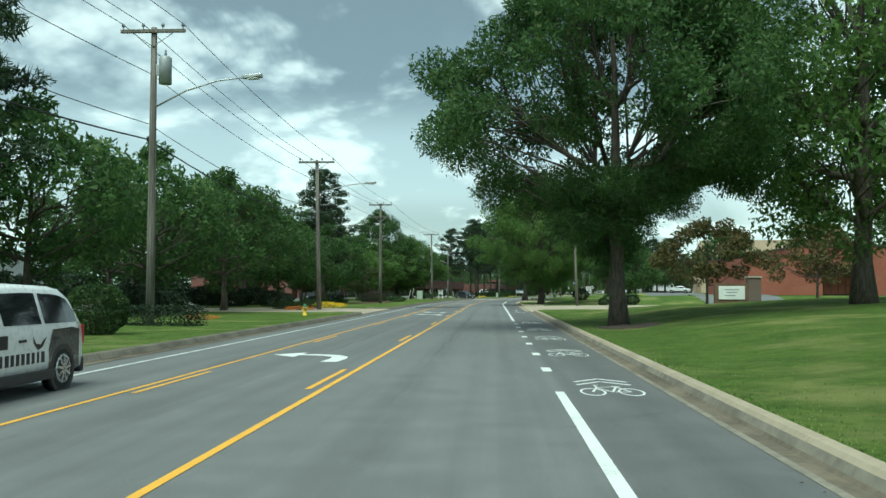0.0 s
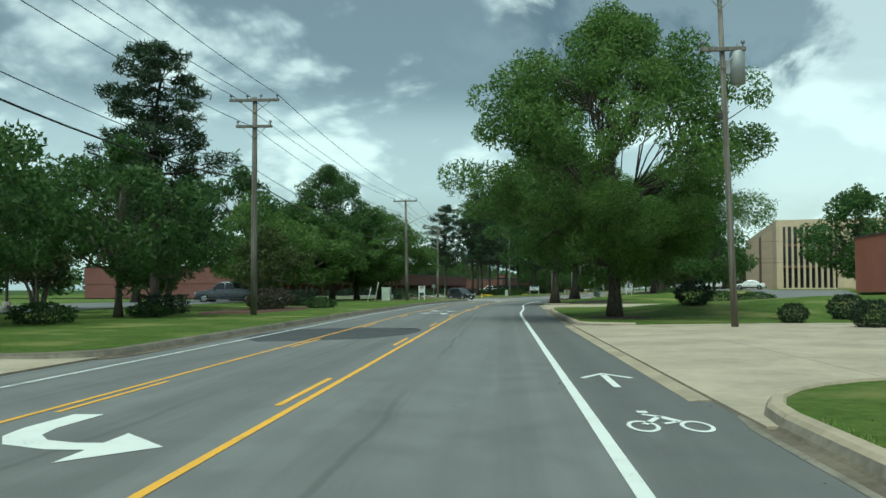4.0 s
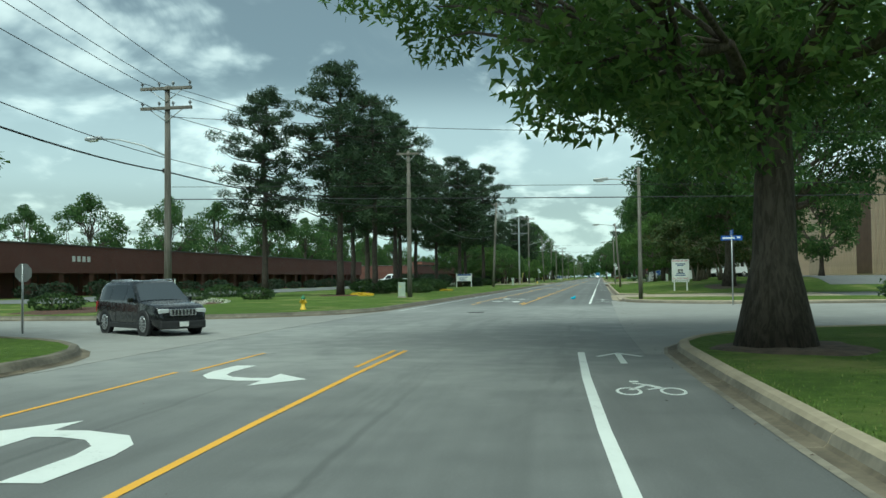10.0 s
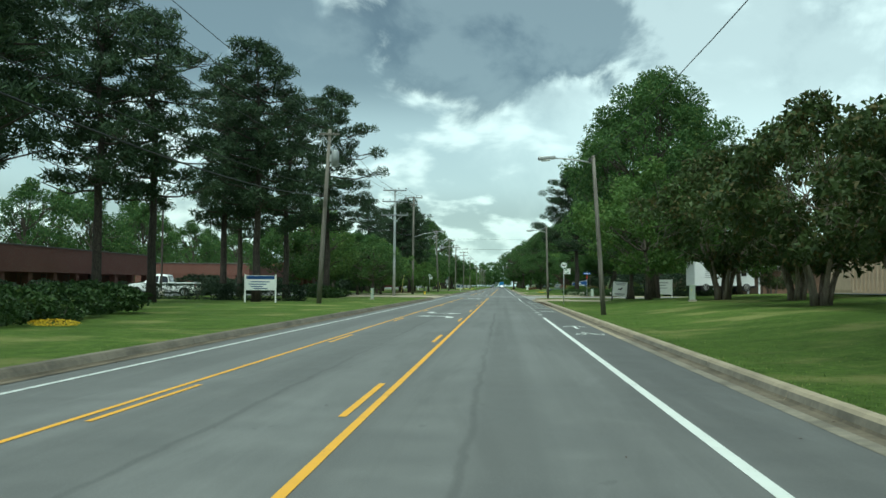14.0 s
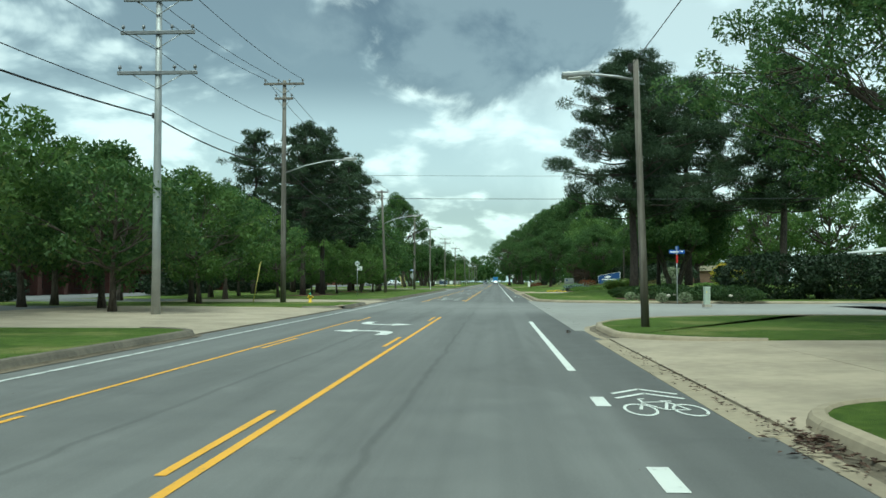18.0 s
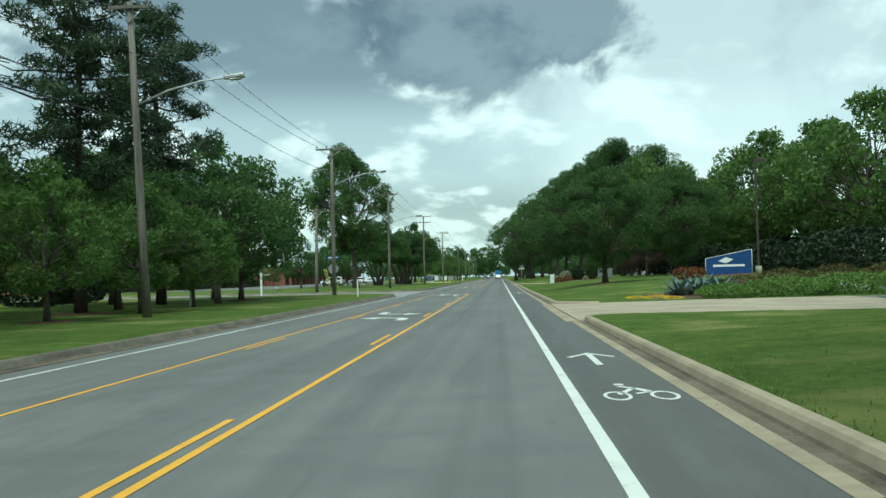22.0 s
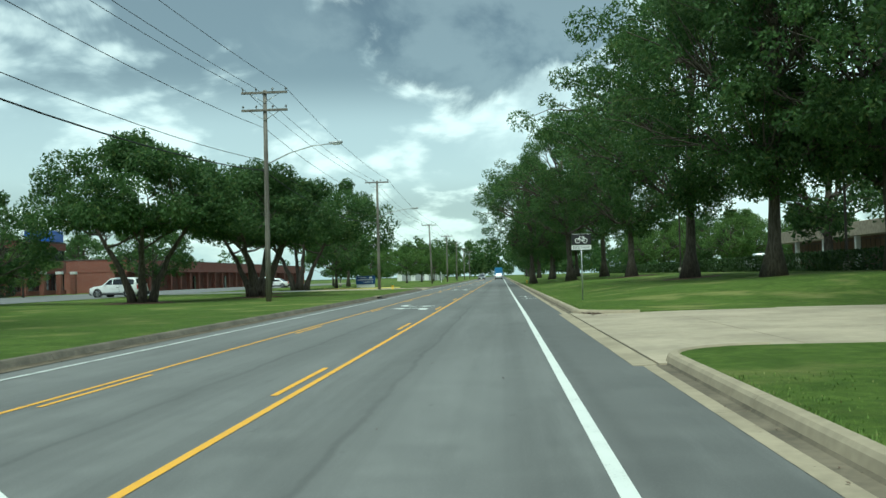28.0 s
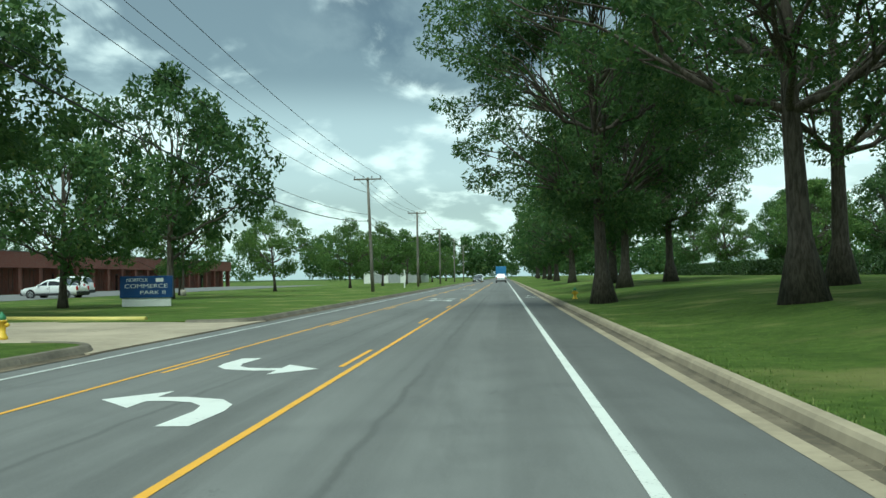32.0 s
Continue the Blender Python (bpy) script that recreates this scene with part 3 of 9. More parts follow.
def boxm(x0, x1, y0, y1, z0, z1, bev=0.0):
    return box(bmesh.new(), x0, x1, y0, y1, z0, z1, bev)


def tube(bm, pts, radii, seg=8, cap=True):
    """A round tube through the points."""
    pts = [Vector(p) for p in pts]
    rings = []
    for i, p in enumerate(pts):
        d = (pts[min(i + 1, len(pts) - 1)] - pts[max(i - 1, 0)])
        d = d.normalized() if d.length > 1e-6 else Vector((0, 0, 1))
        ref = Vector((1, 0, 0)) if abs(d.x) < 0.8 else Vector((0, 1, 0))
        u = d.cross(ref).normalized()
        w = d.cross(u)
        r = radii[i] if not isinstance(radii, (int, float)) else radii
        rings.append([bm.verts.new(p + (u * math.cos(a) + w * math.sin(a)) * r) for a in (2 * math.pi * k / seg for k in range(seg))])
    for a, b in zip(rings, rings[1:]):
        for k in range(seg):
            bm.faces.new((a[k], a[(k + 1) % seg], b[(k + 1) % seg], b[k])).smooth = True
    if cap:
        bm.faces.new(rings[0][::-1])
        bm.faces.new(rings[-1])
    return bm


def tubem(pts, radii, seg=8):
    return tube(bmesh.new(), pts, radii, seg)


def slab(name, outline, z0, z1, mat, uv=False):
    """A flat plate with a polygon outline [(x, y)], from z0 up to z1."""
    bm = bmesh.new()
    vs = [bm.verts.new((p[0], p[1], z1)) for p in outline]
    f = bm.faces.new(vs)
    f.normal_update()
    if f.normal.z < 0:
        bmesh.ops.reverse_faces(bm, faces=[f])
    r = bmesh.ops.extrude_face_region(bm, geom=[f])
    for v in r["geom"]:
        if isinstance(v, bmesh.types.BMVert):
            v.co.z = z0
    bmesh.ops.recalc_face_normals(bm, faces=bm.faces)
    bmesh.ops.triangulate(bm, faces=[g for g in bm.faces if len(g.verts) > 4])
    me = bpy.data.meshes.new(name)
    bm.to_mesh(me)
    bm.free()
    me.materials.append(mat)
    return me


def boxuv(me, sc=1.0):
    """Wall coordinates in metres, by the main axis of each face."""
    lay = me.uv_layers.new(name="wall")
    for p in me.polygons:
        nx, ny, nz = (abs(c) for c in p.normal)
        for li in p.loop_indices:
            co = me.vertices[me.loops[li].vertex_index].co
            lay.data[li].uv = (co.y * sc, co.z * sc) if nx >= max(ny, nz) else ((co.x * sc, co.z * sc) if ny >= nz else (co.x * sc, co.y * sc))
    return me


def baked(bm, name, mat, uv=False):
    me = bpy.data.meshes.new(name)
    bm.to_mesh(me)
    bm.free()
    me.materials.append(mat)
    return boxuv(me) if uv else me

# ---- ground, road, kerbs, lawns ----
R_KERB, L_KERB, R_GUT, L_GUT = 4.55, -5.10, 4.02, -4.40      # kerb faces and gutter edges, metres from the yellow line
ROAD_S0, ROAD_S1 = -90.0, 1500.0

gx = [-4200, -1500, -500, -150, 0, 150, 500, 1500, 4200]
gy = [-4200, -1500, -500, 0, 150, 300, 450, 600, 900, 1800, 4200]
gv = [(x, y, -0.16) for y in gy for x in gx]
gf = [(j * 9 + i, j * 9 + i + 1, (j + 1) * 9 + i + 1, (j + 1) * 9 + i) for j in range(10) for i in range(8)]
tagged(part("ground", mesh_from("ground", gv, gf, M_GROUND)), "rough green grass reaching to the horizon", "ground", kind="structure")


def strip(name, s0, s1, cols, mat, z=0.0, step=4.0):
    """A band along the road, with road coordinates for its material; cols: n, or (n, dz)."""
    cols = [c if isinstance(c, tuple) else (c, 0.0) for c in cols]
    k = max(1, round((s1 - s0) / step))
    ss = [s0 + (s1 - s0) * i / k for i in range(k + 1)]
    vs = [rd(s, n, z + dz) for s in ss for n, dz in cols]
    uv = [(n, s) for s in ss for n, dz in cols]
    w = len(cols)
    fs = [(i * w + j, i * w + j + 1, (i + 1) * w + j + 1, (i + 1) * w + j) for i in range(k) for j in range(w - 1)]
    return mesh_from(name, vs, fs, mat, False, uv)


tagged(part("road", strip("road", ROAD_S0, ROAD_S1, [L_KERB - 0.1, L_GUT, -3, -1.5, 0, 1.5, 3, R_GUT, R_KERB + 0.1], M_ROAD, 0.0, 3.0)), "grey worn asphalt road with faint tyre tracks and a long crack", "road", kind="structure")

# openings in the kerb lines: side, from, to, kind
OPENINGS = [
    ("R", 59.5, 77.0, "drive"), ("R", 103.6, 114.2, "drive"), ("R", 151.0, 171.0, "street"), ("R", 180.1, 188.7, "drive"),
    ("R", 260.3, 269.6, "drive"), ("R", 283.0, 305.0, "street"), ("R", 343.0, 354.0, "drive"), ("R", 435.0, 447.7, "drive"),
    ("L", 50.5, 63.0, "drive"), ("L", 148.0, 158.0, "street"), ("L", 273.0, 292.0, "drive"), ("L", 301.4, 309.0, "drive"),
    ("L", 387.0, 399.5, "street"), ("L", 508.6, 517.2, "drive"),
]
FAR_N = 130.0


def ramp(s, *knots):
    """Straight-line interpolation over (station, value) knots."""
    return float(np.interp(s, [k[0] for k in knots], [k[1] for k in knots]))


def left_kerb_drift(s):
    """The oncoming lane is a little narrower at first and widens along the way."""
    return ramp(s, (40, 0.26), (270, 0.26), (330, 0.0))


def right_kerb_drift(s):
    """The bike lane narrows a little beyond the first cross street."""
    return ramp(s, (185, 0.0), (200, -0.07), (300, -0.07), (340, -0.13), (375, -0.20), (405, -0.20), (440, -0.13))


def right_edge_drift(s):
    return ramp(s, (310, 0.0), (370, -0.06), (420, -0.06), (450, -0.02), (480, -0.05))


def left_edge_drift(s):
    return ramp(s, (20, 0.36), (100, 0.22), (260, 0.22), (340, 0.0))


def left_yellow_drift(s):
    return ramp(s, (20, 0.20), (100, 0.08), (300, 0.02), (400, -0.02), (470, -0.10))


def lawn_outline(side, s0, r0, s1, r1):
    """Outline of one lawn between two openings in (s, n), from the far edge round both corners and back."""
    sg = 1 if side == "R" else -1
    nk = (R_KERB + 0.15) if side == "R" else (L_KERB - 0.15)
    pts = [(s0, sg * FAR_N)]
    move = left_kerb_drift if side == "L" else right_kerb_drift
    if r0:
        for i in range(9):
            a = math.pi / 2 * i / 8
            pts.append((s0 + r0 * (1 - math.cos(a)), nk + sg * r0 * (1 - math.sin(a))))
    else:
        pts.append((s0, nk))
    a0, a1 = s0 + r0, s1 - r1
    k = max(1, int((a1 - a0) / 4))
    pts += [(a0 + (a1 - a0) * i / k, nk) for i in range(1, k)]
    if r1:
        for i in range(9):
            a = math.pi / 2 * i / 8
            pts.append((s1 - r1 * (1 - math.sin(a)), nk + sg * r1 * (1 - math.cos(a))))
    else:
        pts.append((s1, nk))
    pts.append((s1, sg * FAR_N))
    return [(s, n + move(s) if abs(n) < 20 else n) for s, n in pts]


def smooth(x):
    x = min(1.0, max(0.0, x))
    return x * x * (3 - 2 * x)


def gz(s, n):
    """Height of the lawn: the right side rises gently away from the road, but not at drives and streets."""
    if n > 0:
        f = 1.0
        for o in OPENINGS:
            if o[0] == "R":
                d = max(o[1] - s, s - o[2])
                f = min(f, smooth((d - (10.5 if o[3] == "street" else 4.0)) / 10.0))
        return 0.125 + (0.48 * smooth((n - 5.2) / 5.5) + 0.40 * smooth((n - 10.0) / 9.0)) * f
    return 0.125


KERB_PROFILE = [(-0.58, 0.004), (-0.33, 0.010), (-0.20, 0.012), (-0.172, 0.040), (-0.140, 0.110), (-0.105, 0.146), (0.0, 0.156), (0.03, 0.13), (0.03, -0.14)]
KERB_MID = [(-0.47, 0.004), (-0.31, 0.010), (-0.17, 0.012), (-0.150, 0.040), (-0.128, 0.112), (-0.100, 0.146), (0.0, 0.156), (0.03, 0.13), (0.03, -0.14)]
KERB_NARROW = [(-0.40, 0.004)] + KERB_PROFILE[1:]        # the older gutter before the first cross street
LAWNS = []


def kerb_run(parent, line, out, profile, mat):
    """Kerb and gutter cast in lengths of about three metres along a line of (x, y); out: +1 where the lawn lies to the line's right."""
    pts = [Vector((p[0], p[1])) for p in line]
    acc, runs, cur = 0.0, [], [pts[0]]
    for a, b in zip(pts, pts[1:]):
        d = (b - a).length
        n = max(1, math.ceil(d / 3.05))
        for i in range(n):
            q = a.lerp(b, (i + 1) / n)
            acc += d / n
            cur.append(q)
            if acc > 2.4:
                runs.append(cur)
                cur, acc = [q], 0.0
    if len(cur) > 1:
        runs.append(cur)
    dirs = {}
    for i, p in enumerate(pts):
        d = (pts[min(i + 1, len(pts) - 1)] - pts[max(i - 1, 0)]).normalized()
        dirs[(round(p.x, 4), round(p.y, 4))] = d
    for run in runs:
        vs, fs = [], []
        m = len(profile)
        for i, p in enumerate(run):
            d = dirs.get((round(p.x, 4), round(p.y, 4)))
            if d is None:
                d = (run[min(i + 1, len(run) - 1)] - run[max(i - 1, 0)]).normalized()
            q = p + d * (0.006 if i == 0 else (-0.006 if i == len(run) - 1 else 0))
            side = Vector((d.y, -d.x)) * out
            vs += [(q.x + side.x * o, q.y + side.y * o, z) for o, z in profile]
        for i in range(len(run) - 1):
            for j in range(m - 1):
                f = (i * m + j, i * m + j + 1, (i + 1) * m + j + 1, (i + 1) * m + j)
                fs.append(f if out < 0 else f[::-1])
        fs += [tuple(range(m)), tuple(range(len(vs) - m, len(vs)))]
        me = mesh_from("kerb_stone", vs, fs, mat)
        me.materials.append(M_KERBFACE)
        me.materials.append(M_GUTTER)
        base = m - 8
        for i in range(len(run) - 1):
            me.polygons[i * (m - 1) + base].material_index = 1          # dirt along the foot, with shade put into its colour
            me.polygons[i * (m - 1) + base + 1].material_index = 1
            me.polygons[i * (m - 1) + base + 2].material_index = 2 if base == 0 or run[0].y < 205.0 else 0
            # first stretch: gutter darkened too, for grime and painted-in shade
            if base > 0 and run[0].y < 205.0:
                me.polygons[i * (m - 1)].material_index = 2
        part("kerb_stone", me, None, parent)


def build_side(side):
    sg = 1 if side == "R" else -1
    ops = sorted(o for o in OPENINGS if o[0] == side)
    edges = [ROAD_S0] + [e for o in ops for e in (o[1], o[2])] + [ROAD_S1]
    kinds = [None] + [k for o in ops for k in (o[3], o[3])] + [None]
    for i in range(0, len(edges), 2):
        s0, s1 = edges[i], edges[i + 1]
        r0 = {None: 0, "street": 7.0 if s0 == 158.0 else 6.0, "drive": 2.6 if s0 == 269.6 else 1.6}[kinds[i]]
        r1 = {None: 0, "street": 8.0 if s1 == 283.0 else 6.0, "drive": 3.6 if side == "R" and s1 < 110 else 1.6}[kinds[i + 1]]
        s1 = min(s1, s0 + 700)
        ol = lawn_outline(side, s0, r0, s1, r1)
        near_n = (R_KERB + 7.2) if side == "R" else (L_KERB - 7.2)
        wl_ = [rd(s, n if abs(n) < FAR_N else near_n).xy for s, n in ol]
        back = max(2, round((s1 - s0) / 5.0))
        wl_ += [rd(s1 + (s0 - s1) * q / back, near_n).xy for q in range(1, back)]
        lawn = part("lawn", slab("lawn", wl_, -0.15, 0.125, M_GRASS))
        if side == "R":
            # the bank behind the kerb rises out of the flat verge
            bn = [R_KERB + 0.5, R_KERB + 1.2, R_KERB + 2.0, R_KERB + 3.0, R_KERB + 4.2, R_KERB + 5.6, near_n + 0.05]
            a0, a1 = s0 + r0 + 0.5, s1 - r1 - 0.5
            k = max(2, round((a1 - a0) / 2.5))
            bvs = [rd(a0 + (a1 - a0) * i / k, b, gz(a0 + (a1 - a0) * i / k, b) - 0.006) for i in range(k + 1) for b in bn]
            bfs = [(a * 7 + b, a * 7 + b + 1, (a + 1) * 7 + b + 1, (a + 1) * 7 + b) for a in range(k) for b in range(6)]
            tagged(part("lawn", mesh_from("lawn", bvs, bfs, M_GRASS, True)), "grassy bank rising gently from the kerb", "lawn", kind="structure")
        cols = [near_n, near_n + sg * 1.5, near_n + sg * 3, near_n + sg * 5, near_n + sg * 8.5, near_n + sg * 14, near_n + sg * 40, sg * FAR_N]
        k = max(2, round((s1 - s0) / 3.0))
        ss = [s0 + (s1 - s0) * j / k for j in range(k + 1)]
        gvs = [rd(a, b, gz(a, b)) for a in ss for b in cols]
        gfs = [(a * 8 + b, a * 8 + b + 1, (a + 1) * 8 + b + 1, (a + 1) * 8 + b) for a in range(k) for b in range(7)]
        if side == "L":
            gfs = [f[::-1] for f in gfs]
        tagged(part("lawn", mesh_from("lawn", gvs, gfs, M_GRASS, True)), "mown green lawn rising gently behind the verge", "lawn", kind="structure")
        tagged(lawn, "mown green lawn beside the road", "lawn", kind="structure")
        # kerb follows the road side of the outline, and the street side for a while
        core = ol[1:-1]
        if kinds[i] == "street":
            core = [(s0, ol[1][1] + sg * 24), (s0, ol[1][1] + sg * 12)] + core
        if kinds[i + 1] == "street":
            core = core + [(s1, ol[-2][1] + sg * 12), (s1, ol[-2][1] + sg * 24)]
        core = [c for c in core if c[0] < 800]
        kerb = thing("kerb", "pale grey concrete kerb with gutter, in cast lengths", "kerb", kind="structure")
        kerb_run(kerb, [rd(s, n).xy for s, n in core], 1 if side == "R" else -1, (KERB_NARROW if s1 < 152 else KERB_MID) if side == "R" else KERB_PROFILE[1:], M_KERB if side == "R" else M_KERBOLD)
    for o in ops:
        nk = R_KERB + right_kerb_drift((o[1] + o[2]) / 2) if side == "R" else L_KERB
        s0, s1 = o[1], o[2]
        if o[3] == "street":
            ra, rb = 8.2 if s0 == 283.0 else 6.2, 7.2 if s1 == 158.0 else 6.2
            ol = [(s0 - ra, nk - sg * 0.55)] + [(s, nk - sg * 0.55) for s in np.linspace(s0, s1, 6)] + [(s1 + rb, nk - sg * 0.55), (s1 + rb, nk + sg * rb), (s1 + 0.1, nk + sg * rb), (s1 + 0.1, sg * FAR_N), (s0 - 0.1, sg * FAR_N), (s0 - 0.1, nk + sg * ra), (s0 - ra, nk + sg * ra)]
            st = part("side_street", slab("side_street", [rd(s, n).xy for s, n in ol], -0.12, 0.005, M_SIDE))
            tagged(st, "pale grey asphalt side street", "road", kind="structure")
        else:
            # concrete apron in slabs, then the private drive behind it
            ap = thing("driveway", "sandy concrete driveway apron in slabs", "driveway", kind="structure")
            cols = max(2, round((s1 - s0) / 4.0))
            for r, (n0, n1, z0, z1) in enumerate(((nk - sg * 0.13, nk + sg * 2.4, 0.035, 0.10), (nk + sg * 2.4, nk + sg * 6.2, 0.10, 0.13), (nk + sg * 6.2, nk + sg * 11.5, 0.13, 0.13))):
                for c in range(cols):
                    grow = 3.6 if side == "R" and s1 < 120 else 1.6
                    w = (s1 - s0 + ((grow + 1.6) if r == 0 else 0.6)) / cols
                    a = s0 - (grow if r == 0 else 0.3) + c * w + 0.008
                    b = a + w - 0.016
                    e = sg * 0.008
                    vs = [rd(a, n0 + e, z0), rd(b, n0 + e, z0), rd(b, n1 - e, z1), rd(a, n1 - e, z1)]
                    vs = vs + [Vector((v.x, v.y, v.z - 0.12)) for v in vs]
                    fs = [(0, 1, 2, 3), (0, 4, 5, 1), (1, 5, 6, 2), (2, 6, 7, 3), (3, 7, 4, 0)]
                    part("concrete_slab", mesh_from("concrete_slab", vs, fs, M_APRON), None, ap)
            if side == "R":
                m = max(2, round((s1 - s0 + 3.0) / 3.05))
                for c in range(m):
                    a = s0 - 1.55 + (s1 - s0 + 3.1) * c / m + 0.006
                    b = s0 - 1.55 + (s1 - s0 + 3.1) * (c + 1) / m - 0.006
                    gw = 0.38 if s1 < 152 else 0.45
                    vs = [rd(a, nk - gw, 0.005), rd(b, nk - gw, 0.005), rd(b, nk - 0.145, 0.018), rd(a, nk - 0.145, 0.018)]
                    vs = vs + [Vector((v.x, v.y, v.z - 0.12)) for v in vs]
                    part("gutter_slab", mesh_from("gutter_slab", vs, fs, M_KERB), None, ap)
            ol = [(s0 - 0.3, nk + sg * 11.5), (s1 + 0.3, nk + sg * 11.5), (s1 + 0.3, nk + sg * 34), (s0 - 0.3, nk + sg * 34)]
            tagged(part("drive_lane", slab("drive_lane", [rd(s, n).xy for s, n in ol], 0.0, 0.130, M_LOT)), "grey asphalt lane to a car park", "driveway", kind="structure")


def marking(name, verts, faces, mat, label, group):
    ob = part(name, mesh_from(name, [Vector((v[0], v[1], 0.005)) for v in verts], faces, mat))
    return tagged(ob, label, "road marking", group)


def line_mark(s0, s1, n, w, mat, label, group, z=0.005, drift=None):
    k = max(1, round((s1 - s0) / 4))
    ss = [s0 + (s1 - s0) * i / k for i in range(k + 1)]
    vs = [rd(s, n + d + (drift(s) if drift else 0.0), z) for s in ss for d in (-w / 2, w / 2)]
    fs = [(2 * i, 2 * i + 1, 2 * i + 3, 2 * i + 2) for i in range(k)]
    return tagged(part("lane_line", mesh_from("lane_line", vs, fs, mat)), label, "road marking", group)


def poly_mark(name, s, n, polys, mat, label, group, flip=False, squeeze=1.0):
    """Painted symbol from polygons in metres: x across to the right, y along the road."""
    vs, fs = [], []
    for pl in polys:
        base = len(vs)
        for x, y in pl:
            if flip:
                x, y = -x, -y
            vs.append(rd(s + y, n + x * squeeze, 0.0055))
        fs.append(tuple(range(base, base + len(pl))))
    me = mesh_from(name, vs, fs, mat)
    ob = part(name, me)
    bm = bmesh.new()
    bm.from_mesh(me)
    bmesh.ops.recalc_face_normals(bm, faces=bm.faces)
    for f in bm.faces:
        if f.normal.z < 0:
            f.normal_flip()
    bmesh.ops.triangulate(bm, faces=bm.faces[:])
    bm.to_mesh(me)
    bm.free()
    return tagged(ob, label, "road marking", group)


def ring(cx, cy, r, w, sx=1.0, sy=1.0, seg=20):
    out = []
    for i in range(seg):
        a, b = 2 * math.pi * i / seg, 2 * math.pi * (i + 1) / seg
        out.append([(cx + sx * r * math.cos(a), cy + sy * r * math.sin(a)), (cx + sx * r * math.cos(b), cy + sy * r * math.sin(b)),
                    (cx + sx * (r - w) * math.cos(b), cy + sy * (r - w) * math.sin(b)), (cx + sx * (r - w) * math.cos(a), cy + sy * (r - w) * math.sin(a))])
    return out


def bar(x0, y0, x1, y1, w):
    d = Vector((x1 - x0, y1 - y0)).normalized()
    p = Vector((-d.y, d.x)) * w / 2
    return [(x0 + p.x, y0 + p.y), (x0 - p.x, y0 - p.y), (x1 - p.x, y1 - p.y), (x1 + p.x, y1 + p.y)]


def turn_arrow(s, n, flip=False):
    """Left-turn arrow of a two-way turn lane, 2.4 m long; flip: for oncoming drivers."""
    shaft = [[(0.42, -1.25), (0.72, -1.25), (0.76, -0.35), (0.46, -0.35)], [(0.46, -0.35), (0.76, -0.35), (0.70, 0.10), (0.40, 0.02)],
             [(0.40, 0.02), (0.70, 0.10), (0.48, 0.50), (0.22, 0.28)], [(0.22, 0.28), (0.48, 0.50), (0.02, 0.72), (-0.06, 0.40)],
             [(-0.06, 0.40), (0.02, 0.72), (-0.30, 0.72), (-0.30, 0.40)]]
    head = [[(-0.30, -0.10), (-0.30, 1.25), (-0.85, 0.56)]]
    g = thing("turn_arrow", "white painted left-turn arrow in the middle lane", "road marking", "turn arrows")
    for nm, polys in (("arrow_shaft", shaft), ("arrow_head", head)):
        ob = poly_mark(nm, s, n, polys, M_WHITE, "", "", flip)
        del ob["category"]
        ob.parent = g
    return g


def symbol(name, s, n, groups, label, squeeze):
    """A painted symbol whose strokes are parts of it."""
    g = thing(name, label, "road marking", "bike symbols")
    for nm, polys in groups:
        ob = poly_mark(nm, s, n, polys, M_WHITE, "", "", False, squeeze)
        del ob["category"]
        ob.parent = g
    return g


def bike_symbol(s, n):
    frame_bars = [bar(-0.40, 0, -0.22, 0.55, 0.055), bar(-0.22, 0.55, 0.22, 0.60, 0.055), bar(-0.25, 0.48, 0.02, 0.0, 0.055), bar(0.02, 0.0, 0.22, 0.60, 0.055),
                  bar(0.02, 0.0, 0.42, 0.0, 0.055), bar(0.42, 0.0, 0.22, 0.60, 0.055), bar(0.12, 0.68, 0.32, 0.66, 0.06), bar(-0.22, 0.55, -0.24, 0.82, 0.05), bar(-0.24, 0.82, -0.12, 0.84, 0.05)]
    groups = [("wheel", ring(-0.40, 0, 0.28, 0.05, 1.0, 1.55)), ("wheel", ring(0.42, 0, 0.28, 0.05, 1.0, 1.55)), ("bicycle_frame", frame_bars)]
    for dy in (1.15, 1.55):
        groups.append(("chevron", [bar(-0.62, dy - 0.28, 0.02, dy + 0.18, 0.10), bar(-0.02, dy + 0.18, 0.62, dy - 0.28, 0.10)]))
    return symbol("bike_symbol", s, n, groups, "white painted bicycle symbol under a double chevron", 0.58)


def rider_symbol(s, n):
    body = [bar(-0.30, 0.1, 0.05, 0.62, 0.10), bar(0.05, 0.62, -0.18, 0.78, 0.10), bar(0.05, 0.62, 0.26, 0.30, 0.14), bar(0.26, 0.3, 0.0, 0.16, 0.08)]
    groups = [("wheel", ring(-0.34, 0, 0.23, 0.06, 1.0, 1.5)), ("wheel", ring(0.42, 0, 0.23, 0.06, 1.0, 1.5)), ("rider_stroke", body), ("helmet_stroke", [bar(-0.22, 0.95, -0.05, 0.95, 0.16)])]
    return symbol("bike_symbol", s, n, groups, "white painted cyclist symbol on the bike lane", 0.62)


def lane_arrow(s, n):
    return poly_mark("lane_arrow", s, n, [[(-0.06, -0.95), (0.06, -0.95), (0.06, 0.71), (-0.06, 0.71)], [(0.0, 0.98), (-0.46, 0.29), (-0.38, 0.20), (0.0, 0.80)], [(0.0, 0.98), (0.0, 0.80), (0.38, 0.20), (0.46, 0.29)]], M_WHITE, "white painted straight arrow on the bike lane", "lane arrows", False, 0.8)


build_side("R")
build_side("L")

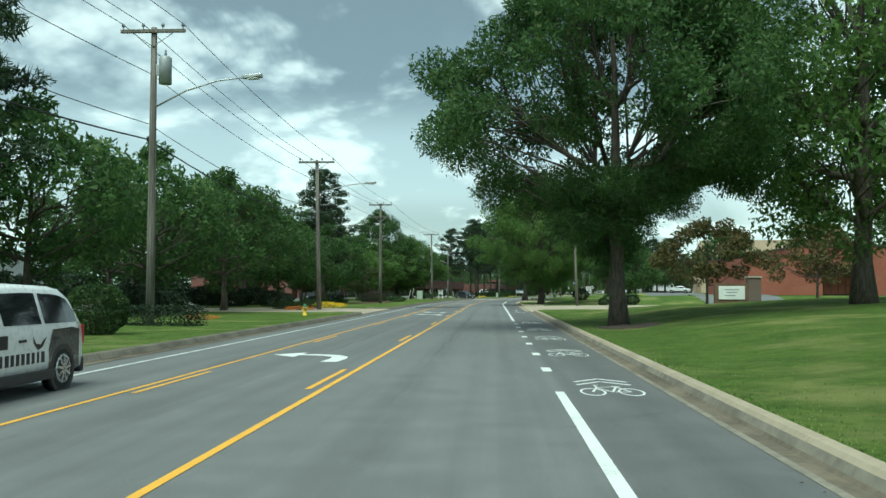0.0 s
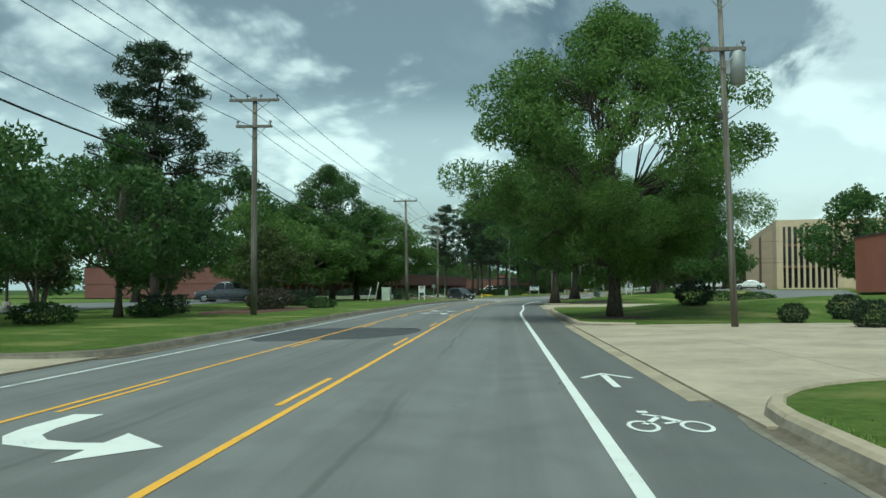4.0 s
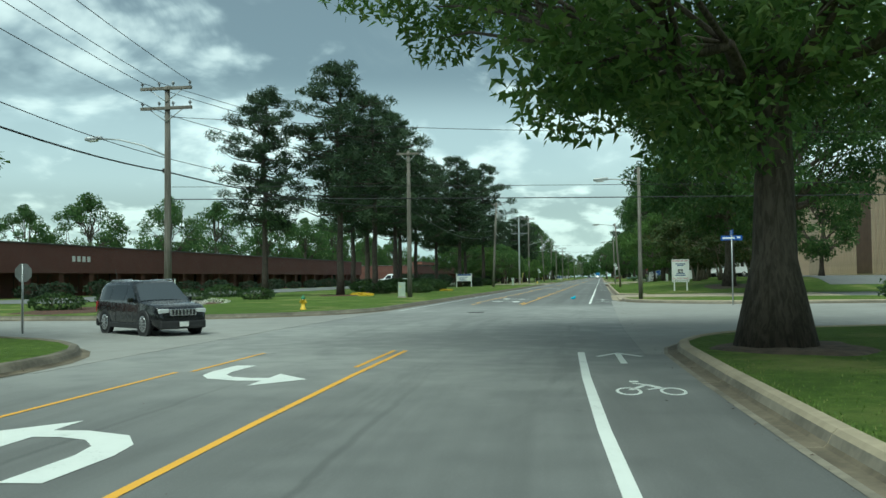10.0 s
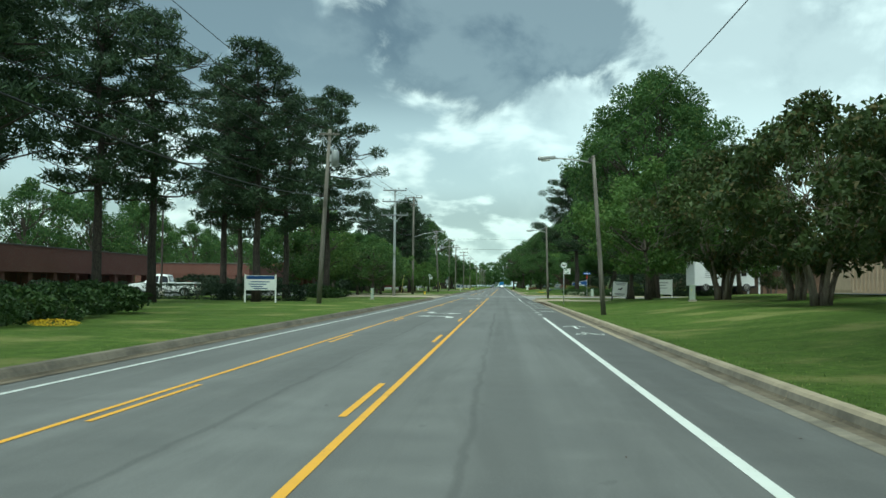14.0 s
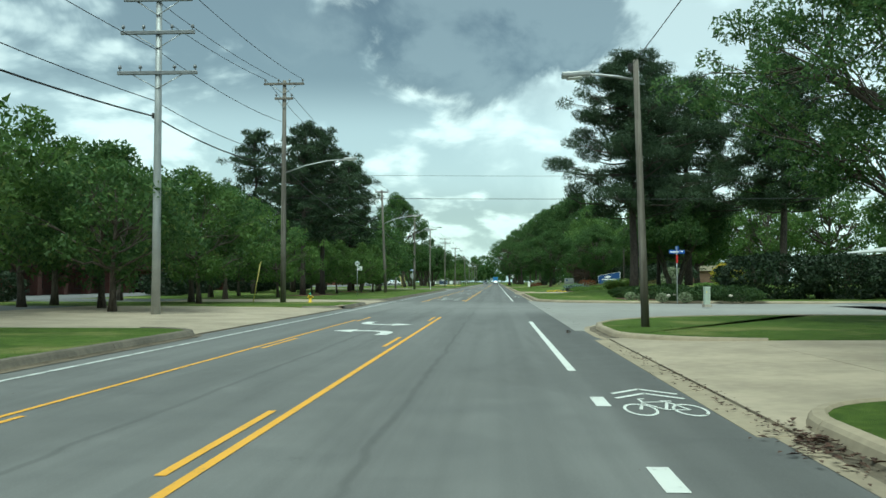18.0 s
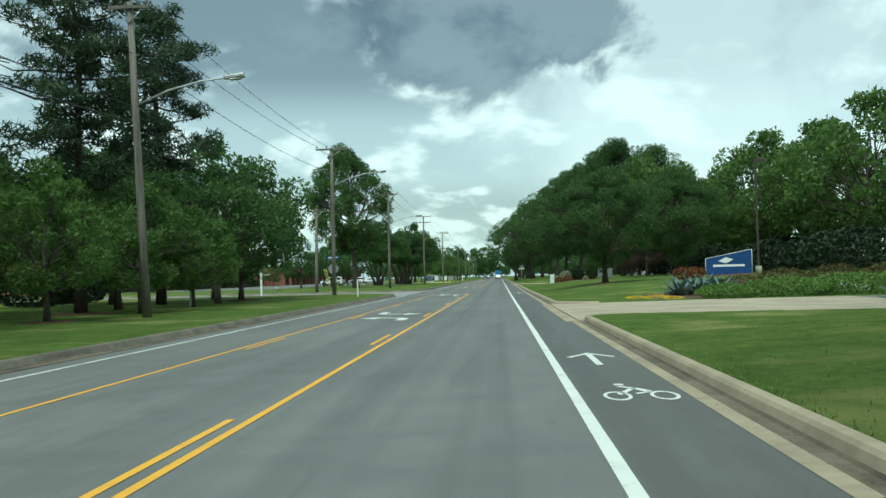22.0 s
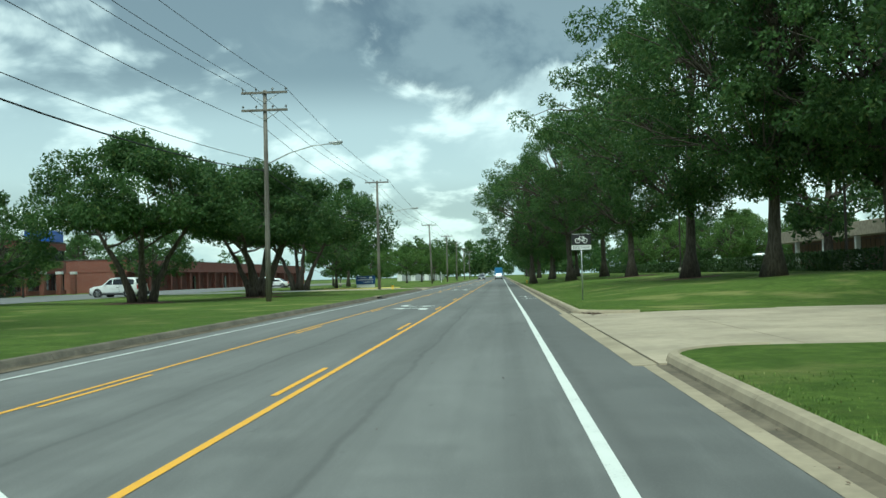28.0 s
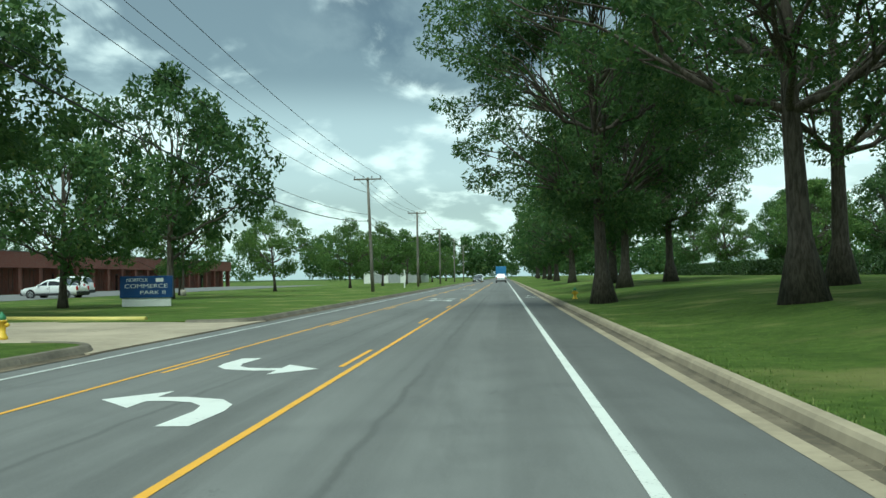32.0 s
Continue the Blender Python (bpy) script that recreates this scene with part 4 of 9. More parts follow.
# solid yellow lines, broken where side streets cross
YL = -2.62
for a, b in ((-90, 145.7), (171.5, 283.6), (308.6, 384.8), (420.5, 700.0)):
    line_mark(a, b, 0.0, 0.082, M_YELLOW, "solid yellow line edging the turn lane", "yellow lines")
for a, b in ((-90, 142.0), (175.0, 281.0), (307.4, 384.8), (420.5, 700.0)):
    line_mark(a, b, YL, 0.068, M_YELLOW, "solid yellow line edging the turn lane", "yellow lines", drift=left_yellow_drift)
# their broken companions: dashes of 3 m, about 12 m apart
DASH_ENDS = [-21.0, -9.0, 3.0, 14.8, 26.4, 38.1, 49.3, 60.4, 70.8, 80.9, 92.0, 102.8, 113.6, 124.3, 134.7, 145.7, 175.8, 187.7, 199.4, 211.1, 223.1, 235.2, 247.6, 260.0, 271.8, 283.6, 313.4, 325.3, 337.4, 349.5, 361.2, 372.9, 384.8, 421.8, 434.0, 446.0, 458.7, 471.5, 483.5, 495.5, 507.5] + [519.6 + 12.1 * i for i in range(14)]
for s in DASH_ENDS:
    line_mark(s - 3.0, s, -0.20, 0.078, M_YELLOW, "broken yellow line dash in the turn lane", "yellow dashes")
    line_mark(s - 3.6, s - 0.5, YL + 0.18, 0.066, M_YELLOW, "broken yellow line dash in the turn lane", "yellow dashes", drift=left_yellow_drift)
# white edge lines
WR = 3.0
for a, b in ((-90, 11.7), (39.3, 145.3), (172.3, 225.0), (264.2, 280.2), (310.6, 700.0)):
    line_mark(a, b, WR, 0.112, M_WHITE, "solid white edge line of the bike lane", "white edge lines", drift=right_edge_drift)
for a, b in ((-90, 138.0), (165.0, 309.0), (312.0, 382.6), (416.0, 700.0)):
    line_mark(a, b, -4.42, 0.09, M_WORN, "worn white edge line along the kerb", "white edge lines", drift=left_edge_drift)
for c in (15.0, 18.7, 22.4, 25.8, 29.2, 32.6, 36.0, 228.8, 232.6, 236.4, 240.3, 244.1, 248.0, 252.0, 257.1, 260.9):
    line_mark(c - 0.38, c + 0.38, WR + 0.02, 0.15, M_WHITE, "short white dash between bike lane and traffic lane", "white dashes")
for s, f in ((17.6, 0), (49.8, 0), (55.4, 1), (93.6, 0), (98.6, 1), (136.5, 0), (141.7, 1), (177.4, 0), (182.9, 1), (224.6, 0), (229.6, 1), (273.9, 0), (278.4, 1), (314.5, 0), (320.6, 1), (345.5, 0), (349.5, 1), (379.3, 0), (383.5, 1), (423.3, 0), (426.8, 1), (457.1, 0), (460.6, 1), (500.6, 0), (504.8, 1), (540, 0), (544, 1), (580, 0), (584, 1)):
    turn_arrow(s, -1.32, bool(f))
for s in (12.0, 18.8, 24.8, 30.6, 36.9, 234.0, 240.5, 246.8, 253.5, 260.6):
    bike_symbol(s - 0.3, 3.65 if s < 40 else 3.58)
for s in (56.4, 140.3, 175.6, 212.7, 326.8, 379.3, 468.3, 545.0):
    rider_symbol(s + (0.5 if s == 379.3 else -0.3), 3.62)
    lane_arrow(s + (4.6 if s == 379.3 else 3.9), 3.58)

# dark asphalt patch across the turn lane, with a manhole
pp = [(69.6, -2.55), (70.5, -1.2), (72.6, -0.40), (74.5, -0.22), (75.8, -0.3), (76.6, -0.9), (76.8, -2.0), (76.5, -3.2), (75.6, -4.3), (73.0, -4.5), (71.0, -4.45), (69.2, -3.6)]
tagged(part("road_patch", slab("road_patch", [rd(s, n).xy for s, n in pp], -0.01, 0.0035, M_PATCH)), "dark fresh asphalt patch across the turn lane", "road patch", kind="structure")
for s, n, r in ((76.1, -0.75, 0.36), (163.0, -0.95, 0.30), (404.0, -2.9, 0.34), (394.5, -4.2, 0.34)):
    bm = bmesh.new()
    bmesh.ops.create_cone(bm, cap_ends=True, segments=28, radius1=r, radius2=r, depth=0.02)
    for a in range(6):
        for b in range(6):
            x, y = (a - 2.5) * r * 0.28, (b - 2.5) * r * 0.28
            if math.hypot(x, y) < r * 0.8:
                box(bm, x - 0.025, x + 0.025, y - 0.025, y + 0.025, 0.008, 0.014)
    mh = part("manhole_cover", bm, M_IRON)
    mh.matrix_basis = at(s, n, -0.003)
    tagged(mh, "dark cast-iron manhole cover set in the asphalt", "manhole cover", "manhole covers")

# ---- trees and shrubs ----
RNG = np.random.default_rng(7)
SEED = 40


def rnd(a, b):
    return float(RNG.uniform(a, b))


def leaf_cloud(centres, radii, count, size, flat=0.75, fold=0.35, droop=0.3, narrow=0.72, tri=False):
    """Corners of folded diamond leaves scattered through ellipsoid clumps, denser towards their skin."""
    c = np.asarray(centres, dtype=float)
    r = np.asarray(radii, dtype=float)
    k = len(c)
    idx = RNG.integers(0, k, count) if k else np.zeros(0, int)
    w = (r ** 2) / (r ** 2).sum()
    idx = RNG.choice(k, count, p=w)
    d = RNG.normal(size=(count, 3))
    d /= np.linalg.norm(d, axis=1)[:, None]
    rad = RNG.uniform(0.25, 1.0, count) ** 0.5
    p = c[idx] + d * (r[idx] * rad)[:, None] * np.array([1, 1, flat])
    ax = RNG.normal(size=(count, 3)) * 0.8 + d * 0.7
    ax[:, 2] -= droop
    ax /= np.linalg.norm(ax, axis=1)[:, None]
    sd = np.cross(ax, RNG.normal(size=(count, 3)))
    sd /= np.linalg.norm(sd, axis=1)[:, None] + 1e-9
    nm = np.cross(ax, sd)
    ln = size * RNG.uniform(0.6, 1.3, count)[:, None]
    wd = ln * narrow
    if tri:
        ln, wd = ln * 1.35, wd * 1.1
        return np.stack([p - ax * ln * 0.5 - sd * wd * 0.45, p - ax * ln * 0.4 + sd * wd * 0.5, p + ax * ln * 0.5], 1)
    v = np.empty((count, 4, 3))
    v[:, 0] = p - ax * ln * 0.5
    v[:, 1] = p + sd * wd * 0.5 + nm * wd * fold * 0.4
    v[:, 2] = p + ax * ln * 0.5
    v[:, 3] = p - sd * wd * 0.5 + nm * wd * fold * 0.4
    return v


def limb_path(a, b, sag=0.15, wig=0.06, k=5):
    a, b = Vector(a), Vector(b)
    L = (b - a).length
    out = []
    for i in range(k + 1):
        t = i / k
        p = a.lerp(b, t)
        p.z += math.sin(t * math.pi) * sag * L
        p += Vector((rnd(-1, 1), rnd(-1, 1), rnd(-1, 1))) * wig * L * math.sin(t * math.pi)
        out.append(p)
    return out


def broadleaf(name, height, radius, clear, trunk_r, clumps, leaves, size, leafmat, barkmat, label, stems=1, narrow=0.72, shape=1.0, clump_r=0.21, flare=1.5, low=0.0, tri=True, fine=0.0, rag=1.0, bend=(0.0, 0.0), base=0.0):
    """A broad tree: flared trunk, forking limbs that run out to leaf clumps, a crown of single leaves."""
    global RNG, SEED
    SEED += 1
    RNG = np.random.default_rng(SEED)
    tree = thing(name, label, "tree")
    ch = height - clear
    cz = clear + ch * 0.48
    cen, rad = [], []
    for i in range(clumps):
        d = RNG.normal(size=3)
        d /= np.linalg.norm(d)
        rr = RNG.uniform(0.35, 1.0) ** 0.45
        z = cz + d[2] * ch * 0.52 * rr
        hz = (z - clear) / ch
        env = math.sin(min(1, max(0.0, hz * 0.86 + 0.16)) * math.pi) ** 0.55 if shape > 0 else (1.05 - hz) ** 0.7
        wob = 1 + rag * 0.15 * math.sin(3 * math.atan2(d[1], d[0]) + z * 0.8) + rag * 0.09 * math.sin(5 * math.atan2(d[1], d[0]) - z * 1.3) + RNG.uniform(-0.06, 0.04)
        if base and hz < base:
            z += (base - hz) * ch * 0.8
            hz = (z - clear) / ch
        cen.append((d[0] * radius * rr * env * wob * 1.12 + bend[0] * hz, d[1] * radius * rr * env * wob * 1.12 + bend[1] * hz, z))
        rad.append(radius * clump_r * RNG.uniform(0.65, 1.25))
    bmt, bml = bmesh.new(), bmesh.new()
    forks = []
    for k in range(stems):
        off = Vector((0, 0, 0)) if stems == 1 else Vector((math.cos(k * 6.28 / stems + 0.4), math.sin(k * 6.28 / stems + 0.4), 0)) * trunk_r * 1.1
        lean = Vector((rnd(-0.05, 0.05), rnd(-0.05, 0.05), 0)) * height + Vector((bend[0] * 0.6, bend[1] * 0.6, 0)) if stems == 1 else off * 5.5
        top = clear + ch * (0.62 if stems == 1 else 0.35)
        r0 = trunk_r if stems == 1 else trunk_r * 0.55
        pts, rs = [], []
        for i in range(9):
            t = i / 8
            z = top * t
            p = off + lean * t ** 1.3 + Vector((rnd(-1, 1), rnd(-1, 1), 0)) * 0.05 * trunk_r * 3
            p.z = z - 0.1 * (i == 0)
            pts.append(p)
            rs.append(r0 * (1 - 0.72 * t) * (1 + (flare - 1) * math.exp(-z / (trunk_r * 1.6))))
        tube(bmt, pts, rs, 12 if stems == 1 else 8)
        forks.append((pts, rs))
    # main limbs to groups of clumps, then twigs to each clump
    order = list(range(clumps))
    groups = {}
    for i in order:
        a = math.atan2(cen[i][1], cen[i][0])
        groups.setdefault((int((a + math.pi) / (2 * math.pi) * 6) % 6, int(3 * (cen[i][2] - clear) / ch)), []).append(i)
    for key, g in groups.items():
        mean = np.mean([cen[i] for i in g], axis=0)
        pts, rs = forks[RNG.integers(0, len(forks))]
        want = min(0.97, max(0.35, (clear + (mean[2] - clear) * 0.55) / pts[-1].z))
        j = min(len(pts) - 1, int(want * (len(pts) - 1)))
        start, r0 = pts[j], rs[j]
        mid = Vector(mean) * 0.72 + start * 0.28
        path = limb_path(start, mid, -0.06 if mean[2] > start.z else 0.10, 0.07)
        ra = max(0.03, min(r0 * 0.62, trunk_r * 0.40))
        tube(bml, path, [ra * (1 - 0.55 * t / 5) for t in range(6)], 6, False)
        for i in g:
            st = path[RNG.integers(2, 6)]
            tw = limb_path(st, cen[i], 0.05, 0.08, 3)
            tube(bml, tw, [ra * 0.42, ra * 0.32, ra * 0.22, ra * 0.10], 4, False)
    part("trunk", bmt, barkmat, tree)
    part("branchwork", bml, barkmat, tree)
    v = leaf_cloud(cen, rad, leaves, size, narrow=narrow, tri=tri)
    if fine:
        # below this height the leaves are seen from near: four small ones for each
        near = v[v[:, :, 2].mean(axis=1) < fine]
        c0 = near.mean(axis=1, keepdims=True)
        small = [(near - c0) * 0.57 + c0 + RNG.normal(0, 0.10, c0.shape) for q in range(4)]
        far = v[v[:, :, 2].mean(axis=1) >= fine]
        v = np.concatenate([far[RNG.random(len(far)) < 0.8]] + small)
    if low:
        v = v[v[:, :, 2].min(axis=1) > low]
    part("crown", quads("crown", v, leafmat, v.shape[1]), None, tree, "dense crown of small leaves")
    return tree


def pine(name, height, radius, clear, trunk_r, tufts, needles, label, size=0.42, narrow=0.22):
    """A loblolly pine: straight tall trunk, level limbs, needles in ragged tufts."""
    tree = thing(name, label, "tree")
    bmt, bml = bmesh.new(), bmesh.new()
    pts = [Vector((rnd(-0.12, 0.12) * i / 4, rnd(-0.12, 0.12) * i / 4, height * 0.97 * i / 10 - (0.1 if i == 0 else 0))) for i in range(11)]
    tube(bmt, pts, [trunk_r * (1 - 0.08 * i - 0.0) * (1.25 if i == 0 else 1) + 0.02 for i in range(11)], 10)
    cen, rad = [], []
    nl = max(12, int(tufts * 0.62))
    for i in range(nl):
        t = (i + rnd(0, 1)) / nl
        z = clear + (height - clear) * t
        env = radius * (math.sin((0.22 + 0.78 * t) * math.pi) ** 0.75 * 0.95 + 0.12) * rnd(0.55, 1.12)
        a = i * 2.4 + rnd(-0.5, 0.5)
        j = min(10, z / (height * 0.97) * 10)
        st = pts[int(j)].lerp(pts[min(10, int(j) + 1)], j - int(j))
        en = st + Vector((math.cos(a) * env, math.sin(a) * env, rnd(-0.05, 0.22) * env + 0.15))
        path = limb_path(st, en, -0.08, 0.05, 4)
        r0 = 0.028 + 0.014 * env
        tube(bml, path, [r0, r0 * 0.85, r0 * 0.65, r0 * 0.45, r0 * 0.2], 5, False)
        m = 3 + int(env > 1.4) + 2 * int(env > 2.6)
        wide = 0.28 + 0.16 * env
        for q in range(m):
            f = 1.0 - 0.16 * q * rnd(0.5, 1.3)
            c = Vector(st).lerp(en, f) + Vector((rnd(-wide, wide), rnd(-wide, wide), rnd(0.05, 0.55)))
            cen.append(tuple(c))
            rad.append(rnd(0.50, 0.98))
            tube(bml, [Vector(st).lerp(en, f * 0.8), c], [r0 * 0.4, r0 * 0.12], 4, False)
    part("trunk", bmt, M_PINEBARK, tree)
    part("branchwork", bml, M_PINEBARK, tree)
    v = leaf_cloud(cen, rad, int(needles * 1.05), size, 0.6, 0.2, -0.15, narrow, True)
    part("crown", quads("crown", v, M_NEEDLE, 3), None, tree, "ragged tufts of long dark needles")
    return tree


def shrub(name, rx, ry, h, leaves, size, mat, label, category="shrub", boxy=False, lumps=9, uneven=1.0):
    """A shrub or hedge: a few stems inside a skin of leaves."""
    ob = thing(name, label, category)
    for i in range(5):
        a = i * 1.26
        q = (math.cos(a) * rx * rnd(0.1, 0.6), math.sin(a) * ry * rnd(0.1, 0.6))
        part("stem", tubem([(q[0] * 0.4, q[1] * 0.4, -0.05), (q[0] * 0.8, q[1] * 0.8, h * 0.4), (q[0], q[1], h * 0.8)], [0.03, 0.02, 0.008], 5), M_BARK, ob)
    n = leaves
    if boxy:
        p = RNG.uniform(-1, 1, (n, 3))
        ax = RNG.integers(0, 3, n)
        near = RNG.uniform(0.78, 1.0, n) * np.sign(p[np.arange(n), ax])
        skin = RNG.random(n) < 0.8
        p[np.arange(n), ax] = np.where(skin, near, p[np.arange(n), ax])
        wob = 1 + 0.05 * np.sin(p[:, 0] * 9 + p[:, 1] * 5)
        p = p * np.array([rx, ry, h * 0.5]) * wob[:, None] + np.array([0, 0, h * 0.5 + 0.02])
    else:
        d = RNG.normal(size=(n, 3))
        d /= np.linalg.norm(d, axis=1)[:, None]
        ph = RNG.uniform(0, 6.28, 4)
        lump = 1 + uneven * (0.10 * np.sin(d[:, 0] * lumps + ph[0]) * np.sin(d[:, 1] * lumps + ph[1]) + 0.06 * np.sin(d[:, 2] * lumps * 1.7 + ph[2]))
        rr = RNG.uniform(0.5, 1.0, n) ** (0.3 * uneven) * lump
        p = d * rr[:, None] * np.array([rx, ry, h * 0.52]) + np.array([0, 0, h * 0.48])
    p = p[p[:, 2] > 0.01]
    n = len(p)
    out = p - np.array([0, 0, h * 0.4])
    out /= np.linalg.norm(out, axis=1)[:, None] + 1e-6
    ax = RNG.normal(size=(n, 3)) * 0.7 + out * 0.6
    ax /= np.linalg.norm(ax, axis=1)[:, None]
    sd = np.cross(ax, RNG.normal(size=(n, 3)))
    sd /= np.linalg.norm(sd, axis=1)[:, None] + 1e-9
    ln = size * RNG.uniform(0.6, 1.3, n)[:, None]
    v = np.stack([p - ax * ln * 0.5 + sd * ln * 0.35, p - ax * ln * 0.45 - sd * ln * 0.35, p + ax * ln * 0.65], 1)
    part("leaves", quads("leaves", v, mat, 3), None, ob)
    return ob


def place(proto, spots, group=""):
    """Copies of a plant at (s, n, scale, turn, tall)."""
    for s, n, sc, tr, *tall in spots:
        z = gz(s, n) - 0.01
        c = copy_thing(proto, at(s, n, z, tr, sc, sc * tall[0] if tall else None))
        if group:
            tagged(c, group=group)


def drop(proto):
    """Takes a pattern out of the scene once its copies stand."""
    for o in (*proto.children_recursive, proto):
        bpy.data.objects.remove(o, do_unlink=True)


oak_a = broadleaf("oak_tree", 15.0, 6.4, 3.1, 0.31, 240, 120000, 0.16, M_OAK, M_BARK, "large willow oak with a broad dark green crown on the lawn", narrow=0.6, clump_r=0.165, fine=6.5)
oak_b = broadleaf("oak_tree", 14.5, 6.2, 2.0, 0.30, 260, 112000, 0.15, M_MAPLE, M_BARK, "large oak with fresh green crown on the lawn beside the road", narrow=0.6, clump_r=0.17, fine=6.5)
oak_e = broadleaf("oak_tree", 15.0, 6.2, 3.7, 0.27, 250, 62000, 0.145, M_OAK, M_BARK, "tall oak with an open crown beside the car park", narrow=0.6, clump_r=0.135, flare=2.2, rag=1.3)
oak_g = broadleaf("oak_tree", 15.0, 6.4, 3.9, 0.27, 190, 30000, 0.14, M_OAK, M_BARK, "tall oak whose thin crown shows limbs and sky", narrow=0.6, clump_r=0.115, flare=2.2, rag=1.4)
oak_f = broadleaf("oak_tree", 15.0, 6.4, 3.1, 0.30, 260, 92000, 0.15, M_MAPLE, M_BARK, "large willow oak with a light open crown at the street corner", narrow=0.6, clump_r=0.145, flare=1.9, rag=1.3)
oak_d = broadleaf("oak_tree", 13.5, 5.6, 2.7, 0.245, 170, 60000, 0.15, M_OAK, M_BARK, "large oak with a tapering open crown beside the kerb", narrow=0.6, clump_r=0.145, flare=1.9, rag=1.3, shape=-1.0)
oak_c = broadleaf("oak_tree", 17.0, 5.8, 3.3, 0.33, 210, 52000, 0.175, M_OAK, M_BARK, "tall dark oak standing on the lawn", clump_r=0.18)
ash_a = broadleaf("ash_tree", 14.0, 4.8, 3.2, 0.34, 210, 52000, 0.155, M_OAK, M_BARK, "upright ash tree with a fine-leaved green oval crown", clump_r=0.18, rag=0.35, bend=(-1.6, 0.0))
near_maple = broadleaf("maple_tree", 13.0, 5.8, 2.2, 0.30, 160, 46000, 0.15, M_MAPLE, M_BARK, "broad light green tree with a low crown across the road", clump_r=0.18)
lawn_tree = broadleaf("lawn_tree", 9.4, 4.2, 1.7, 0.20, 130, 62000, 0.105, M_OAK, M_BARK, "dark green lawn tree in a ring of mulch", clump_r=0.19)
mid_a = broadleaf("street_tree", 8.0, 4.0, 1.6, 0.15, 80, 10000, 0.185, M_MAPLE, M_BARK, "rounded green street tree on the lawn", clump_r=0.20)
mid_b = broadleaf("street_tree", 7.5, 3.8, 1.5, 0.16, 80, 10000, 0.18, M_OAK, M_BARK, "rounded dark green street tree with a short trunk", clump_r=0.20)
vase = broadleaf("street_tree", 7.8, 4.3, 2.2, 0.34, 130, 44000, 0.135, M_OAK, M_BARK, "spreading dark green tree with several forking trunks", stems=4, clump_r=0.20, base=0.32)
myr_a = broadleaf("crape_myrtle", 7.0, 3.4, 1.5, 0.20, 75, 11000, 0.18, M_MYRTLE, M_PALEBARK, "crape myrtle with several bare pale stems and a dull green crown", stems=5, clump_r=0.2)
brz_a = broadleaf("small_tree", 5.6, 3.0, 1.6, 0.10, 55, 6500, 0.17, M_BRONZE, M_BARK, "small ornamental tree with bronze-green leaves on the lawn", clump_r=0.2)
plum_a = broadleaf("plum_tree", 5.5, 3.0, 1.2, 0.12, 60, 15000, 0.12, M_PLUM, M_BARK, "purple-leaved plum tree under taller trees", clump_r=0.21)
pine_a = pine("pine_tree", 20.0, 4.6, 6.5, 0.30, 68, 14500, "tall loblolly pine with a bare trunk and dark ragged crown")
pine_b = pine("pine_tree", 17.5, 4.2, 4.5, 0.28, 70, 17000, "loblolly pine with dark ragged crown on the lawn")
pine_c = pine("pine_tree", 16.5, 4.9, 5.2, 0.29, 100, 80000, "broad dark loblolly pine with a straight trunk on the lawn", 0.27, 0.15)
far_oak = broadleaf("oak_tree", 15.5, 6.0, 3.0, 0.38, 110, 9500, 0.32, M_OAK, M_BARK, "large dark green tree behind the lawn", clump_r=0.2)
round_a = broadleaf("street_tree", 8.5, 4.0, 1.8, 0.2, 70, 8000, 0.25, M_OAK, M_BARK, "dense round dark green tree on the lawn", clump_r=0.24)
place(oak_a, [(30.0, 6.15, 0.82, 20, 1.08)], "oaks along the road")
place(oak_f, [(144.5, 5.9, 1.16, 200, 0.90)], "oaks along the road")
place(oak_d, [(117.3, 5.35, 1.0, 40)], "oaks along the road")
place(oak_b, [(82.6, 6.3, 0.80, 110, 1.0)], "oaks along the road")
place(oak_e, [(277.0, 13.6, 0.82, 150)], "oaks along the road")
place(oak_c, [(198.0, 12.5, 1.1, 0), (184.5, 14.0, 1.08, 80), (264.0, 13.8, 1.0, 30), (252.0, 11.5, 0.95, 200)], "oaks on the lawn")
place(oak_c, [(444.0, 19.0, 1.15, 10), (464.0, 20.0, 1.2, 60), (433.0, 22.0, 1.0, 30)], "row of oaks by the car park")
place(oak_e, [(466.0, 15.2, 1.2, 100), (477.5, 13.6, 1.2, 160), (504.7, 13.9, 1.15, 220), (527.4, 5.9, 0.98, 350), (545.0, 9.0, 0.95, 80), (553.0, 13.0, 1.0, 10)], "row of oaks by the car park")
place(oak_g, [(514.1, 9.2, 1.12, 270), (524.0, 13.6, 1.1, 310)], "row of oaks by the car park")
place(far_oak, [(222, 24, 0.6, 0), (236, 22, 0.62, 50), (415, 37, 1.0, 60), (398, 42, 0.95, 90), (430, 25, 0.85, 120), (575, 36, 0.62, 0), (592, 44, 0.7, 90), (612, 38, 0.68, 30), (560, 50, 0.6, 200), (640, 46, 0.75, 70), (660, 36, 0.75, 10), (560, 10, 0.9, 0), (585, 9, 0.9, 60), (612, 9, 0.85, 120), (640, 9.5, 0.9, 180), (672, 10, 0.9, 240), (705, 10, 0.9, 20), (740, 11, 0.9, 50), (48, 30, 0.9, 10), (66, 44, 0.95, 70), (36, 22, 1.0, 140), (88, 46, 0.8, 0), (490, 26, 0.9, 10), (131, 44, 0.85, 60), (128, 55, 1.0, 120), (134, 63, 1.1, 180)], "background oaks")
place(lawn_tree, [(382.4, 9.6, 0.92, 10, 0.95), (398, 17.5, 1.0, 80)], "trees on the lawn")
